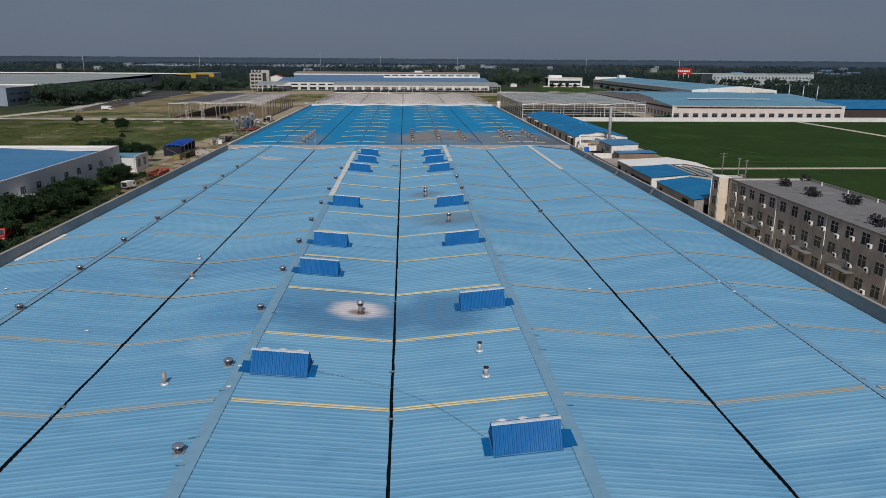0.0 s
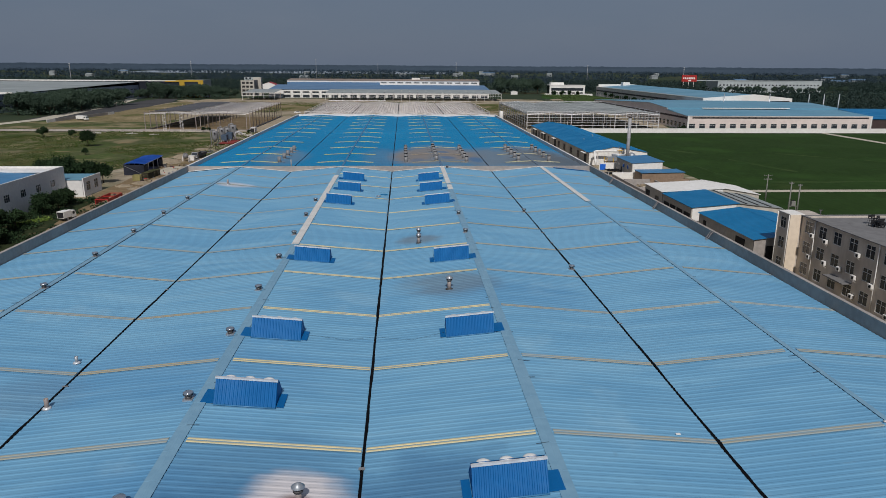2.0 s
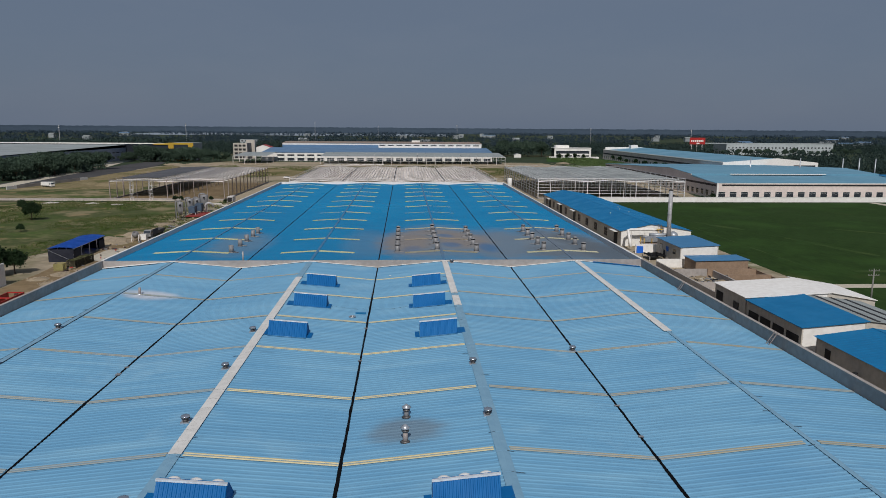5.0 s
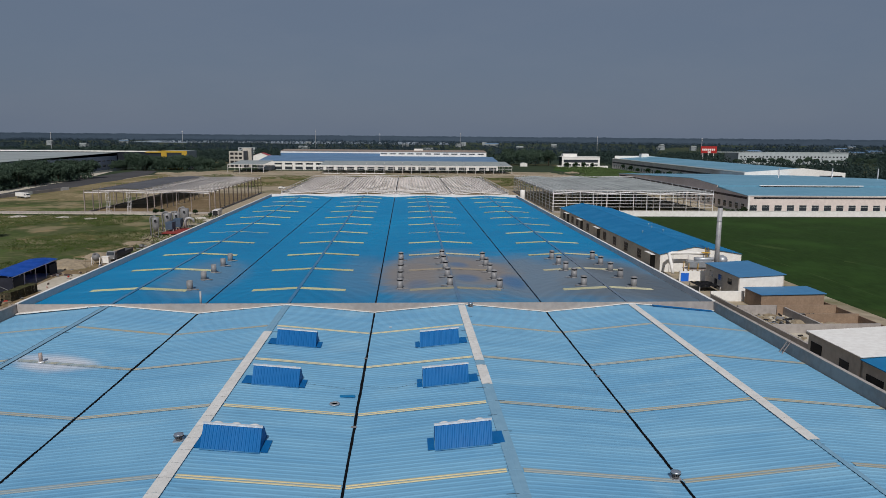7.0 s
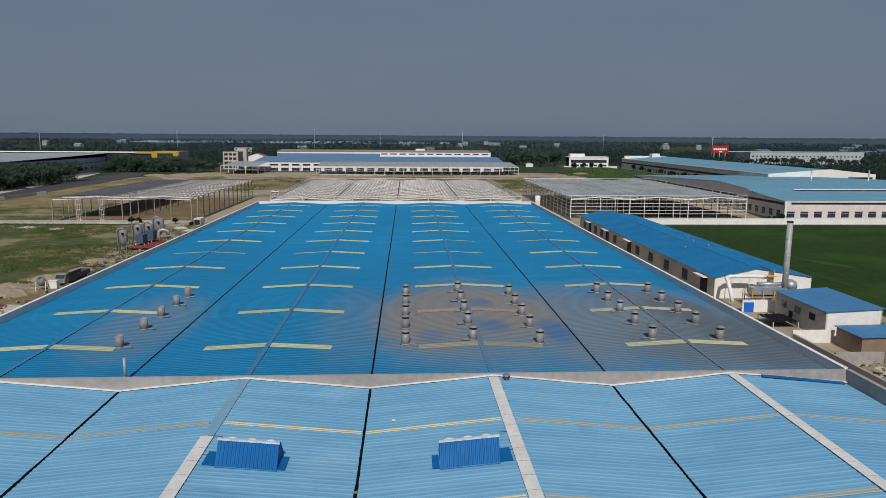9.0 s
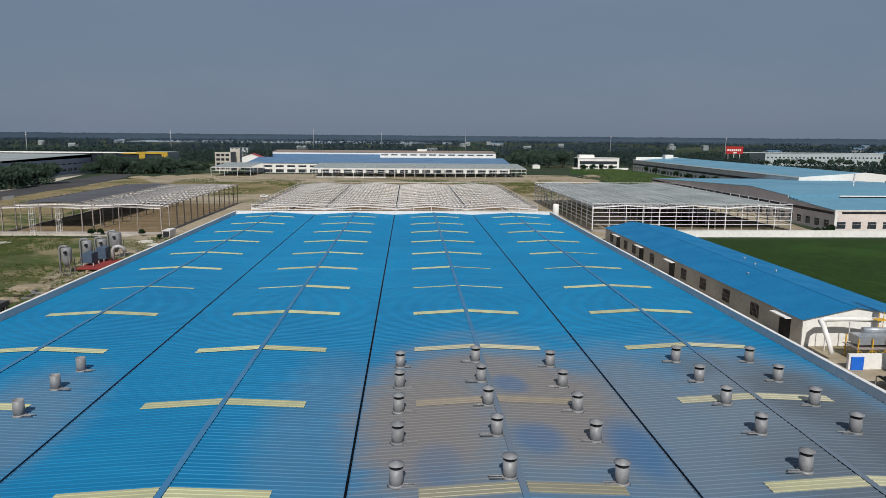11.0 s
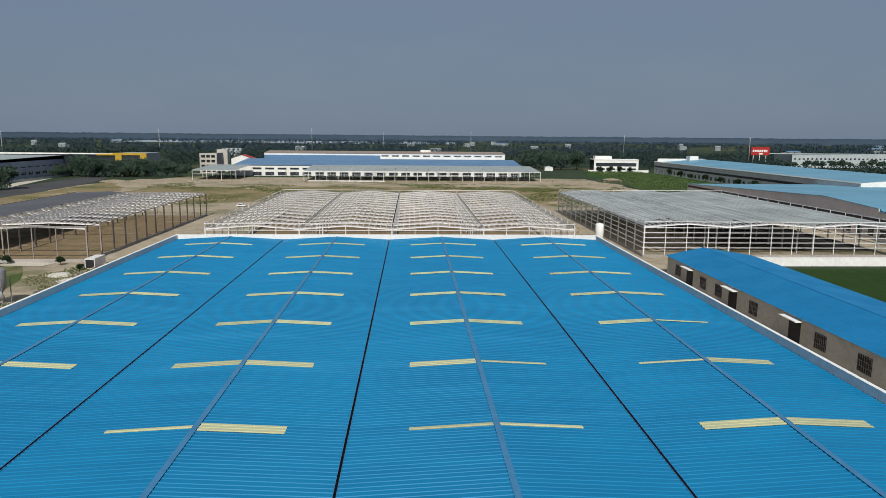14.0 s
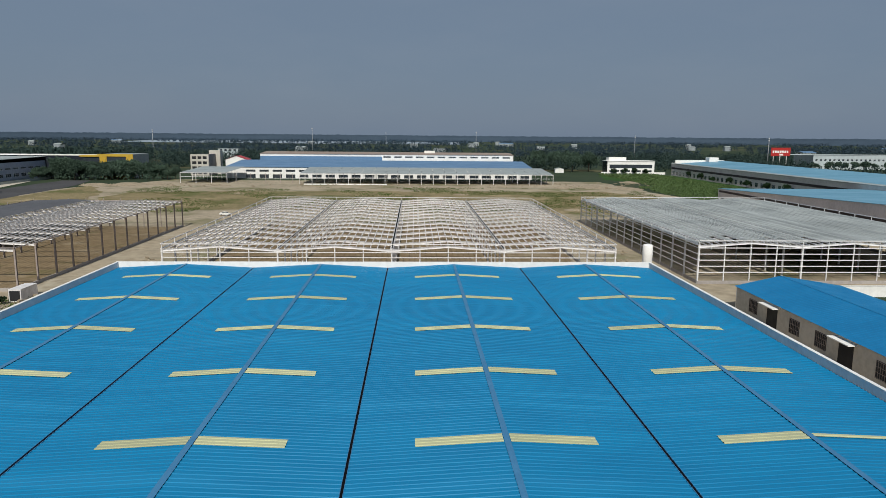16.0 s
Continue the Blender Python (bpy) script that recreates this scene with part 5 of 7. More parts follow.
part("body", boxes((0, 43, 0.5, 16, 0, 11.5)), M_GLASS, wb, "dark glazing behind the window bands")
part("roof", boxes((-0.4, 43.4, -0.4, 16.4, 11.62, 12.0)), M_WHITE, wb)
part("roof_house", boxes((2, 18, 4, 12, 12.0, 15.0)), M_WHITE, wb)
solid("boundary_wall", boxes((170, 228, 866, 866.3, 0, 2.2)), M_WHITE, "low white wall before the white building", "wall", kind="structure")
gable_shed("white_hut", "small white hut with a pale roof", 133, 141, 888, 893, 3.6, 4.6, M_WHITE, M_GREY_ROOF, ribs=False, category="hut")

bb = thing("billboard", "large red roadside billboard with pale lettering bars", "billboard", (375, 965, 0))
for x in (3, 10, 17):
    part("post", boxes((x - 0.3, x + 0.3, 0.4, 1.0, 0, 15)), M_STEEL, bb)
part("panel", boxes((0, 20.5, 0, 0.4, 15, 23.6)), M_RED, bb)
rnd = random.Random(5)
for k in range(7):
    part("lettering_bar", boxes((1.6 + 2.5 * k, 3.2 + 2.5 * k + rnd.uniform(-0.2, 0.3), -0.06, -0.01, 18.2, 20.6)), M_WHITE, bb)
part("lettering_bar", boxes((9, 13, -0.06, -0.01, 15.6, 17.2)), M_WHITE, bb)
fwf = thing("distant_factory", "distant long white factory with a row of small windows", "factory", (441, 1000, 0))
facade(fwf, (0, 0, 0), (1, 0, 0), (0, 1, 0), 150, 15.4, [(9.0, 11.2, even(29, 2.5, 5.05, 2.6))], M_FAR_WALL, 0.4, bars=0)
part("body", boxes((0, 150, 0.6, 40, 0, 15.3)), M_GREY_ROOF, fwf)
part("eave_trim", boxes((-40, 150.5, -0.5, 0.5, 15.5, 16.4)), M_FAR_WALL, fwf)

# ---- halls at the far side of the site ----
fh = thing("far_hall", "long far hall with white bays and a blue metal roof", "factory hall", (-139, 780, 0))
facade(fh, (0, 0, 0), (1, 0, 0), (0, 1, 0), 232, 8.3, [(0.2, 3.0, even(22, 15.5, 9.9, 7.0)), (4.9, 6.5, even(22, 15.5, 9.9, 7.0))], M_WHITE, 0.4, windows=False)
part("glazing", boxes((0.5, 231.5, 0.45, 0.6, 0, 8.2)), M_GLASS, fh, "dark glazing behind the white bays")
bm = B()
slab(bm, (-0.5, -0.5, 8.5), (233, -0.5, 8.5), (233, 55, 12.0), (-0.5, 55, 12.0), 0.15)
part("roof_slope", bm, M_BLUE_FAR, fh)
bm = B()
slab(bm, (-0.5, 55, 12.0), (233, 55, 12.0), (233, 110, 8.5), (-0.5, 110, 8.5), 0.15)
part("roof_slope", bm, M_BLUE_MID, fh)
uh = thing("far_hall", "long rear hall with a white clerestory and brownish roof", "factory hall", (-137.5, 893, 0))
facade(uh, (0, 0, 0), (1, 0, 0), (0, 1, 0), 232, 15.4, [(12.4, 13.9, even(12, 112, 10, 7))], M_WHITE, 0.4, bars=1)
bm = B()
slab(bm, (-0.5, -0.5, 15.5), (232.5, -0.5, 15.5), (232.5, 30, 17.0), (-0.5, 30, 17.0), 0.15)
slab(bm, (-0.5, 30, 17.0), (232.5, 30, 17.0), (232.5, 60, 15.0), (-0.5, 60, 15.0), 0.15)
part("roof", bm, mat("brownish_roof_sheet", lin(150, 132, 118), lin(124, 108, 96), 0.6, 0.1, 0.3, 0.03, 0.02), uh)
part("wall_sheet", boxes((0, 111, -0.2, -0.05, 9, 13.5)), M_BLUE_FAR, uh, "dull blue sheet below the eave")
part("roof_house", boxes((150, 160, 20, 26, 16.5, 18.6)), M_WHITE, uh)


def canopy_frame(x0, x1, y0, y1, z0, z1, label, roofed=True):
    ob = thing("open_canopy", label, "steel frame", (x0, y0, 0))
    w, d = x1 - x0, y1 - y0
    n = int(w / 8)
    cm = mesh_of("column", boxes((-0.15, 0.15, -0.15, 0.15, 0, z0)), M_STEEL)
    for i in range(n + 1):
        for y in (0.0, d * 0.5, d):
            part("column", cm, None, ob, at=(w * i / n, y, 0))
    bm = B()
    beam(bm, (0, 0, z0), (w, 0, z0), 0.25, 0.4)
    beam(bm, (0, 0, z0 * 0.62), (w, 0, z0 * 0.62), 0.15, 0.2)
    part("edge_beam", bm, M_STEEL_WHITE, ob)
    if roofed:
        for k in range(n):
            bm = B()
            xa, xb = w * k / n, w * (k + 1) / n
            slab(bm, (xa + 0.12, -0.3, z0 + 0.35), (xb - 0.12, -0.3, z0 + 0.35), (xb - 0.12, d, z1 + 0.35), (xa + 0.12, d, z1 + 0.35), 0.08)
            part("roof_sheet", bm, M_GREY_ROOF, ob)
    return ob


canopy_frame(-74, 98, 722, 768, 6.9, 9.0, "long unfinished steel canopy roofed in grey and white sheets")
canopy_frame(-154, -123, 724, 775, 6.9, 8.6, "small unfinished steel canopy with a pale roof")
panel = mesh_of("wall_panel", boxes((0, 5.2, 0, 3, 0, 0.12)), M_WHITE)
for k in range(10):
    pk = thing("panel_stack", "stack of white wall panels lying on the site earth", "panel stack", (-70 + 5.5 * k, 714 + 0.2 * (k % 3), 0.03), "panel stacks on the site")
    for q in range(4):
        part("wall_panel", panel, None, pk, at=(0.05 * q, 0, 0.122 * q))
for x in (-118, -108, -98, -88, -80):
    part_ob = thing("steel_column", "single bare steel column at the site", "steel column", (x, 728, 0), "bare columns at the site")
    part("shaft", boxes((-0.12, 0.12, -0.15, 0.15, 0, 6.6)), M_STEEL_RUST, part_ob)

# blocks behind, left of centre
fs = thing("apartment_block", "unfinished four-storey beige concrete block", "building", (-174, 810, 0))
facade(fs, (0, 0, 0), (1, 0, 0), (0, 1, 0), 14, 16.8, [(1 + 4 * k, 3.2 + 4 * k, [(1.2, 4.6), (5.6, 8.6), (9.6, 12.8)]) for k in range(4)], M_BEIGE, 0.3, windows=False)
part("inner", boxes((0.3, 13.7, 0.6, 24, 0, 16.6)), M_DARK, fs, "dark unfinished interior")
part("side_wall", boxes((14.02, 14.4, 0, 26, 0, 16.8)), M_CONCRETE, fs)
part("stair_core", boxes((9, 18, 20, 27, 0, 19.5)), M_BEIGE, fs)
rr = gable_shed("red_roof_house", "white house with a bright red roof", -172, -152, 905, 922, 9.4, 12.8, M_WHITE, M_RED, ribs=False, category="house")
wh = thing("white_house", "distant white three-storey house", "house", (-238, 1120, 0))
facade(wh, (0, 0, 0), (1, 0, 0), (0, 1, 0), 24, 15, [(2 + 5 * k, 4.6 + 5 * k, even(4, 1.5, 5.6, 3.4)) for k in range(3)], M_FAR_WALL, 0.3, bars=0)
part("body", boxes((0, 24, 0.6, 14, 0, 14.9)), M_GREY_ROOF, wh)
yb = thing("yellow_building", "yellow-fronted building with a dark glazed centre", "building", (-239, 771, 0))
part("wing", boxes((0, 12, 0, 30, 0, 15.6)), M_GLASS, yb, "dark glazed wing")
part("wing_roof", boxes((-2, 12, -1, 30, 15.6, 16.6)), M_YELLOW, yb)
facade(yb, (12.02, -0.5, 0), (1, 0, 0), (0, 1, 0), 24, 17.6, [(9.0, 15.8, [(5, 19)])], M_YELLOW, 0.4, windows=False)
part("glazing", boxes((16.5, 31.5, 0.1, 0.3, 8.8, 16.2)), M_GLASS, yb)
part("body", boxes((12.1, 36, 0.5, 30, 0, 17.4)), M_GREY_ROOF, yb)
gf = thing("grey_factory", "large dark grey factory with bright white roof edges", "factory", (-573, 500, 0))
facade(gf, (300, 0, 0), (0, 1, 0), (-1, 0, 0), 284, 12.2, [(2.2, 4.6, even(29, 4, 9.5, 6.6)), (7.4, 8.6, even(29, 4, 9.5, 6.6))], M_GF, 0.4, bars=2)
part("front_wall", boxes((0, 299.6, 0, 0.4, 0, 12.8)), M_GF, gf)
for ya, yb, za, zb in ((0, 43, 12.4, 12.4), (43.6, 284, 12.5, 15.2)):
    bm = B()
    slab(bm, (0, ya, za), (300.5, ya, za), (300.5, yb, zb), (0, yb, zb), 0.2)
    part("roof_slope", bm, M_GREY_ROOF, gf)
part("roof_step", boxes((0, 300.5, 43.0, 43.5, 12.4, 13.3)), M_WHITE, gf, "bright white roof step")
part("rear_wall", boxes((0, 337, 284.2, 284.9, 0, 15.85)), mat("dark_tinted_cladding", lin(38, 42, 50), lin(30, 34, 42), 0.8, 0, 0.6, 0.05, 0.0, spec=0.1), gf)
part("roof_step", boxes((0, 338, 284.0, 285.0, 15.9, 16.9)), M_WHITE, gf, "bright white roof step")
solid("factory_fence", boxes((-256, -255.8, 520, 760, 0, 1.8)), M_GREY_ROOF, "grey fence along the factory road", "fence", kind="structure")

# ---- near-left factory and its yard ----
nf = thing("side_factory", "pale grey factory with a blue roof behind a parapet", "factory", (-85, 90, 0))
NL = 119.8
facade(nf, (0, 0, 0), (0, 1, 0), (-1, 0, 0), NL, 8.0, [(3.7, 5.5, [(c - 90 - 1.15, c - 90 + 1.15) for c in [149.0 - 6.8 * 7 + 6.8 * k for k in range(16)]])], M_CONCRETE_PALE, 0.35, bars=2)
part("end_wall", boxes((-62, -0.35, NL - 0.35, NL, 0, 8.0)), M_CONCRETE_PALE, nf)
part("back_wall", boxes((-62.35, -62, 0, NL, 0, 8.0)), M_CONCRETE_PALE, nf)
part("near_wall", boxes((-62, -0.35, 0, 0.35, 0, 8.0)), M_CONCRETE_PALE, nf)
for xa, xb, za, zb in ((-61.9, -31, 6.6, 7.8), (-31, -0.5, 7.8, 6.6)):
    bm = B()
    slab(bm, (xa, 0.4, za), (xb, 0.4, zb), (xb, NL - 4.4, zb), (xa, NL - 4.4, za), 0.1)
    part("roof_slope", bm, M_BLUE_MID, nf)
part("flat_roof", boxes((-61.9, -0.4, NL - 4.35, NL - 0.4, 7.0, 7.5)), M_CONCRETE_PALE, nf)
part("door", boxes((0.0, 0.06, 62.0, 65.5, 0.05, 3.2)), M_DARK, nf, "dark factory door")
part("canopy", boxes((0.02, 2.2, 60.5, 67.0, 3.4, 3.6)), M_WHITE, nf)
na = thing("side_annex", "low pale annex with a grey-blue roof", "annex", (-102, 210.2, 0))
facade(na, (21.3, 0, 0), (0, 1, 0), (-1, 0, 0), 10.4, 4.8, [(1.3, 3.7, [(1.6, 3.8), (6.2, 8.4)])], M_CONCRETE_PALE, 0.3)
part("body", boxes((0, 20.9, 0, 10.4, 0, 4.2)), M_CONCRETE_PALE, na)
part("roof", boxes((0, 21.0, 0.1, 10.3, 4.3, 4.5)), M_BLUE_GREY, na)

# blue tarpaulin shelter
ts = thing("tarp_shelter", "open storage shelter roofed with a blue tarpaulin", "shelter", (-84.5, 246.1, 0))
ts.rotation_euler = (0, 0, radians(3.5))
TW, TL, TH = 6.0, 21.0, 3.3
for x in (0.1, TW - 0.1):
    for y in (0.1, 5.2, 10.4, 15.6, TL - 0.1):
        part("post", boxes((x - 0.07, x + 0.07, y - 0.07, y + 0.07, 0, TH)), M_STEEL, ts)
for x in (0.1, TW - 0.1):
    part("eave_beam", boxes((x - 0.05, x + 0.05, 0.2, TL - 0.2, TH - 0.16, TH)), M_STEEL, ts)
bm = B()
beam(bm, (0.2, -0.08, TH - 0.3), (TW - 0.3, -0.08, 0.2), 0.1, 0.06)
part("brace", bm, M_GALV, ts, "pale diagonal pipe brace")
bm = B()
n = 12
g = [[bm.verts.new((-0.25 + (TW + 0.5) * i / n, -0.3 + (TL + 0.6) * j / n, TH + 0.1 + 0.34 * math.sin(math.pi * i / n) + 0.07 * noise.noise((i * 0.8, j * 0.7, 5)))) for i in range(n + 1)] for j in range(n + 1)]
for j in range(n):
    for i in range(n):
        bm.faces.new((g[j][i], g[j][i + 1], g[j + 1][i + 1], g[j + 1][i])).smooth = True
bmesh.ops.solidify(bm, geom=bm.faces[:], thickness=0.05)
part("tarp_roof", bm, M_TARP, ts)
part("end_net", boxes((0.0, TW, 0.0, 0.05, 0.0, TH - 0.1)), M_NAVY_NET, ts, "dark netting on the shelter end")
part("side_net", boxes((0.0, 0.05, 0.05, TL, 0.0, TH - 0.1)), M_NAVY_NET, ts, "dark netting on the shelter side")
part("end_net", boxes((0.05, TW, TL - 0.05, TL, 0.0, TH - 0.1)), M_NAVY_NET, ts, "dark netting on the shelter end")
part("side_net", boxes((TW - 0.05, TW, 17.0, TL - 0.05, 0.0, 2.6)), M_NAVY_NET, ts, "dark netting on the shelter side")
part("side_net", boxes((TW - 0.05, TW, 0.2, 4.6, 0.0, 2.9)), M_NAVY_NET, ts, "dark netting on the shelter side")

M_CRATE = mat("weathered_dark_crate_wood", lin(72, 68, 50), lin(50, 48, 36), 0.95, 0, 1.5, 0.3, 0.3)
M_MOSS = mat("faded_olive_cover", lin(96, 96, 56), lin(70, 72, 42), 0.95, 0, 1.2, 0.2, 0.4)
M_STRAW = mat("faded_yellow_crate_wood", lin(150, 142, 92), lin(118, 112, 72), 0.95, 0, 1.5, 0.3, 0.3)


def crate(x, y, turn, h, wood, cover, label):
    ob = thing("crate", label, "crate", (x, y, 0.1), "crates beside the shelter")
    ob.rotation_euler = (0, 0, radians(turn))
    for sx in (0.05, 1.95):
        for sy in (0.05, 2.05):
            part("post", boxes((sx - 0.05, sx + 0.05, sy - 0.05, sy + 0.05, 0, h)), wood, ob)
    n = int(h / 0.24)
    long_slat = mesh_of("slat", boxes((0.0, 2.0, -0.03, 0.0, 0, 0.17)), wood)
    side_slat = mesh_of("slat", boxes((-0.03, 0.0, 0.0, 2.1, 0, 0.17)), wood)
    for k in range(n):
        z = 0.08 + h / n * k
        part("slat", long_slat, None, ob, at=(0, 0, z))
        part("slat", long_slat, None, ob, at=(0, 2.13, z))
        part("slat", side_slat, None, ob, at=(0, 0, z))
        part("slat", side_slat, None, ob, at=(2.03, 0, z))
    if cover:
        bm = B()
        m = 6
        v = [[bm.verts.new((-0.06 + 2.12 * i / m, -0.06 + 2.22 * q / m, h * 0.92 + 0.14 * noise.noise((i * 0.9 + y, q * 0.9, 2)) + 0.12)) for i in range(m + 1)] for q in range(m + 1)]
        for q in range(m):
            for i in range(m):
                bm.faces.new((v[q][i], v[q][i + 1], v[q + 1][i + 1], v[q + 1][i])).smooth = True
        bmesh.ops.solidify(bm, geom=bm.faces[:], thickness=0.12)
        part("cover", bm, cover, ob, "olive cover over the crate")


for k in range(4):
    crate(-76.3 + 0.12 * k, 237.9 + 2.3 * k, (k * 5 % 3 - 1) * 2.0, 1.9 - 0.1 * (k % 2), M_CRATE, M_MOSS, "weathered dark slatted crate with an olive cover")
crate(-77.6, 234.4, 6, 1.7, M_STRAW, None, "faded yellowish slatted crate on the yard earth")

# dust collectors beside the hall
def cyclone(x, y, h, r):
    ob = thing("dust_collector", "grey steel cyclone dust collector on a leg frame", "dust collector", (x, y, 0), "dust collectors beside the hall")
    bm = B()
    lathe(bm, [(0.25, h * 0.22), (r, h * 0.48), (r, h * 0.92), (r * 0.85, h * 0.96), (0.3, h * 0.97)], 16)
    part("drum", bm, M_STACK, ob)
    bm = B()
    pipe(bm, [(-r - 0.5, 0, 0.4), (-r - 0.5, 0, h * 0.92), (-r - 0.2, 0, h * 1.0), (-r * 0.3, 0, h * 1.03), (0.1, 0, h * 1.0), (0.1, 0, h * 0.94)], 0.28, 10)
    part("inlet_pipe", bm, M_STACK, ob)
    for a in ((-1, -1), (1, -1), (1, 1), (-1, 1)):
        part("leg", boxes((a[0] * r - 0.07, a[0] * r + 0.07, a[1] * r - 0.07, a[1] * r + 0.07, 0, h * 0.66)), M_STACK, ob)
    bm = B()
    lathe(bm, [(0.32, 0), (0.32, 0.6)], 10)
    bmesh.ops.rotate(bm, verts=bm.verts[:], cent=(0, 0, 0), matrix=Matrix.Rotation(radians(90), 3, "X"))
    bmesh.ops.translate(bm, verts=bm.verts[:], vec=(0.3, -r + 0.1, h * 0.82))
    part("outlet", bm, M_DARK, ob)


for x, y, h, r in ((-78.2, 329, 6.4, 1.15), (-77.4, 338, 6.8, 1.2), (-76.4, 344, 6.3, 1.2), (-75.4, 350, 7.2, 1.5)):
    cyclone(x, y, h, r)
fb = thing("filter_box", "blue-grey steel filter housing between dust collectors", "filter housing", (-75.5, 333, 0))
part("housing", boxes((-1.2, 1.0, 0.5, 4, 1.6, 4.0)), M_FILTER, fb)
part("housing", boxes((-0.6, 1.8, 6.5, 9.5, 1.6, 4.4)), M_FILTER, fb)
for x in (-1.2, 1.2):
    for y in (0.7, 3.8, 6.7, 9.3):
        part("leg", boxes((x - 0.08, x + 0.08, y - 0.08, y + 0.08, 0, 1.6)), M_STEEL, fb)
part("platform", boxes((-1.4, 4.6, -3, 10, 0.7, 0.95)), mat("red_oxide_floor", lin(140, 50, 44), lin(112, 40, 36), 0.8, 0, 1.5, 0.3, 0.1), fb, "red-oxide steel platform")
bm = B()
pipe(bm, [(3.0, 8, 1.0), (3.0, 8, 3.6), (3.4, 8, 4.4), (4.4, 8.2, 4.6), (5.4, 8.4, 4.2), (5.8, 8.5, 3.0)], 0.45, 10)
part("elbow_duct", bm, M_TUBE, fb)

# ---- vehicles ----
def wheel(parent, x, y, z, r, w):
    bm = B()
    lathe(bm, [(r * 0.72, -w / 2), (r, -w / 2 + 0.04), (r, w / 2 - 0.04), (r * 0.72, w / 2)], 18)
    bmesh.ops.rotate(bm, verts=bm.verts[:], cent=(0, 0, 0), matrix=Matrix.Rotation(radians(90), 3, "Y"))
    ob = part("wheel", bm, M_RUBBER, parent, at=(x, y, z))
    bm = B()
    lathe(bm, [(r * 0.6, -w / 2 - 0.01), (r * 0.6, w / 2 + 0.01)], 12)
    bmesh.ops.rotate(bm, verts=bm.verts[:], cent=(0, 0, 0), matrix=Matrix.Rotation(radians(90), 3, "Y"))
    part("rim", bm, M_GALV, ob)


def truck(at, turn, m_cab, m_bed, label, length=7.0, tall_box=False):
    ob = thing("truck", label, "truck", at)
    ob.rotation_euler = (0, 0, radians(turn))
    w = 2.2
    bm = B()
    pts = [(0, 0.55), (1.75, 0.55), (1.75, 2.5), (0.45, 2.5), (0.02, 1.5)]
    a = [bm.verts.new((-w / 2, p[0], p[1])) for p in pts]
    b = [bm.verts.new((w / 2, p[0], p[1])) for p in pts]
    bm.faces.new(a)
    bm.faces.new(b[::-1])
    for i in range(5):
        bm.faces.new((a[i], b[i], b[(i + 1) % 5], a[(i + 1) % 5]))
    bmesh.ops.bevel(bm, geom=bm.edges[:], offset=0.08, segments=2, affect="EDGES")
    cab = part("cab", bm, m_cab, ob)
    bm = B()
    slab(bm, (-0.95, 0.05, 1.62), (0.95, 0.05, 1.62), (0.95, 0.40, 2.36), (-0.95, 0.40, 2.36), 0.02)
    part("windscreen", bm, M_GLASS, cab, at=(0, -0.06, 0.03))
    for s in (-1, 1):
        part("side_window", boxes((s * (w / 2 + 0.01) - 0.01, s * (w / 2 + 0.01) + 0.01, 0.6, 1.5, 1.5, 2.2)), M_GLASS, cab)
        part("headlight", boxes((s * 0.8 - 0.16, s * 0.8 + 0.16, -0.04, 0.03, 0.75, 0.95)), M_SILVER, cab)
    part("chassis", boxes((-0.5, 0.5, 1.8, length, 0.55, 0.8)), M_DARK, ob)
    if tall_box:
        box_ob = part("cargo_box", boxes((-w / 2, w / 2, 1.95, length, 0.85, 2.7)), m_bed, ob)
        part("rear_opening", boxes((-w / 2 + 0.12, w / 2 - 0.12, length - 0.02, length + 0.02, 0.95, 2.5)), M_DARK, box_ob, "dark open rear of the box")
    else:
        bm = B()
        box(bm, -w / 2, w / 2, 1.95, length, 0.82, 0.92)
        for d in ((-w / 2, -w / 2 + 0.06, 1.95, length), (w / 2 - 0.06, w / 2, 1.95, length), (-w / 2 + 0.06, w / 2 - 0.06, 1.95, 2.01), (-w / 2 + 0.06, w / 2 - 0.06, length - 0.06, length)):
            box(bm, d[0], d[1], d[2], d[3], 0.92, 1.75)
        part("cargo_bed", bm, m_bed, ob)
    for x in (-w / 2 + 0.15, w / 2 - 0.15):
        for y in (0.9, length - 1.5):
            wheel(ob, x, y, 0.45, 0.45, 0.28)
    return ob


truck((-75.0, 126.6, 0.12), 12, M_RED, M_RED, "small red flatbed truck parked beside the hall", 6.4)
truck((-71.9, 184.0, 0.12), 165, M_WHITE, M_WHITE, "small white box truck parked beside the hall", 4.9, True).scale = (0.78, 0.78, 0.78)
truck((-73.6, 282.4, 0.12), -1.5, M_STACK, M_DARK_ROOF, "dusty grey dump truck parked on the rubble ground", 11.5)
mx = thing("concrete_mixer", "grey concrete mixer standing beside the rubble", "mixer", (-75.4, 278.3, 0.1))
bm = B()
lathe(bm, [(0.15, -1.0), (0.75, -0.8), (0.95, -0.2), (0.95, 0.4), (0.5, 1.1), (0.42, 1.1), (0.8, 0.35)], 16)
bmesh.ops.rotate(bm, verts=bm.verts[:], cent=(0, 0, 0), matrix=Matrix.Rotation(radians(38), 3, "X"))
part("drum", bm, M_STACK, mx, at=(0, 0, 1.9))
for a in ((-1, -0.7), (1, -0.7), (1, 0.7), (-1, 0.7)):
    bm = B()
    beam(bm, (a[0], a[1], 0), (a[0] * 0.98, a[1] * 0.2, 1.95), 0.1, 0.1)
    part("leg", bm, M_STEEL, mx)
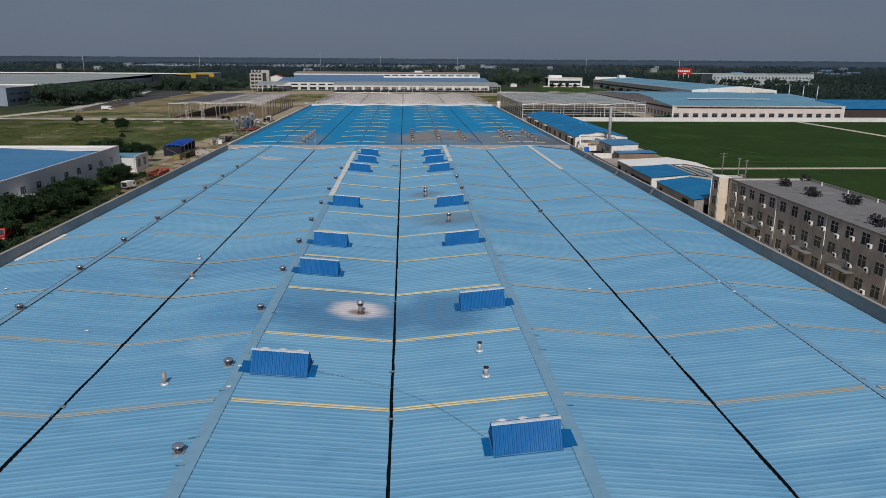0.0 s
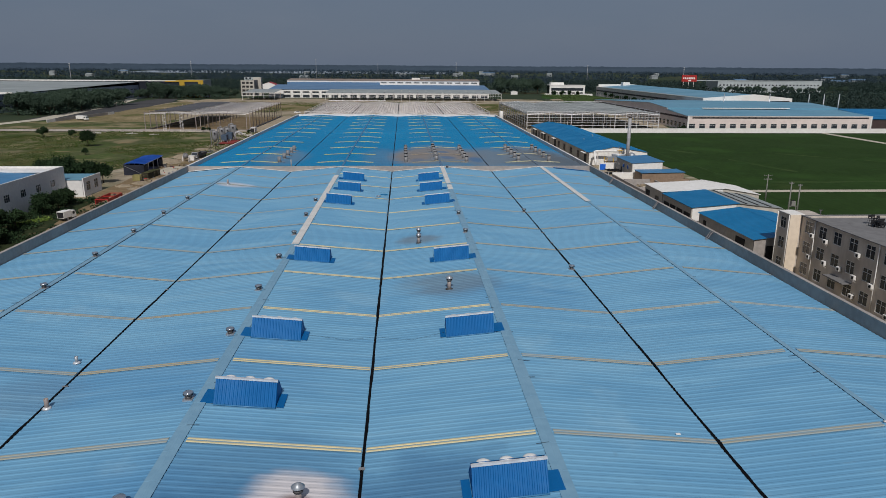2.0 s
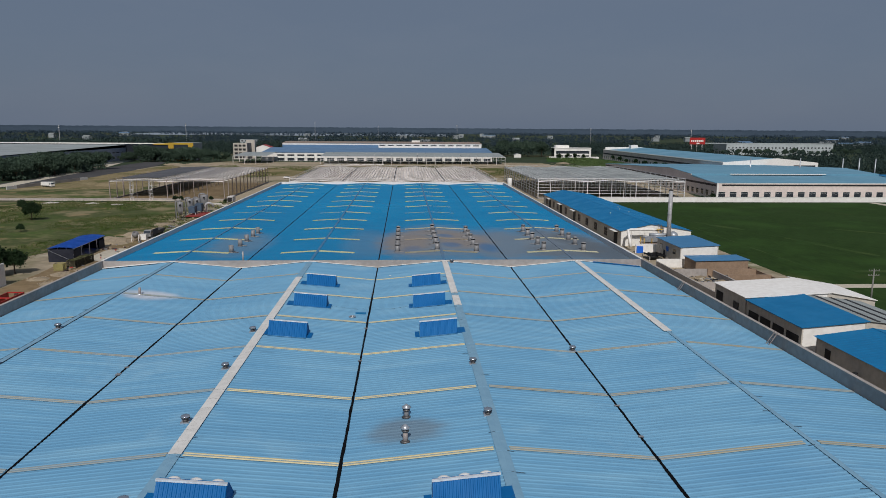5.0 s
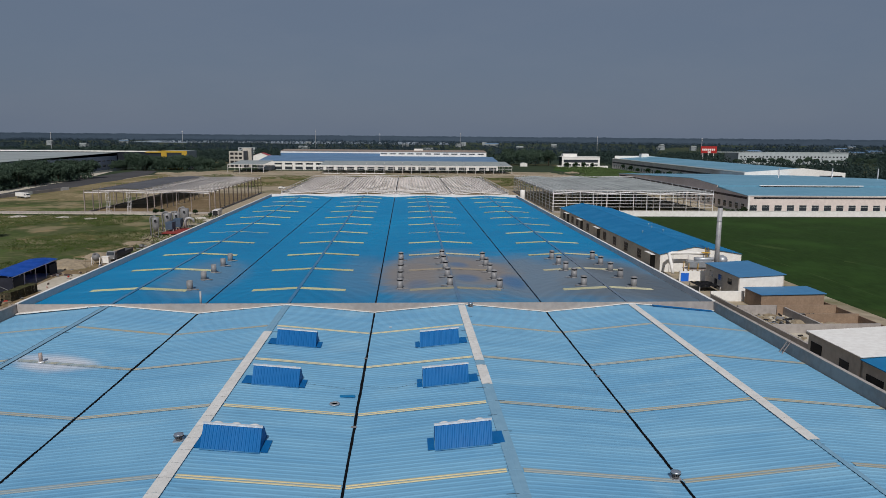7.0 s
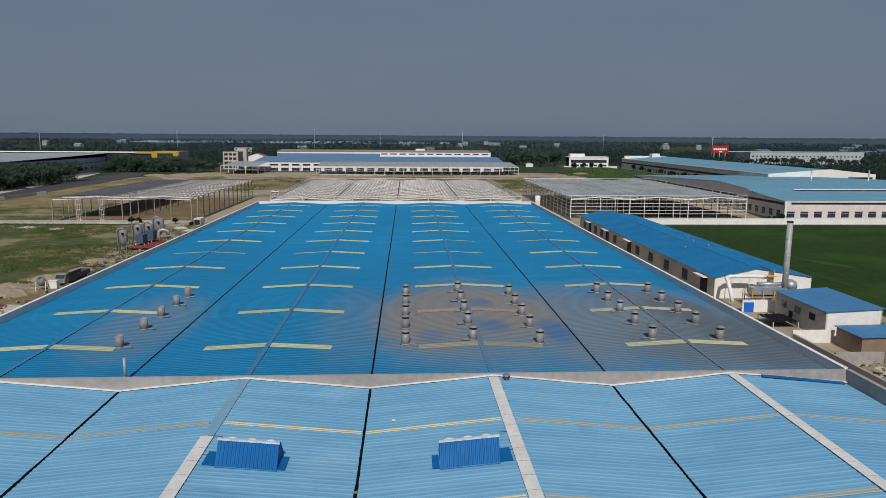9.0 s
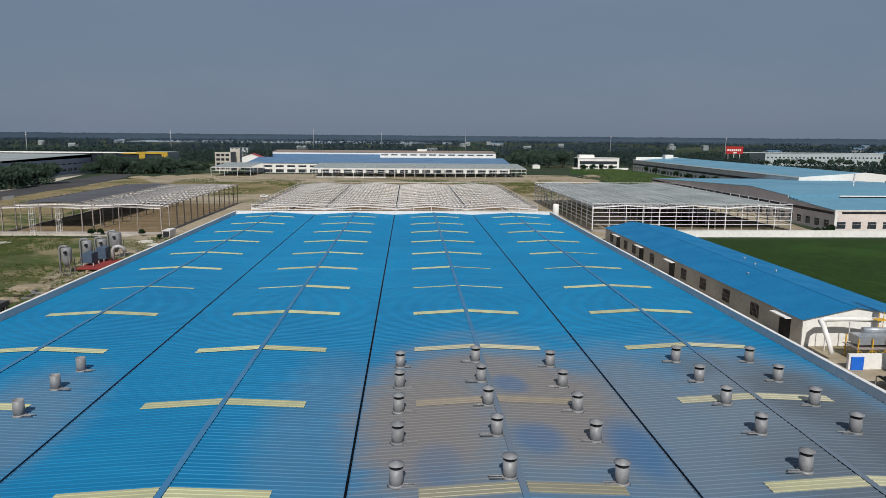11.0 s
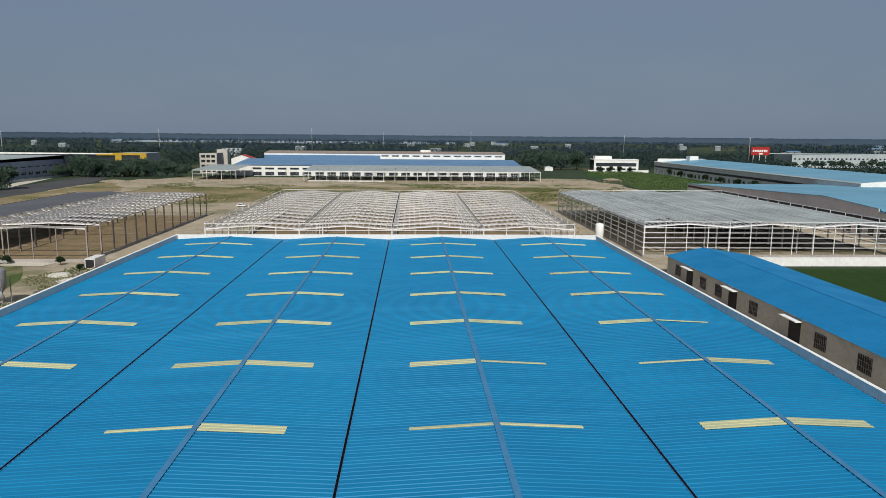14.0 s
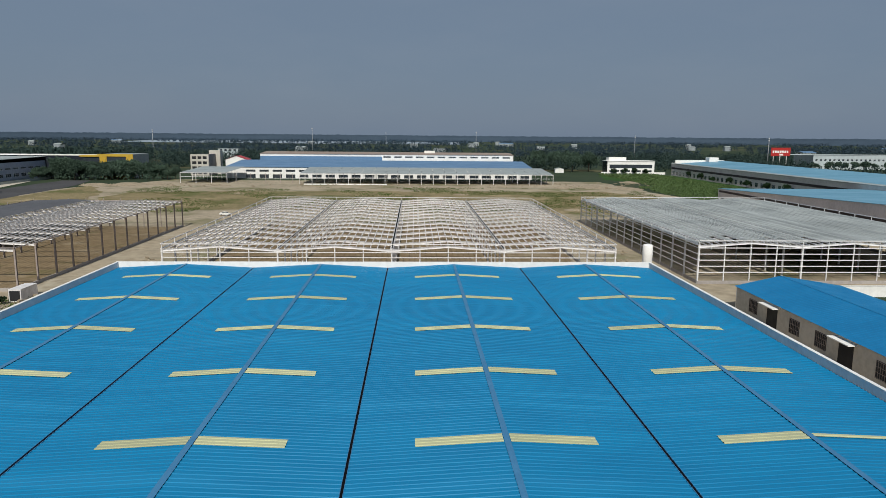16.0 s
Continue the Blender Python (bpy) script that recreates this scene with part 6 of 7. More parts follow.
solid("site_cabinet", boxes((-0.9, 0.9, -0.6, 0.6, 0.1, 1.7), (-0.95, 0.95, -0.65, 0.65, 1.7, 1.78), (-0.8, -0.6, -0.5, 0.5, 0, 0.1), (0.6, 0.8, -0.5, 0.5, 0, 0.1)), M_WHITE, "white metal site cabinet beside the dump truck", "cabinet", (-73.7, 279.9, 0.1))
truck((-188.0, 462.0, 0.12), 62, M_WHITE, M_WHITE, "white box truck parked on the dark lot", 8.5, True)


def car(at, turn, m, label):
    ob = thing("car", label, "car", at)
    ob.rotation_euler = (0, 0, radians(turn))
    bm = B()
    pts = [(0, 0.35), (4.3, 0.35), (4.3, 0.85), (3.9, 0.95), (3.2, 1.45), (1.7, 1.47), (0.95, 0.95), (0.05, 0.8)]
    a = [bm.verts.new((-0.87, p[0], p[1])) for p in pts]
    b = [bm.verts.new((0.87, p[0], p[1])) for p in pts]
    bm.faces.new(a)
    bm.faces.new(b[::-1])
    for i in range(len(pts)):
        bm.faces.new((a[i], b[i], b[(i + 1) % len(pts)], a[(i + 1) % len(pts)]))
    bmesh.ops.bevel(bm, geom=bm.edges[:], offset=0.06, segments=2, affect="EDGES")
    body = part("body", bm, m, ob)
    for s in (-1, 1):
        part("side_window", boxes((s * 0.875 - 0.01, s * 0.875 + 0.01, 1.3, 3.2, 0.98, 1.34)), M_GLASS, body)
        for y in (0.8, 3.5):
            wheel(ob, s * 0.78, y, 0.32, 0.32, 0.2)
        part("headlight", boxes((s * 0.6 - 0.15, s * 0.6 + 0.15, -0.02, 0.05, 0.6, 0.75)), M_SILVER, body)
    bm = B()
    slab(bm, (-0.72, 1.0, 1.0), (0.72, 1.0, 1.0), (0.65, 1.66, 1.46), (-0.65, 1.66, 1.46), 0.02)
    part("windscreen", bm, M_GLASS, body, at=(0, -0.03, 0.03))


car((-71.6, 534, 0.07), 75, M_WHITE, "white car parked on the sandy track")
tank = thing("water_tank", "white cylindrical water tank beyond the hall parapet", "tank", (52.2, 392, 0))
bm = B()
lathe(bm, [(1.0, 6.4), (1.05, 6.5), (1.05, 10.5), (0.9, 10.75), (0.2, 10.85)], 18)
part("drum", bm, M_WHITE, tank)
for x in (-0.7, 0.7):
    for y in (-0.7, 0.7):
        part("leg", boxes((x - 0.08, x + 0.08, y - 0.08, y + 0.08, 0, 6.4)), M_STEEL, tank)
ct = thing("site_container", "pale site container beside the hall", "container", (-74.5, 386, 0.03))
part("shell", boxes((-1.2, 1.2, 0, 6, 0, 2.5)), M_STEEL, ct)
part("opening", boxes((-1.0, 1.0, -0.05, 0.02, 0.2, 2.2)), M_DARK, ct)


# scaffold towers at the front of the part-sheeted frame
def scaffold(x, y):
    ob = thing("scaffold_tower", "slim steel scaffold tower inside the unclad frame", "scaffold", (x, y, 0), "scaffold towers")
    for dx in (0, 1.3):
        for dy in (0, 1.3):
            part("post", boxes((dx - 0.05, dx + 0.05, dy - 0.05, dy + 0.05, 0, 9.4)), M_STEEL, ob)
    for k in range(5):
        z = 1.2 + 1.9 * k
        bm = B()
        for a, b in (((0, 0), (1.3, 0)), ((1.3, 0), (1.3, 1.3)), ((1.3, 1.3), (0, 1.3)), ((0, 1.3), (0, 0))):
            beam(bm, (a[0], a[1], z), (b[0], b[1], z), 0.08)
        beam(bm, (0, 0, z - 0.9), (1.3, 0, z), 0.06)
        part("ledger_frame", bm, M_STEEL, ob)


scaffold(-121.0, 394.0)
scaffold(-112.5, 394.0)


# ---- things on the roofs ----


def vent_hood(x, y, side):
    """A tent-shaped hood of ribbed sheet over three domed fans; side: +1 where the slope falls towards +x."""
    ob = thing("roof_ventilator", "deep blue sheet-metal roof ventilator hood with three white fan domes", "roof ventilator", (x, y, roof_z(x, y)), "ventilator hoods on the old roof")
    w, d, h = 4.4, 2.9, 1.55
    tilt = -side * (R1R - R1V) / 12
    zt = lambda xx: tilt * xx
    n = 16
    bm = B()
    prof = []
    for k in range(n):
        a = -w / 2 + w * k / n
        p = w / n
        prof += [(a, 0), (a + p * 0.45, 0), (a + p * 0.58, 0.05), (a + p * 0.87, 0.05)]
    prof.append((w / 2, 0))
    lo = [bm.verts.new((a, -o * 0.8, zt(a) + 0.06 + o * 0.5)) for a, o in prof]
    hi = [bm.verts.new((a, d * 0.44 - o * 0.8, zt(a) + h + o * 0.5)) for a, o in prof]
    for i in range(len(prof) - 1):
        bm.faces.new((lo[i], lo[i + 1], hi[i + 1], hi[i]))
    keep_normals("front_sheet", bm, M_HOOD, ob)
    bm = B()
    slab(bm, (-w / 2, d, zt(-w / 2) + 0.08), (w / 2, d, zt(w / 2) + 0.08), (w / 2, d * 0.62, zt(w / 2) + h - 0.12), (-w / 2, d * 0.62, zt(-w / 2) + h - 0.12), 0.04)
    part("back_sheet", bm, M_HOOD, ob)
    for s in (-1, 1):
        xx = s * (w / 2 - 0.02)
        bm = B()
        a = [bm.verts.new((xx, p[0], zt(xx) + p[1])) for p in ((0.02, 0.06), (d - 0.02, 0.06), (d * 0.62, h - 0.15), (d * 0.45, h - 0.02))]
        b = [bm.verts.new((xx - s * 0.03, v.co.y, v.co.z)) for v in a]
        bm.faces.new(a)
        bm.faces.new(b[::-1])
        for i in range(4):
            bm.faces.new((a[i], b[i], b[(i + 1) % 4], a[(i + 1) % 4]))
        part("side_sheet", bm, M_HOOD, ob)
    bm = B()
    beam(bm, (-w / 2 - 0.04, d * 0.44 - 0.02, zt(-w / 2) + h + 0.02), (w / 2 + 0.04, d * 0.44 - 0.02, zt(w / 2) + h + 0.02), 0.2, 0.13)
    part("top_flashing", bm, M_SILVER, ob, "crinkled silver flashing")
    for k in (-1, 0, 1):
        bm = B()
        lathe(bm, [(0.46, -0.25), (0.5, -0.04), (0.46, 0.08), (0.32, 0.17), (0.1, 0.21)], 14)
        part("fan_dome", bm, M_WHITE, ob, "white fan dome", at=(k * 1.4, d * 0.66, zt(k * 1.4) + h - 0.36))
    for s in (-1, 1):
        a = s * (w / 2 + 0.02)
        b = s * (w / 2 + (0.95 if s == -side else 0.55))
        bm = B()
        slab(bm, (a, 0.1, zt(a) + 0.1), (b, 0.1, zt(b) + 0.1), (b, d * 0.75, zt(b) + 0.1), (a, d * 0.75, zt(a) + 0.1), 0.03)
        part("base_flashing", bm, M_HOOD, ob)
    bm = B()
    pipe(bm, [(-w / 2, -0.1, zt(-w / 2) + 0.08), (w / 2, -0.1, zt(w / 2) + 0.08)], 0.05, 6)
    part("drip_edge", bm, M_BLUE_MID, ob)
    return ob


hood_r = hood_l = None
for y in (49.3, 75.3, 88.0, 113.4, 150.8, 164.6, 177.2):
    x = -10.2 if y < 160 else -9.4
    if hood_l is None:
        hood_l = vent_hood(x, y, 1)
    else:
        copy_thing(hood_l, Matrix.Translation((x, y, roof_z(x, y))))
for y in (37.6, 63.6, 88.3, 113.3, 150.8, 164.4, 177.0):
    x = 7.35 if y < 160 else 6.75
    if hood_r is None:
        hood_r = vent_hood(x, y, -1)
    else:
        copy_thing(hood_r, Matrix.Translation((x, y, roof_z(x, y))))


def turbine(x, y):
    ob = thing("turbine_vent", "round galvanised turbine roof vent", "roof vent", (x, y, roof_z(x, y)), "turbine vents along the ridges")
    bm = B()
    box(bm, -0.42, 0.42, -0.42, 0.42, -0.05, 0.12)
    part("base_plate", bm, M_GALV, ob)
    bm = B()
    lathe(bm, [(0.27, 0.1), (0.27, 0.34)], 14)
    part("throat", bm, M_DARK_STEEL, ob)
    bm = B()
    n = 18
    prof = [(0.30, 0.34), (0.43, 0.46), (0.45, 0.56), (0.40, 0.66), (0.26, 0.74)]
    for k in range(n):
        a0, a1 = 2 * math.pi * k / n, 2 * math.pi * (k + 0.72) / n
        va = [bm.verts.new((r * math.cos(a0), r * math.sin(a0), z)) for r, z in prof]
        vb = [bm.verts.new((r * 0.93 * math.cos(a1), r * 0.93 * math.sin(a1), z)) for r, z in prof]
        for i in range(len(prof) - 1):
            bm.faces.new((va[i], vb[i], vb[i + 1], va[i + 1]))
    part("vanes", bm, M_DARK_STEEL, ob, "dark turbine vanes")
    bm = B()
    lathe(bm, [(0.44, 0.6), (0.45, 0.65), (0.38, 0.72), (0.12, 0.76)], 16)
    part("cap", bm, M_CHROME, ob, "bright domed cap")
    return ob


tv = None
spots = [(-14.4, 38.2 + 12.68 * k) for k in range(-3, 10)] + [(-37.4, 64.1 + 12.85 * k) for k in range(-5, 8)] + [(10.3, 127.3), (10.3, 140.1), (22.3, 111.6), (22.3, 147.0), (11.8, 194.0)]
for x, y in spots:
    if tv is None:
        tv = turbine(x, y)
        tv.scale = (0.92, 0.92, 0.92)
    else:
        copy_thing(tv, Matrix.Translation((x, y, roof_z(x, y))) @ Matrix.Scale(0.92, 4))


def duct_vent(x, y, h=1.75, r=0.48, capped=True):
    z = roof_z(x, y)
    ob = thing("exhaust_stack", "grey capped exhaust stack on the sooty blue roof" if capped else "open-topped grey exhaust stack on the blue roof", "exhaust stack", (x, y, z), "exhaust stacks on the new roof")
    bm = B()
    if capped:
        lathe(bm, [(r, -0.15), (r, h * 0.74)], 18)
    else:
        lathe(bm, [(r, -0.15), (r, h * 0.75), (r - 0.04, h * 0.75), (r - 0.04, 0.4)], 18)
    part("drum", bm, M_STACK, ob)
    if capped:
        bm = B()
        lathe(bm, [(r * 0.86, h * 0.7), (r * 0.92, h * 0.9)], 18)
        part("throat", bm, M_DARK, ob, "black air gap under the cap")
        bm = B()
        lathe(bm, [(r * 1.22, h * 0.88), (r * 1.2, h * 0.91), (0.12, h * 1.0), (0.02, h * 1.02)], 18)
        part("cap", bm, M_STACK, ob)
    bm = B()
    rnd = random.Random(int(x * 13 + y * 7))
    s = 1 if x < 5 else -1
    for k in range(2):
        pipe(bm, [(s * 0.2, -0.35 + 0.3 * k, 0.13), (s * (1.1 + rnd.uniform(0.0, 0.5)), -0.35 + 0.3 * k, 0.13 - s * 0.02)], 0.06, 6)
    part("flashing", bm, M_STACK, ob, "crinkled foil flashing")
    bm = B()
    lathe(bm, [(r + 0.16, 0.0), (r + 0.02, 0.16)], 14)
    part("collar", bm, M_STACK, ob)
    return ob


for xs, ys in (((2.0,), (207.5, 214.2, 220.3, 226.3, 232.2)), ((9.85,), (207.6, 214.5, 220.7, 226.6, 232.5)), ((17.6,), (207.1, 213.9, 219.9, 225.8, 231.8)), ((31.2,), (208.0, 214.4, 220.6, 226.4, 232.4)), ((39.1,), (207.4, 214.4, 220.2, 226.4, 232.2))):
    for x in xs:
        for y in ys:
            duct_vent(x, y)
for y in (206.9, 214.3, 220.3, 226.5, 231.6):
    duct_vent(-30.1, y, 1.9, 0.46, False)


def stub_pipe(x, y, h, r, label, m=None, cowl=False, dark=False):
    ob = thing("vent_pipe", label, "vent pipe", (x, y, roof_z(x, y)))
    bm = B()
    lathe(bm, [(r, -0.1), (r, h), (r * 0.8, h), (r * 0.8, h - 0.3)], 14)
    part("pipe", bm, m or M_GALV, ob)
    bm = B()
    lathe(bm, [(r + 0.22, 0.02), (r + 0.05, 0.14)], 12)
    part("collar", bm, M_DARK_STEEL if cowl else M_SILVER, ob)
    if dark:
        bm = B()
        lathe(bm, [(r * 1.06, h - 0.02), (r * 1.06, h + 0.06), (r * 0.7, h + 0.07)], 14)
        part("mouth", bm, M_DARK, ob, "black pipe mouth")
    if cowl:
        bm = B()
        lathe(bm, [(r * 1.9, h + 0.05), (r * 2.0, h + 0.12), (r * 0.2, h + 0.4)], 14)
        part("cowl", bm, M_GALV, ob, "galvanised conical cowl")
        bm = B()
        lathe(bm, [(r * 1.5, h - 0.2), (r * 1.5, h - 0.05)], 14)
        part("wind_band", bm, M_DARK_STEEL, ob)
        bm = B()
        for a in range(3):
            c, s = math.cos(a * 2.1) * r * 0.9, math.sin(a * 2.1) * r * 0.9
            beam(bm, (c, s, h - 0.05), (c, s, h + 0.16), 0.04)
        part("struts", bm, M_STEEL_RUST, ob)


stub_pipe(5.95, 53.8, 0.75, 0.19, "short grey vent pipe with a black mouth", M_TUBE, dark=True)
stub_pipe(5.95, 48.9, 0.75, 0.2, "short grey vent pipe with a black mouth", M_TUBE, dark=True)
stub_pipe(-18.7, 48.6, 1.0, 0.16, "short rusty vent pipe with pale sealant at its base", M_STEEL_RUST)
stub_pipe(-25.0, 77.2, 0.8, 0.16, "rusty vent pipe standing in a dark stain", M_STEEL_RUST)
stub_pipe(-26.4, 85.2, 0.6, 0.14, "short galvanised vent pipe on the roof", M_GALV)
stub_pipe(-4.8, 64.4, 1.0, 0.2, "rusty capped flue in a pale scorched patch", M_STEEL_RUST, True)
stub_pipe(6.3, 102.2, 1.2, 0.22, "rusty pipe flue with a conical cowl in a sooty patch", M_STEEL_RUST, True)
stub_pipe(3.4, 123.9, 1.1, 0.2, "rusty pipe flue with a conical cowl in a sooty patch", M_STEEL_RUST, True)
stub_pipe(3.5, 128.6, 0.8, 0.2, "short grey flue on the blue roof", M_STACK, True)
stub_pipe(-34.6, 172.0, 1.0, 0.18, "thin flue in a pale patch on the roof", M_STEEL_RUST)
stub_pipe(-25.6, 197.0, 2.2, 0.14, "slim upright pipe behind the fire wall", M_TUBE)

# loose cables, scraps and the small ladder over the parapet
def cable(points, r, label):
    bm = B()
    pipe(bm, [(x, y, roof_z(x, y) + 0.11 + dz) for x, y, dz in points], r, 5)
    solid("roof_cable", bm, M_DARK, label, "cable")


cable([(-7.8, 50.5, 0), (-5.0, 49.6, 0.02), (-1.5, 48.0, 0.25), (1.5, 45.2, 0.02), (3.6, 42.0, 0), (5.0, 39.6, 0)], 0.010, "thin black cable running across the blue roof")
cable([(-7.6, 89.4, 0), (-4.0, 88.8, 0), (-1.4, 89.4, 0.25), (2.0, 88.4, 0), (5.0, 89.4, 0)], 0.009, "thin black cable running across the blue roof")
cable([(-7.4, 165.9, 0), (-3.0, 165.2, 0), (-1.4, 165.4, 0.3), (2.0, 164.8, 0), (4.4, 165.6, 0)], 0.009, "thin black cable running across the blue roof")
solid("roof_scrap", boxes((-0.7, 0.7, -0.05, 0.25, 0.0, 0.14)), M_BLUE_DEEP, "blue metal offcut lying on the roof", "metal scrap", (-2.5, 163.2, roof_z(-2.5, 163.2) + 0.06))
bm = B()
lathe(bm, [(0.29, 0.0), (0.45, 0.0), (0.47, 0.05), (0.45, 0.1), (0.29, 0.1), (0.27, 0.05), (0.29, 0.0)], 18)
solid("cable_coil", bm, M_GALV, "small grey coil lying on the roof", "coil", (-3.5, 161.3, roof_z(-3.5, 161.3) + 0.06))
for x, y in ((-29.5, 60.2), (20.0, 71.0), (-13.4, 46.8), (-13.4, 50.4), (34.4, 67.0), (34.3, 70.5), (1.0, 186.5), (-43.0, 72.0)):
    bm = B()
    box(bm, -0.16, 0.16, -0.1, 0.1, 0, 0.06)
    bmesh.ops.bevel(bm, geom=bm.edges[:], offset=0.02, segments=1, affect="EDGES")
    solid("sealant_patch", bm, M_WHITE, "small white sealant patch on the roof", "patch", (x, y, roof_z(x, y) + 0.085))
for x, y, s in ((46.8, 148.5, 1), (46.8, 175.5, 1), (46.8, 126.0, 1)):
    ob = thing("roof_ladder", "short steel ladder leaning over the parapet", "ladder", (x, y, R1V))
    for dy in (-0.3, 0.3):
        bm = B()
        beam(bm, (-1.1, dy, 0.05), (-0.1, dy, 1.6), 0.07)
        part("rail", bm, M_STEEL_RUST, ob)
    for k in range(5):
        bm = B()
        t = 0.15 + 0.17 * k
        beam(bm, (-1.1 + t, -0.3, 0.05 + 1.55 * t), (-1.1 + t, 0.3, 0.05 + 1.55 * t), 0.05)
        part("rung", bm, M_STEEL_RUST, ob)
solid("roof_plank", boxes((-0.3, 0.3, 0, 13.2, 0, 0.06)), M_WHITE, "long pale flashing plank along the parapet foot", "plank", (-48.85, 85.0, roof_z(-48.85, 85) + 0.05))

# ribbed cladding on the inner faces of the new hall's parapet
for s in (-1, 1):
    bm = B()
    n = 440
    ln = YE - YM - 0.8
    p = ln / n
    prof = []
    for k in range(n):
        prof += [(k * p, 0), (k * p + p * 0.6, 0), (k * p + p * 0.68, 0.012), (k * p + p * 0.92, 0.012)]
    prof.append((ln, 0))
    x = s * 47.985
    lo = [bm.verts.new((x - s * o, y, R2V - 0.02)) for y, o in prof]
    hi = [bm.verts.new((x - s * o, y, PAR - 0.09)) for y, o in prof]
    for i in range(len(prof) - 1):
        f = (lo[i], lo[i + 1], hi[i + 1], hi[i])
        bm.faces.new(f if s < 0 else f[::-1])
    keep_normals("parapet_cladding", bm, M_CONCRETE_PALE, hall_new, "pale ribbed parapet cladding")


# ---- plants ----
def leaf_mesh(name, centres, size, per, spread, material, seed, squash=0.8):
    """Many small leaf clumps (bent triangles) scattered round the centres, joined in one mesh."""
    rng = np.random.default_rng(seed)
    c = np.repeat(np.array(centres, float), per, axis=0)
    n = len(c)
    off = rng.normal(0, 1, (n, 3)) * np.array(spread)
    c = c + off
    a = rng.normal(0, 1, (n, 3))
    a /= np.linalg.norm(a, axis=1)[:, None]
    b = rng.normal(0, 1, (n, 3))
    b -= (a * b).sum(1)[:, None] * a
    b /= np.linalg.norm(b, axis=1)[:, None]
    s = size * rng.uniform(0.6, 1.4, (n, 1))
    v = np.stack([c - a * s * 0.5, c + b * s * 0.45, c + a * s * 0.5, c - b * s * 0.45 + rng.normal(0, 0.15, (n, 3)) * s], 1).reshape(-1, 3)
    v[:, 2] = np.maximum(v[:, 2], 0.05)
    f = np.arange(n * 4).reshape(-1, 4)
    me = bpy.data.meshes.new(name)
    me.from_pydata(v.tolist(), [], f.tolist())
    me.materials.append(material)
    return me


def scatter(n, x0, x1, y0, y1, seed, keep=None, zf=None):
    rng = np.random.default_rng(seed)
    p = np.stack([rng.uniform(x0, x1, n), rng.uniform(y0, y1, n), np.zeros(n)], 1)
    if keep is not None:
        p = p[[keep(*q) for q in p]]
    return p


def tree(x, y, h, r, seed, label, group, leaf=None):
    rnd = random.Random(seed)
    ob = thing("tree", label, "tree", (x, y, 0), group)
    bm = B()
    top = h * 0.5
    pipe(bm, [(0, 0, -0.1), (0.06 * h * rnd.uniform(-0.4, 0.4), 0, top * 0.6), (0.1, 0.1, top)], 0.03 * h, 8)
    tips = []
    for k in range(7):
        a = k * 0.9 + rnd.uniform(-0.3, 0.3)
        rr = r * rnd.uniform(0.35, 0.8)
        tip = (rr * math.cos(a), rr * math.sin(a), h * rnd.uniform(0.5, 0.85))
        pipe(bm, [(0.04, 0.04, top * rnd.uniform(0.55, 0.95)), (tip[0] * 0.5, tip[1] * 0.5, tip[2] * 0.8), tip], 0.011 * h, 5)
        tips.append(tip)
    part("trunk", bm, M_BARK, ob)
    cl = [(t[0] + rnd.uniform(-0.3, 0.3) * r, t[1] + rnd.uniform(-0.3, 0.3) * r, t[2] + rnd.uniform(-0.14, 0.12) * h) for t in tips for _ in range(3)] + [(0, 0, h * 0.82), (0.2 * r, -0.1 * r, h * 0.9)]
    part("crown", leaf_mesh("crown", cl, 0.06 * h, 240, (0.2 * r, 0.2 * r, 0.065 * h), leaf or M_LEAF, seed), None, ob)
    return ob


def plant_trees(spots, label, group, leaf=None):
    protos = []
    rnd = random.Random(len(spots) * 3 + 1)
    for k, (x, y, h) in enumerate(spots):
        if len(protos) < 3:
            protos.append((tree(x, y, h, h * 0.42, 50 + k + len(spots), label, group, leaf), h))
        else:
            p, hp = protos[k % 3]
            m = pose(x, y, 0, 0, 0, rnd.uniform(0, 360)) @ Matrix.Scale(h / hp, 4)
            t = copy_thing(p, m)


plant_trees([(-79.5, 142, 4.6), (-81, 149, 4.8), (-79.5, 155, 5.2), (-80, 161, 5.6), (-78.6, 165, 5.8), (-80.4, 169, 5.2), (-78.5, 173, 4.2), (-80, 187, 5.0), (-78.8, 192, 4.6), (-79.6, 197, 4.2), (-81, 201, 3.8), (-80, 134, 4.4), (-79, 126, 4.6)], "leafy dark green tree beside the pale factory", "trees beside the factory")
plant_trees([(-92, 226, 7.5), (-88, 229, 6.5), (-85, 232, 5.5), (-97, 232, 7.5), (-104, 236, 6), (-129, 325, 6.5), (-164, 360, 5), (-152, 362, 3.5), (-118, 297, 2.6), (-100, 391, 2.4), (-97.5, 392, 2.2), (-84, 391, 2.2), (-76, 384, 1.6)], "leafy green tree in the weedy field", "trees in the field")
sh = scatter(620, -84, -70.4, 100, 206, 61, lambda x, y, z: noise.noise((x * 0.2, y * 0.12, 3)) > -0.05)
tagged(new("shrubs", leaf_mesh("shrubs", sh + np.array([0, 0, 0.5]), 0.35, 40, (0.55, 0.7, 0.3), M_LEAF, 62)), "low dark shrubs and grass tufts under the yard trees", "shrubs", kind="stuff")
hd = np.stack([np.linspace(-79.8, -76.6, 40), np.linspace(174.5, 182.5, 40), np.full(40, 0.45)], 1)
tagged(new("hedge", leaf_mesh("hedge", hd, 0.22, 60, (0.5, 0.5, 0.2), mat("yellow_green_leaves", lin(104, 126, 48), lin(80, 104, 36), 0.8, 0, 0.6, 0.1, 0.0), 63)), "clipped yellow-green hedge patch in the yard", "hedge")
rnd = random.Random(8)
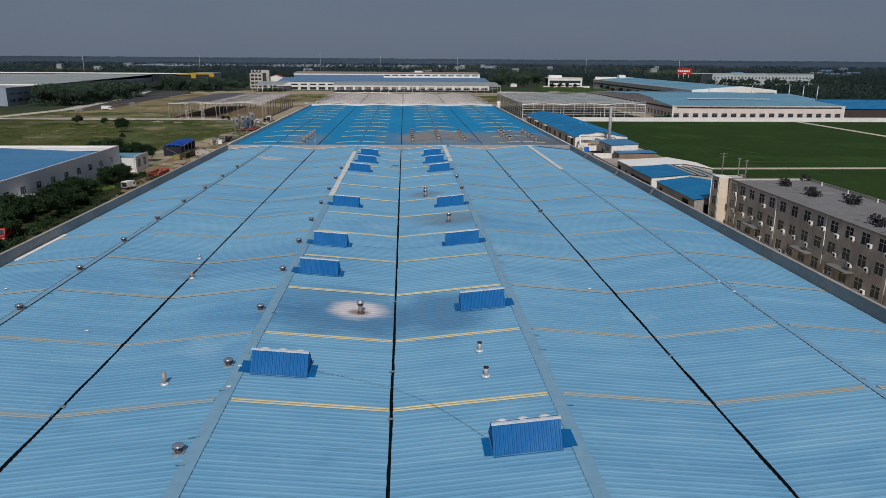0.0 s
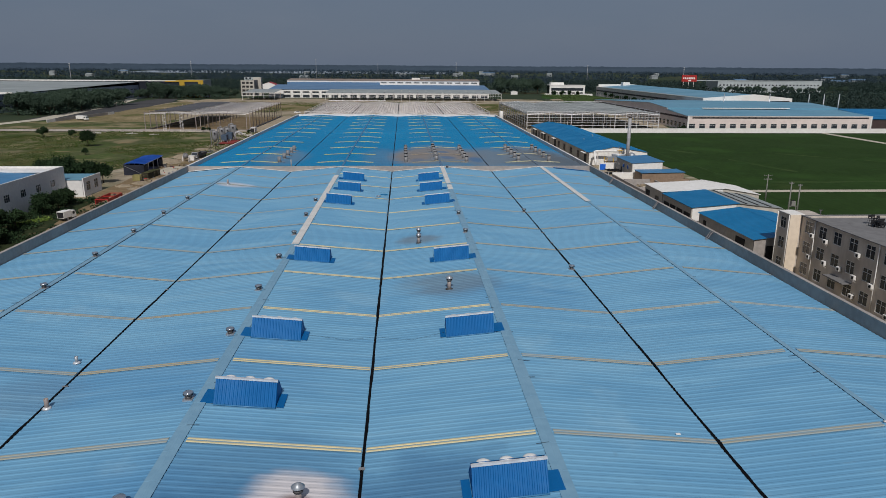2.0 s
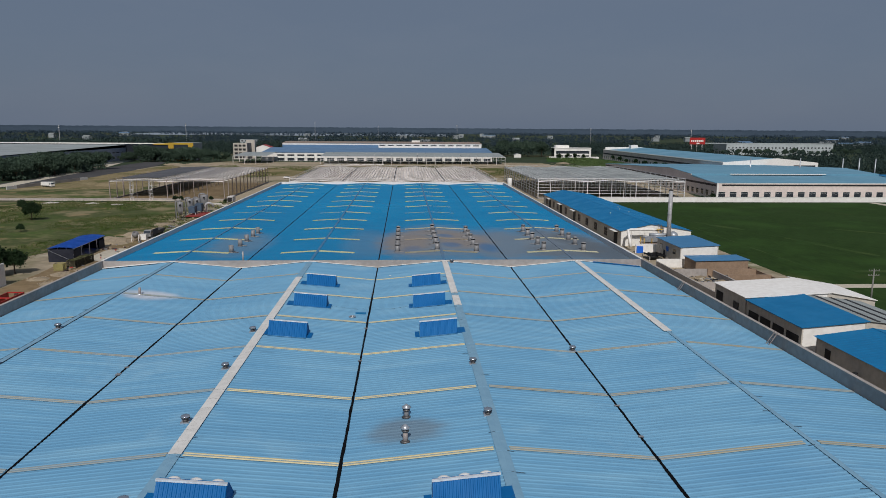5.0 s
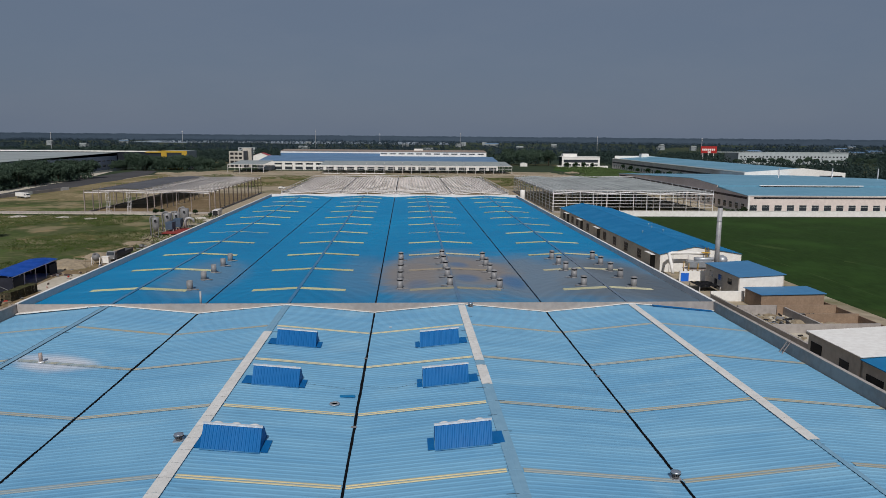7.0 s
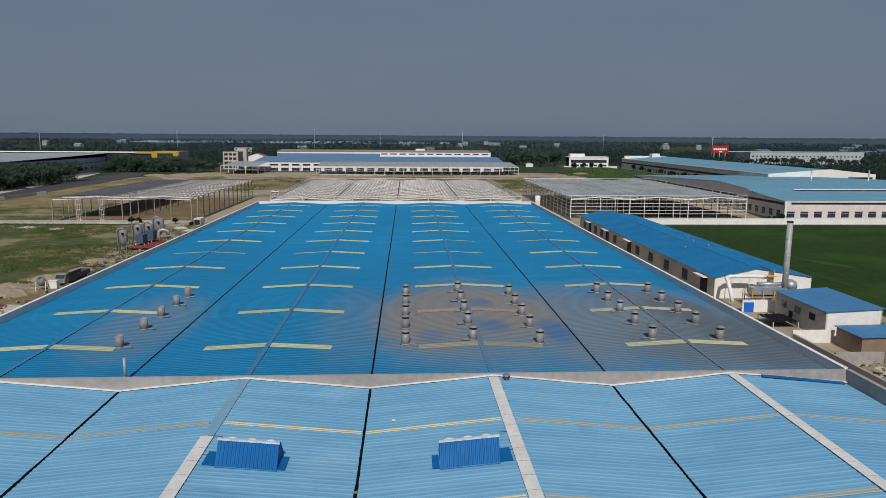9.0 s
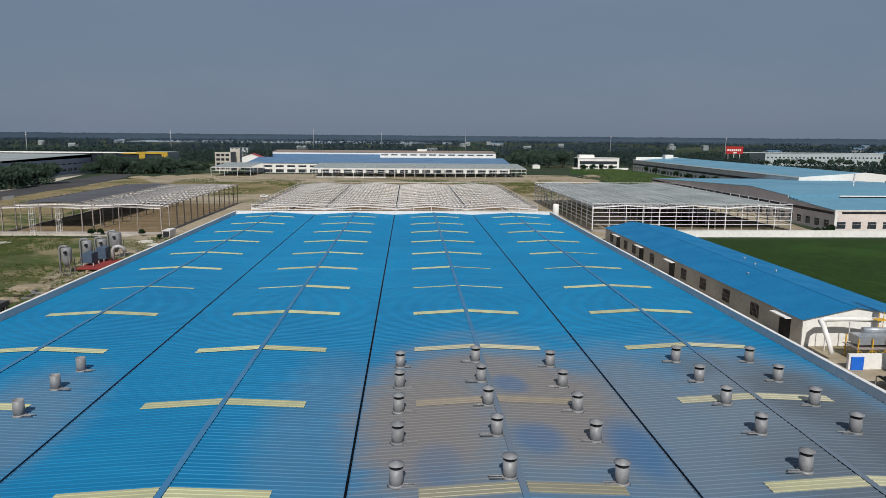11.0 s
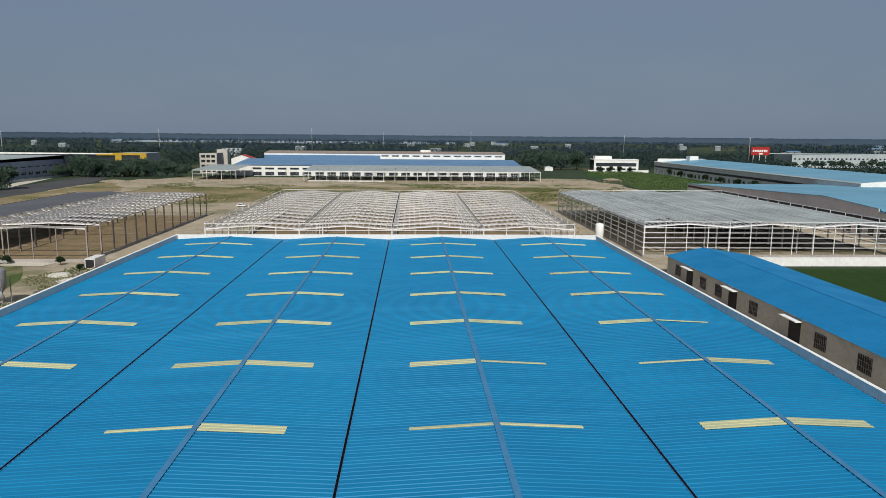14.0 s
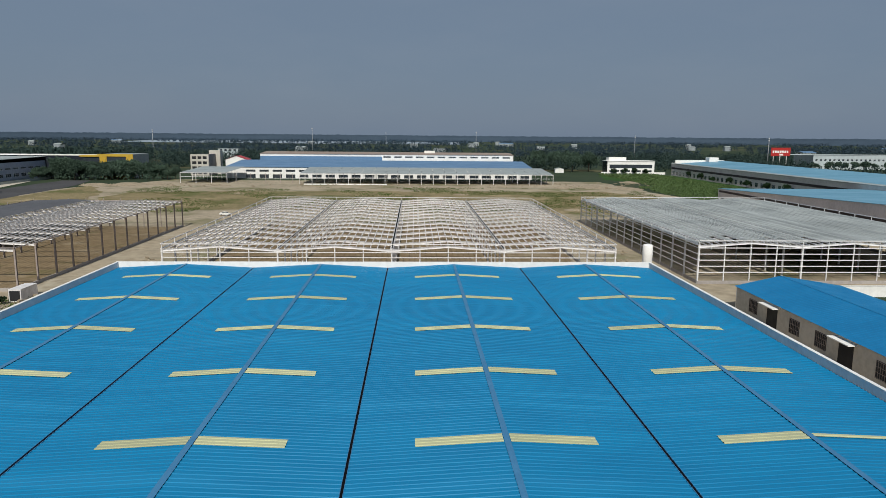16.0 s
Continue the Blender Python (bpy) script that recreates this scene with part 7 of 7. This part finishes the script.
plant_trees([(-229 - rnd.uniform(0, 34), 505 + rnd.uniform(0, 125), rnd.uniform(10, 14)) for _ in range(64)], "dark green tree of the roadside grove", "grove by the grey factory", M_LEAF_HAZED)
plant_trees([(-262 + rnd.uniform(0, 8), 742 + 2.6 * k + rnd.uniform(0, 3), rnd.uniform(5, 9)) for k in range(8)], "dark green roadside tree", "trees along the grey factory", M_LEAF_HAZED)
plant_trees([(-247 + 2.3 * k + rnd.uniform(-2, 2), 748 + 0.4 * k + rnd.uniform(-5, 8), rnd.uniform(6, 14) * (1.15 if k < 6 else (1.0 if k < 26 else 0.75))) for k in range(34)], "dark green tree behind the site", "trees behind the site", M_LEAF_HAZED)
plant_trees([(-228 + 2.3 * k + rnd.uniform(-1, 1), 760 + rnd.uniform(-3, 3), rnd.uniform(9.5, 13.6)) for k in range(16)], "dark green tree before the yellow building", "trees before the yellow building", M_LEAF_HAZED)
plant_trees([(234 - rnd.uniform(5, 9), 580 + 26 * k, rnd.uniform(4, 6)) for k in range(10)], "small roadside tree before the long factory", "trees before the long factory")
plant_trees([(181 + 9.5 * k, 864 + rnd.uniform(-1, 1), rnd.uniform(5, 8)) for k in range(4)], "small tree before the white building", "trees before the white building")
plant_trees([(120 + 6.5 * k + rnd.uniform(-2, 2), 905 + rnd.uniform(0, 60), rnd.uniform(14, 20)) for k in range(9)], "tall dark tree behind the far hall", "tall trees behind the far hall", M_LEAF_HAZED)
plant_trees([(428 + 8.2 * k + rnd.uniform(-3, 3), 984 + rnd.uniform(-6, 6), rnd.uniform(5.5, 10)) for k in range(24)], "dark green tree before the distant white factory", "trees before the distant factory", M_LEAF_HAZED)
plant_trees([(-75.5, 112, 4.2), (-74.2, 120, 4.4), (-76.0, 131, 5.0), (-75.2, 146, 5.2), (-76.2, 153, 5.0), (-75.8, 160, 4.6), (-82.0, 145, 5.6)], "leafy dark tree on the grass strip of the yard", "trees on the yard strip")
plant_trees([(152, 398, 3.2), (149, 396, 2.6), (146, 397, 2.4)], "low green shrub beside the white factory", "shrubs by the white factory")


def blocked(x, y):
    return (380 < x < 610 and 800 < y < 1050) or (-145 < x < 110 and 700 < y < 960) or (-560 < x < -240 and 500 < y < 880) or (425 < x < 610 and 985 < y < 1050) or (170 < x < 310 and y < 900) or (150 < x < 240 and y < 895) or (-240 < x < -140 and y < 930)


def woods(name, n, x0, x1, y0, y1, h, seed, material, label, thresh=-0.1, leaf=0.115, per=15):
    rng = np.random.default_rng(seed)
    pts = scatter(n, x0, x1, y0, y1, seed, lambda x, y, z: (not blocked(x, y)) and noise.noise((x * 0.004, y * 0.004, seed)) > thresh)
    hs = h * rng.uniform(0.6, 1.15, len(pts))
    cs = np.concatenate([pts + np.stack([rng.normal(0, 1.4, len(pts)), rng.normal(0, 1.4, len(pts)), hs * q], 1) for q in (0.3, 0.5, 0.72, 0.9)])
    me = leaf_mesh(name, cs, h * leaf, per, (h * 0.16, h * 0.16, h * 0.1), material, seed)
    tagged(new(name, me), label, "woodland", kind="stuff")


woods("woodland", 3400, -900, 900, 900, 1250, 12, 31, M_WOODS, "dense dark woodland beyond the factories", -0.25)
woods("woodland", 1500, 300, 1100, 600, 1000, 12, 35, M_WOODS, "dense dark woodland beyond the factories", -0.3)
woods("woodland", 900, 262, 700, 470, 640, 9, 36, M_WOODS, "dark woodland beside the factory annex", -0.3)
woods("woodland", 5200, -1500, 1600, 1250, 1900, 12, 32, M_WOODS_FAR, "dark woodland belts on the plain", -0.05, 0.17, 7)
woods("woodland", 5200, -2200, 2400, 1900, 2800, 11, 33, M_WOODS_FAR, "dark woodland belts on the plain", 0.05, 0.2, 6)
woods("woodland", 4600, -2700, 2900, 2850, 4000, 12, 38, M_WOODS_HAZED, "hazy woodland belts far out on the plain", 0.0, 0.3, 4)
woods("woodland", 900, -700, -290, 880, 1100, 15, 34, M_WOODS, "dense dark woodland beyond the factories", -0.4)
ug = scatter(420, -264, -227, 503, 634, 71)
tagged(new("undergrowth", leaf_mesh("undergrowth", ug + np.array([0, 0, 2.4]), 0.9, 26, (1.5, 1.5, 1.3), M_LEAF_HAZED, 72)), "dense dark undergrowth below the roadside grove", "undergrowth", kind="stuff")
ug = scatter(64, -250, -176, 744, 766, 73)
tagged(new("undergrowth", leaf_mesh("undergrowth", ug + np.array([0, 0, 2.6]), 1.0, 26, (1.6, 1.6, 1.5), M_LEAF_HAZED, 74)), "dense dark undergrowth below the trees behind the site", "undergrowth", kind="stuff")
sc = scatter(6000, 150, 216, 560, 860, 41, lambda x, y, z: x > 165 or y < 700)
tagged(new("scrub", leaf_mesh("scrub", sc + np.array([0, 0, 0.8]), 0.7, 7, (1.0, 1.0, 0.4), mat("bright_scrub_leaves", lin(74, 94, 45), lin(56, 76, 37), 0.8, 0, 0.3, 0.05, 0.0), 41)), "overgrown bright green scrub", "scrub", kind="stuff")
M_GRASS = mat("weed_leaves", lin(80, 95, 48), lin(64, 80, 40), 0.9, 0, 0.4, 0.04, 0.0, None, 0.9, spec=0.1, patches=((lin(108, 102, 70), 0.06, 0.48, 0.62, 0.8),))
wd = scatter(16000, -235, -66, 215, 390, 42, lambda x, y, z: noise.noise((x * 0.03, y * 0.03, 4)) > -0.12 and (x < -92 or y > 300))
tagged(new("weeds", leaf_mesh("weeds", wd + np.array([0, 0, 0.2]), 0.27, 13, (0.8, 0.8, 0.12), M_GRASS, 43)), "rough green and tan weeds", "weeds", kind="stuff")
wd = scatter(9000, -160, 140, 545, 690, 44, lambda x, y, z: noise.noise((x * 0.03, y * 0.03, 9)) > 0.05)
tagged(new("weeds", leaf_mesh("weeds", wd + np.array([0, 0, 0.2]), 0.45, 7, (0.9, 0.9, 0.14), M_GRASS, 45)), "rough green and tan weeds", "weeds", kind="stuff")


# ---- rubble and earth heaps ----
def heap(name, spots, size, per, material, label, seed):
    rng = random.Random(seed)
    bm = B()
    for x, y, r, h in spots:
        for k in range(per):
            a, d = rng.uniform(0, 6.28), r * math.sqrt(rng.random())
            s = size * rng.uniform(0.4, 1.3)
            z = h * (1 - d / r) * rng.uniform(0.6, 1.0)
            m = Matrix.Translation((x + d * math.cos(a), y + d * math.sin(a), z)) @ Euler((rng.uniform(0, 3), rng.uniform(0, 3), rng.uniform(0, 3))).to_matrix().to_4x4() @ Matrix.Diagonal((s, s * 0.7, s * 0.5, 1))
            bmesh.ops.create_icosphere(bm, subdivisions=1, radius=0.6, matrix=m)
        n = 14
        ring = [bm.verts.new((x + r * math.cos(6.283 * i / n) * rng.uniform(0.8, 1.1), y + r * math.sin(6.283 * i / n) * rng.uniform(0.8, 1.1), 0)) for i in range(n)]
        mid = [bm.verts.new((x + 0.5 * r * math.cos(6.283 * i / n), y + 0.5 * r * math.sin(6.283 * i / n), h * rng.uniform(0.5, 0.8))) for i in range(n)]
        tip = bm.verts.new((x, y, h))
        for i in range(n):
            j = (i + 1) % n
            bm.faces.new((ring[i], ring[j], mid[j], mid[i]))
            bm.faces.new((mid[i], mid[j], tip))
    ob = new(name, mesh_of(name, bm, material))
    return tagged(ob, label, "rubble", kind="stuff")


heap("rubble", [(-80, 275, 5, 1.2), (-84, 281, 5, 1.0), (-80, 290, 4, 1.3), (-77, 300, 3, 1.0), (-79, 312, 4, 1.0)], 0.6, 40, M_RUBBLE, "heaps of broken rubble and earth", 1)
heap("rubble", [(-71, 236, 3, 0.6), (-74, 231, 3, 0.7), (-68, 230, 2.5, 0.5), (-77, 226, 2.5, 0.6), (-66, 222, 2, 0.5), (-72, 222, 3, 0.4)], 0.5, 36, M_RUBBLE, "heaps of broken rubble and earth", 2)
heap("rubble", [(66.5, 226.5, 2.5, 1.2), (68.5, 222, 2, 0.8), (75, 219, 3, 0.8), (79, 217, 2.5, 0.8)], 0.5, 40, M_RUBBLE, "heaps of broken rubble in the yard", 3)
heap("rubble", [(-150, 382, 4, 0.6), (-132, 380, 3, 0.5), (-120, 376, 2.5, 0.4), (-78, 378, 3, 0.7), (-73, 372, 2.5, 0.6)], 0.5, 40, mat("pale_broken_render", lin(196, 190, 180), lin(150, 142, 130), 0.95, 0, 1.5, 0.4, 0.4), "scattered pale rubble in the field", 4)
heap("rubble", [(-180, 705, 14, 1.6), (-165, 712, 10, 1.2), (-200, 700, 10, 1.4), (120, 700, 12, 1.2), (140, 690, 10, 1.2)], 1.0, 60, M_RUBBLE, "heaps of excavated sandy earth", 5)
heap("rubble", [(-60, 410, 2, 0.4), (-64, 430, 2.5, 0.5), (-62, 455, 2, 0.4), (-66, 480, 3, 0.5), (-60, 505, 2.5, 0.5), (53, 401, 2, 0.5), (58, 420, 2.5, 0.6), (56, 445, 2, 0.4), (60, 470, 2, 0.5)], 0.5, 34, M_RUBBLE, "low heaps of stones and earth beside the frames", 6)
heap("rubble", [(-120, 700, 6, 0.8), (-60, 698, 5, 0.6), (0, 704, 5, 0.6), (60, 700, 6, 0.8), (100, 695, 8, 1.0), (160, 752, 8, 1.2), (172, 742, 6, 1.0), (-95, 640, 5, 0.6), (30, 640, 5, 0.6), (-20, 560, 4, 0.5), (75, 560, 5, 0.6)], 0.9, 40, M_RUBBLE, "low heaps of dug earth across the site", 7)
solid("steel_rack", boxes((0, 0.15, 0, 9, 0, 1.3), (3.0, 3.15, 0, 9, 0, 1.3), (0.15, 3.0, 0, 0.15, 1.1, 1.3), (0.15, 3.0, 4.4, 4.6, 1.1, 1.3), (0.15, 3.0, 8.85, 9, 1.1, 1.3)), M_RED, "red steel rack standing in the yard", "rack", (-73.7, 199.5, 0.1))


def debris(spots, n, material, label, seed):
    """Planks, offcuts and broken blocks lying about."""
    rng = random.Random(seed)
    bm = B()
    for k in range(n):
        x0, x1, y0, y1 = spots[k % len(spots)]
        ln, wd, ht = rng.uniform(0.3, 2.2), rng.uniform(0.15, 0.6), rng.uniform(0.08, 0.5)
        m = Matrix.Translation((rng.uniform(x0, x1), rng.uniform(y0, y1), 0.12 + ht / 2)) @ Euler((rng.uniform(-0.15, 0.15), rng.uniform(-0.15, 0.15), rng.uniform(0, 3.14))).to_matrix().to_4x4() @ Matrix.Diagonal((ln, wd, ht, 1))
        bmesh.ops.create_cube(bm, size=1.0, matrix=m)
    tagged(new("debris", mesh_of("debris", bm, material)), label, "debris", kind="stuff")


LEFT_YARD = ((-74, -60, 200, 228), (-76, -58, 232, 262), (-80, -60, 262, 300), (-78, -58, 300, 332), (-74, -58, 352, 392), (-66, -56, 330, 352))
debris(LEFT_YARD, 230, M_RUBBLE, "pale broken blocks and planks lying in the yard", 91)
debris(LEFT_YARD, 170, M_STACK, "grey scrap metal lying in the yard", 92)
debris(LEFT_YARD[:2], 14, M_RED, "red-painted steel offcuts lying in the yard", 93)
debris(LEFT_YARD, 150, M_BROWN, "dark brown timber lying in the yard", 94)
PENS = ((66, 74, 214, 224.5), (75.2, 84, 213.4, 218), (66, 84, 204, 212), (75.2, 84, 219.6, 224.6))
debris(PENS, 110, M_RUBBLE, "pale broken blocks lying in the yard pens", 95)
debris(PENS, 90, M_STACK, "grey scrap lying in the yard pens", 96)
debris(PENS, 60, M_DARK, "dark scrap and old tyres lying in the yard pens", 97)
debris(((-68, -52, 400, 500), (50, 64, 398, 500), (-52, -49.6, 396, 500)), 160, M_RUBBLE, "pale stones and offcuts between the steel frames", 98)
debris(((-100, 100, 690, 715), (100, 165, 690, 745), (-180, -120, 690, 715)), 260, M_RUBBLE, "pale stones and offcuts before the far canopy", 99)


# ---- far plain ----
def plain_house(x, y, w, d, h, m_roof, label):
    ob = thing("plain_house", label, "house", (x, y, 0), "houses on the plain")
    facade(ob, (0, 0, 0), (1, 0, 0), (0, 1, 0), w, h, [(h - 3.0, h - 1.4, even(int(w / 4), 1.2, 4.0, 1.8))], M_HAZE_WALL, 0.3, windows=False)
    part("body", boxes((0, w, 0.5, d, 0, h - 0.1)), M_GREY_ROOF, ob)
    bm = B()
    slab(bm, (-0.4, -0.4, h + 0.1), (w + 0.4, -0.4, h + 0.1), (w + 0.4, d / 2, h + 2.2), (-0.4, d / 2, h + 2.2), 0.15)
    slab(bm, (-0.4, d / 2, h + 2.2), (w + 0.4, d / 2, h + 2.2), (w + 0.4, d + 0.4, h + 0.1), (-0.4, d + 0.4, h + 0.1), 0.15)
    part("roof", bm, m_roof, ob)
    return ob


rnd = random.Random(77)
protos = [plain_house(-820, 1400, 20, 12, 9, M_HAZE_WALL, "distant pale house among the woods"), plain_house(960, 1500, 34, 16, 9.5, M_BLUE_FAR, "distant pale workshop with a blue roof among the woods"), plain_house(250, 1650, 15, 12, 11, M_GREY_ROOF, "distant pale house among the woods")]
for k in range(22):
    y = rnd.uniform(1300, 2900)
    x = y * rnd.uniform(-0.52, 0.66)
    if not blocked(x, y):
        copy_thing(protos[k % 3], pose(x, y, 0, 0, 0, rnd.uniform(-25, 25)))



def mast(x, y, h, r=0.5):
    ob = thing("mast", "tall slim pale mast on the plain", "mast", (x, y, 0), "masts on the plain")
    bm = B()
    lathe(bm, [(r, 0), (r * 0.6, h)], 8)
    part("shaft", bm, M_FENCE, ob)
    bm = B()
    for z in (h * 0.9, h * 0.96):
        lathe(bm, [(r * 1.6, z), (r * 1.6, z + 0.5)], 8)
    part("platform", bm, M_STEEL, ob)


for x, y, h in ((-311, 1105, 38), (-162, 1390, 44), (101, 1364, 40), (318, 1240, 36), (395, 1010, 34), (-420, 960, 34), (-60, 1800, 40)):
    mast(x, y, h)
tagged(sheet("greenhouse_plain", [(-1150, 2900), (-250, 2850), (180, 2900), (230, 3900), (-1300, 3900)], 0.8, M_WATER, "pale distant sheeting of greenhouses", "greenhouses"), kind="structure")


def far_ridge(name, y_dist, z_top, material, label, seed, x0=-4600, x1=4600, n=1500):
    rnd = random.Random(seed)
    bm = B()
    rows = []
    for i in range(n + 1):
        x = x0 + (x1 - x0) * i / n
        h = z_top * (0.95 + 0.05 * noise.noise((x * 0.003, seed, 0)) + 0.07 * noise.noise((x * 0.03, seed, 3)) + rnd.uniform(-0.05, 0.05))
        y = math.sqrt(max(y_dist ** 2 - x ** 2, 1e4)) + 40 * noise.noise((x * 0.002, seed, 7))
        rows.append([bm.verts.new((x, y, -1)), bm.verts.new((x, y + 8, h)), bm.verts.new((x, y + 90, h * 0.92))])
    for a, b in zip(rows, rows[1:]):
        for k in range(2):
            bm.faces.new((a[k], b[k], b[k + 1], a[k + 1]))
    me = bpy.data.meshes.new(name)
    bm.to_mesh(me)
    bm.free()
    me.materials.append(material)
    return tagged(new(name, me), label, "woodland", kind="stuff")


# horizon belts carry haze in their pale blue colour
far_ridge("hazed_far_woodland", 4650, 36, M_FAR, "hazy belt of woodland on the horizon", 11)
far_ridge("hazed_far_woodland", 4150, 24, M_FAR, "hazy belt of woodland on the horizon", 12)
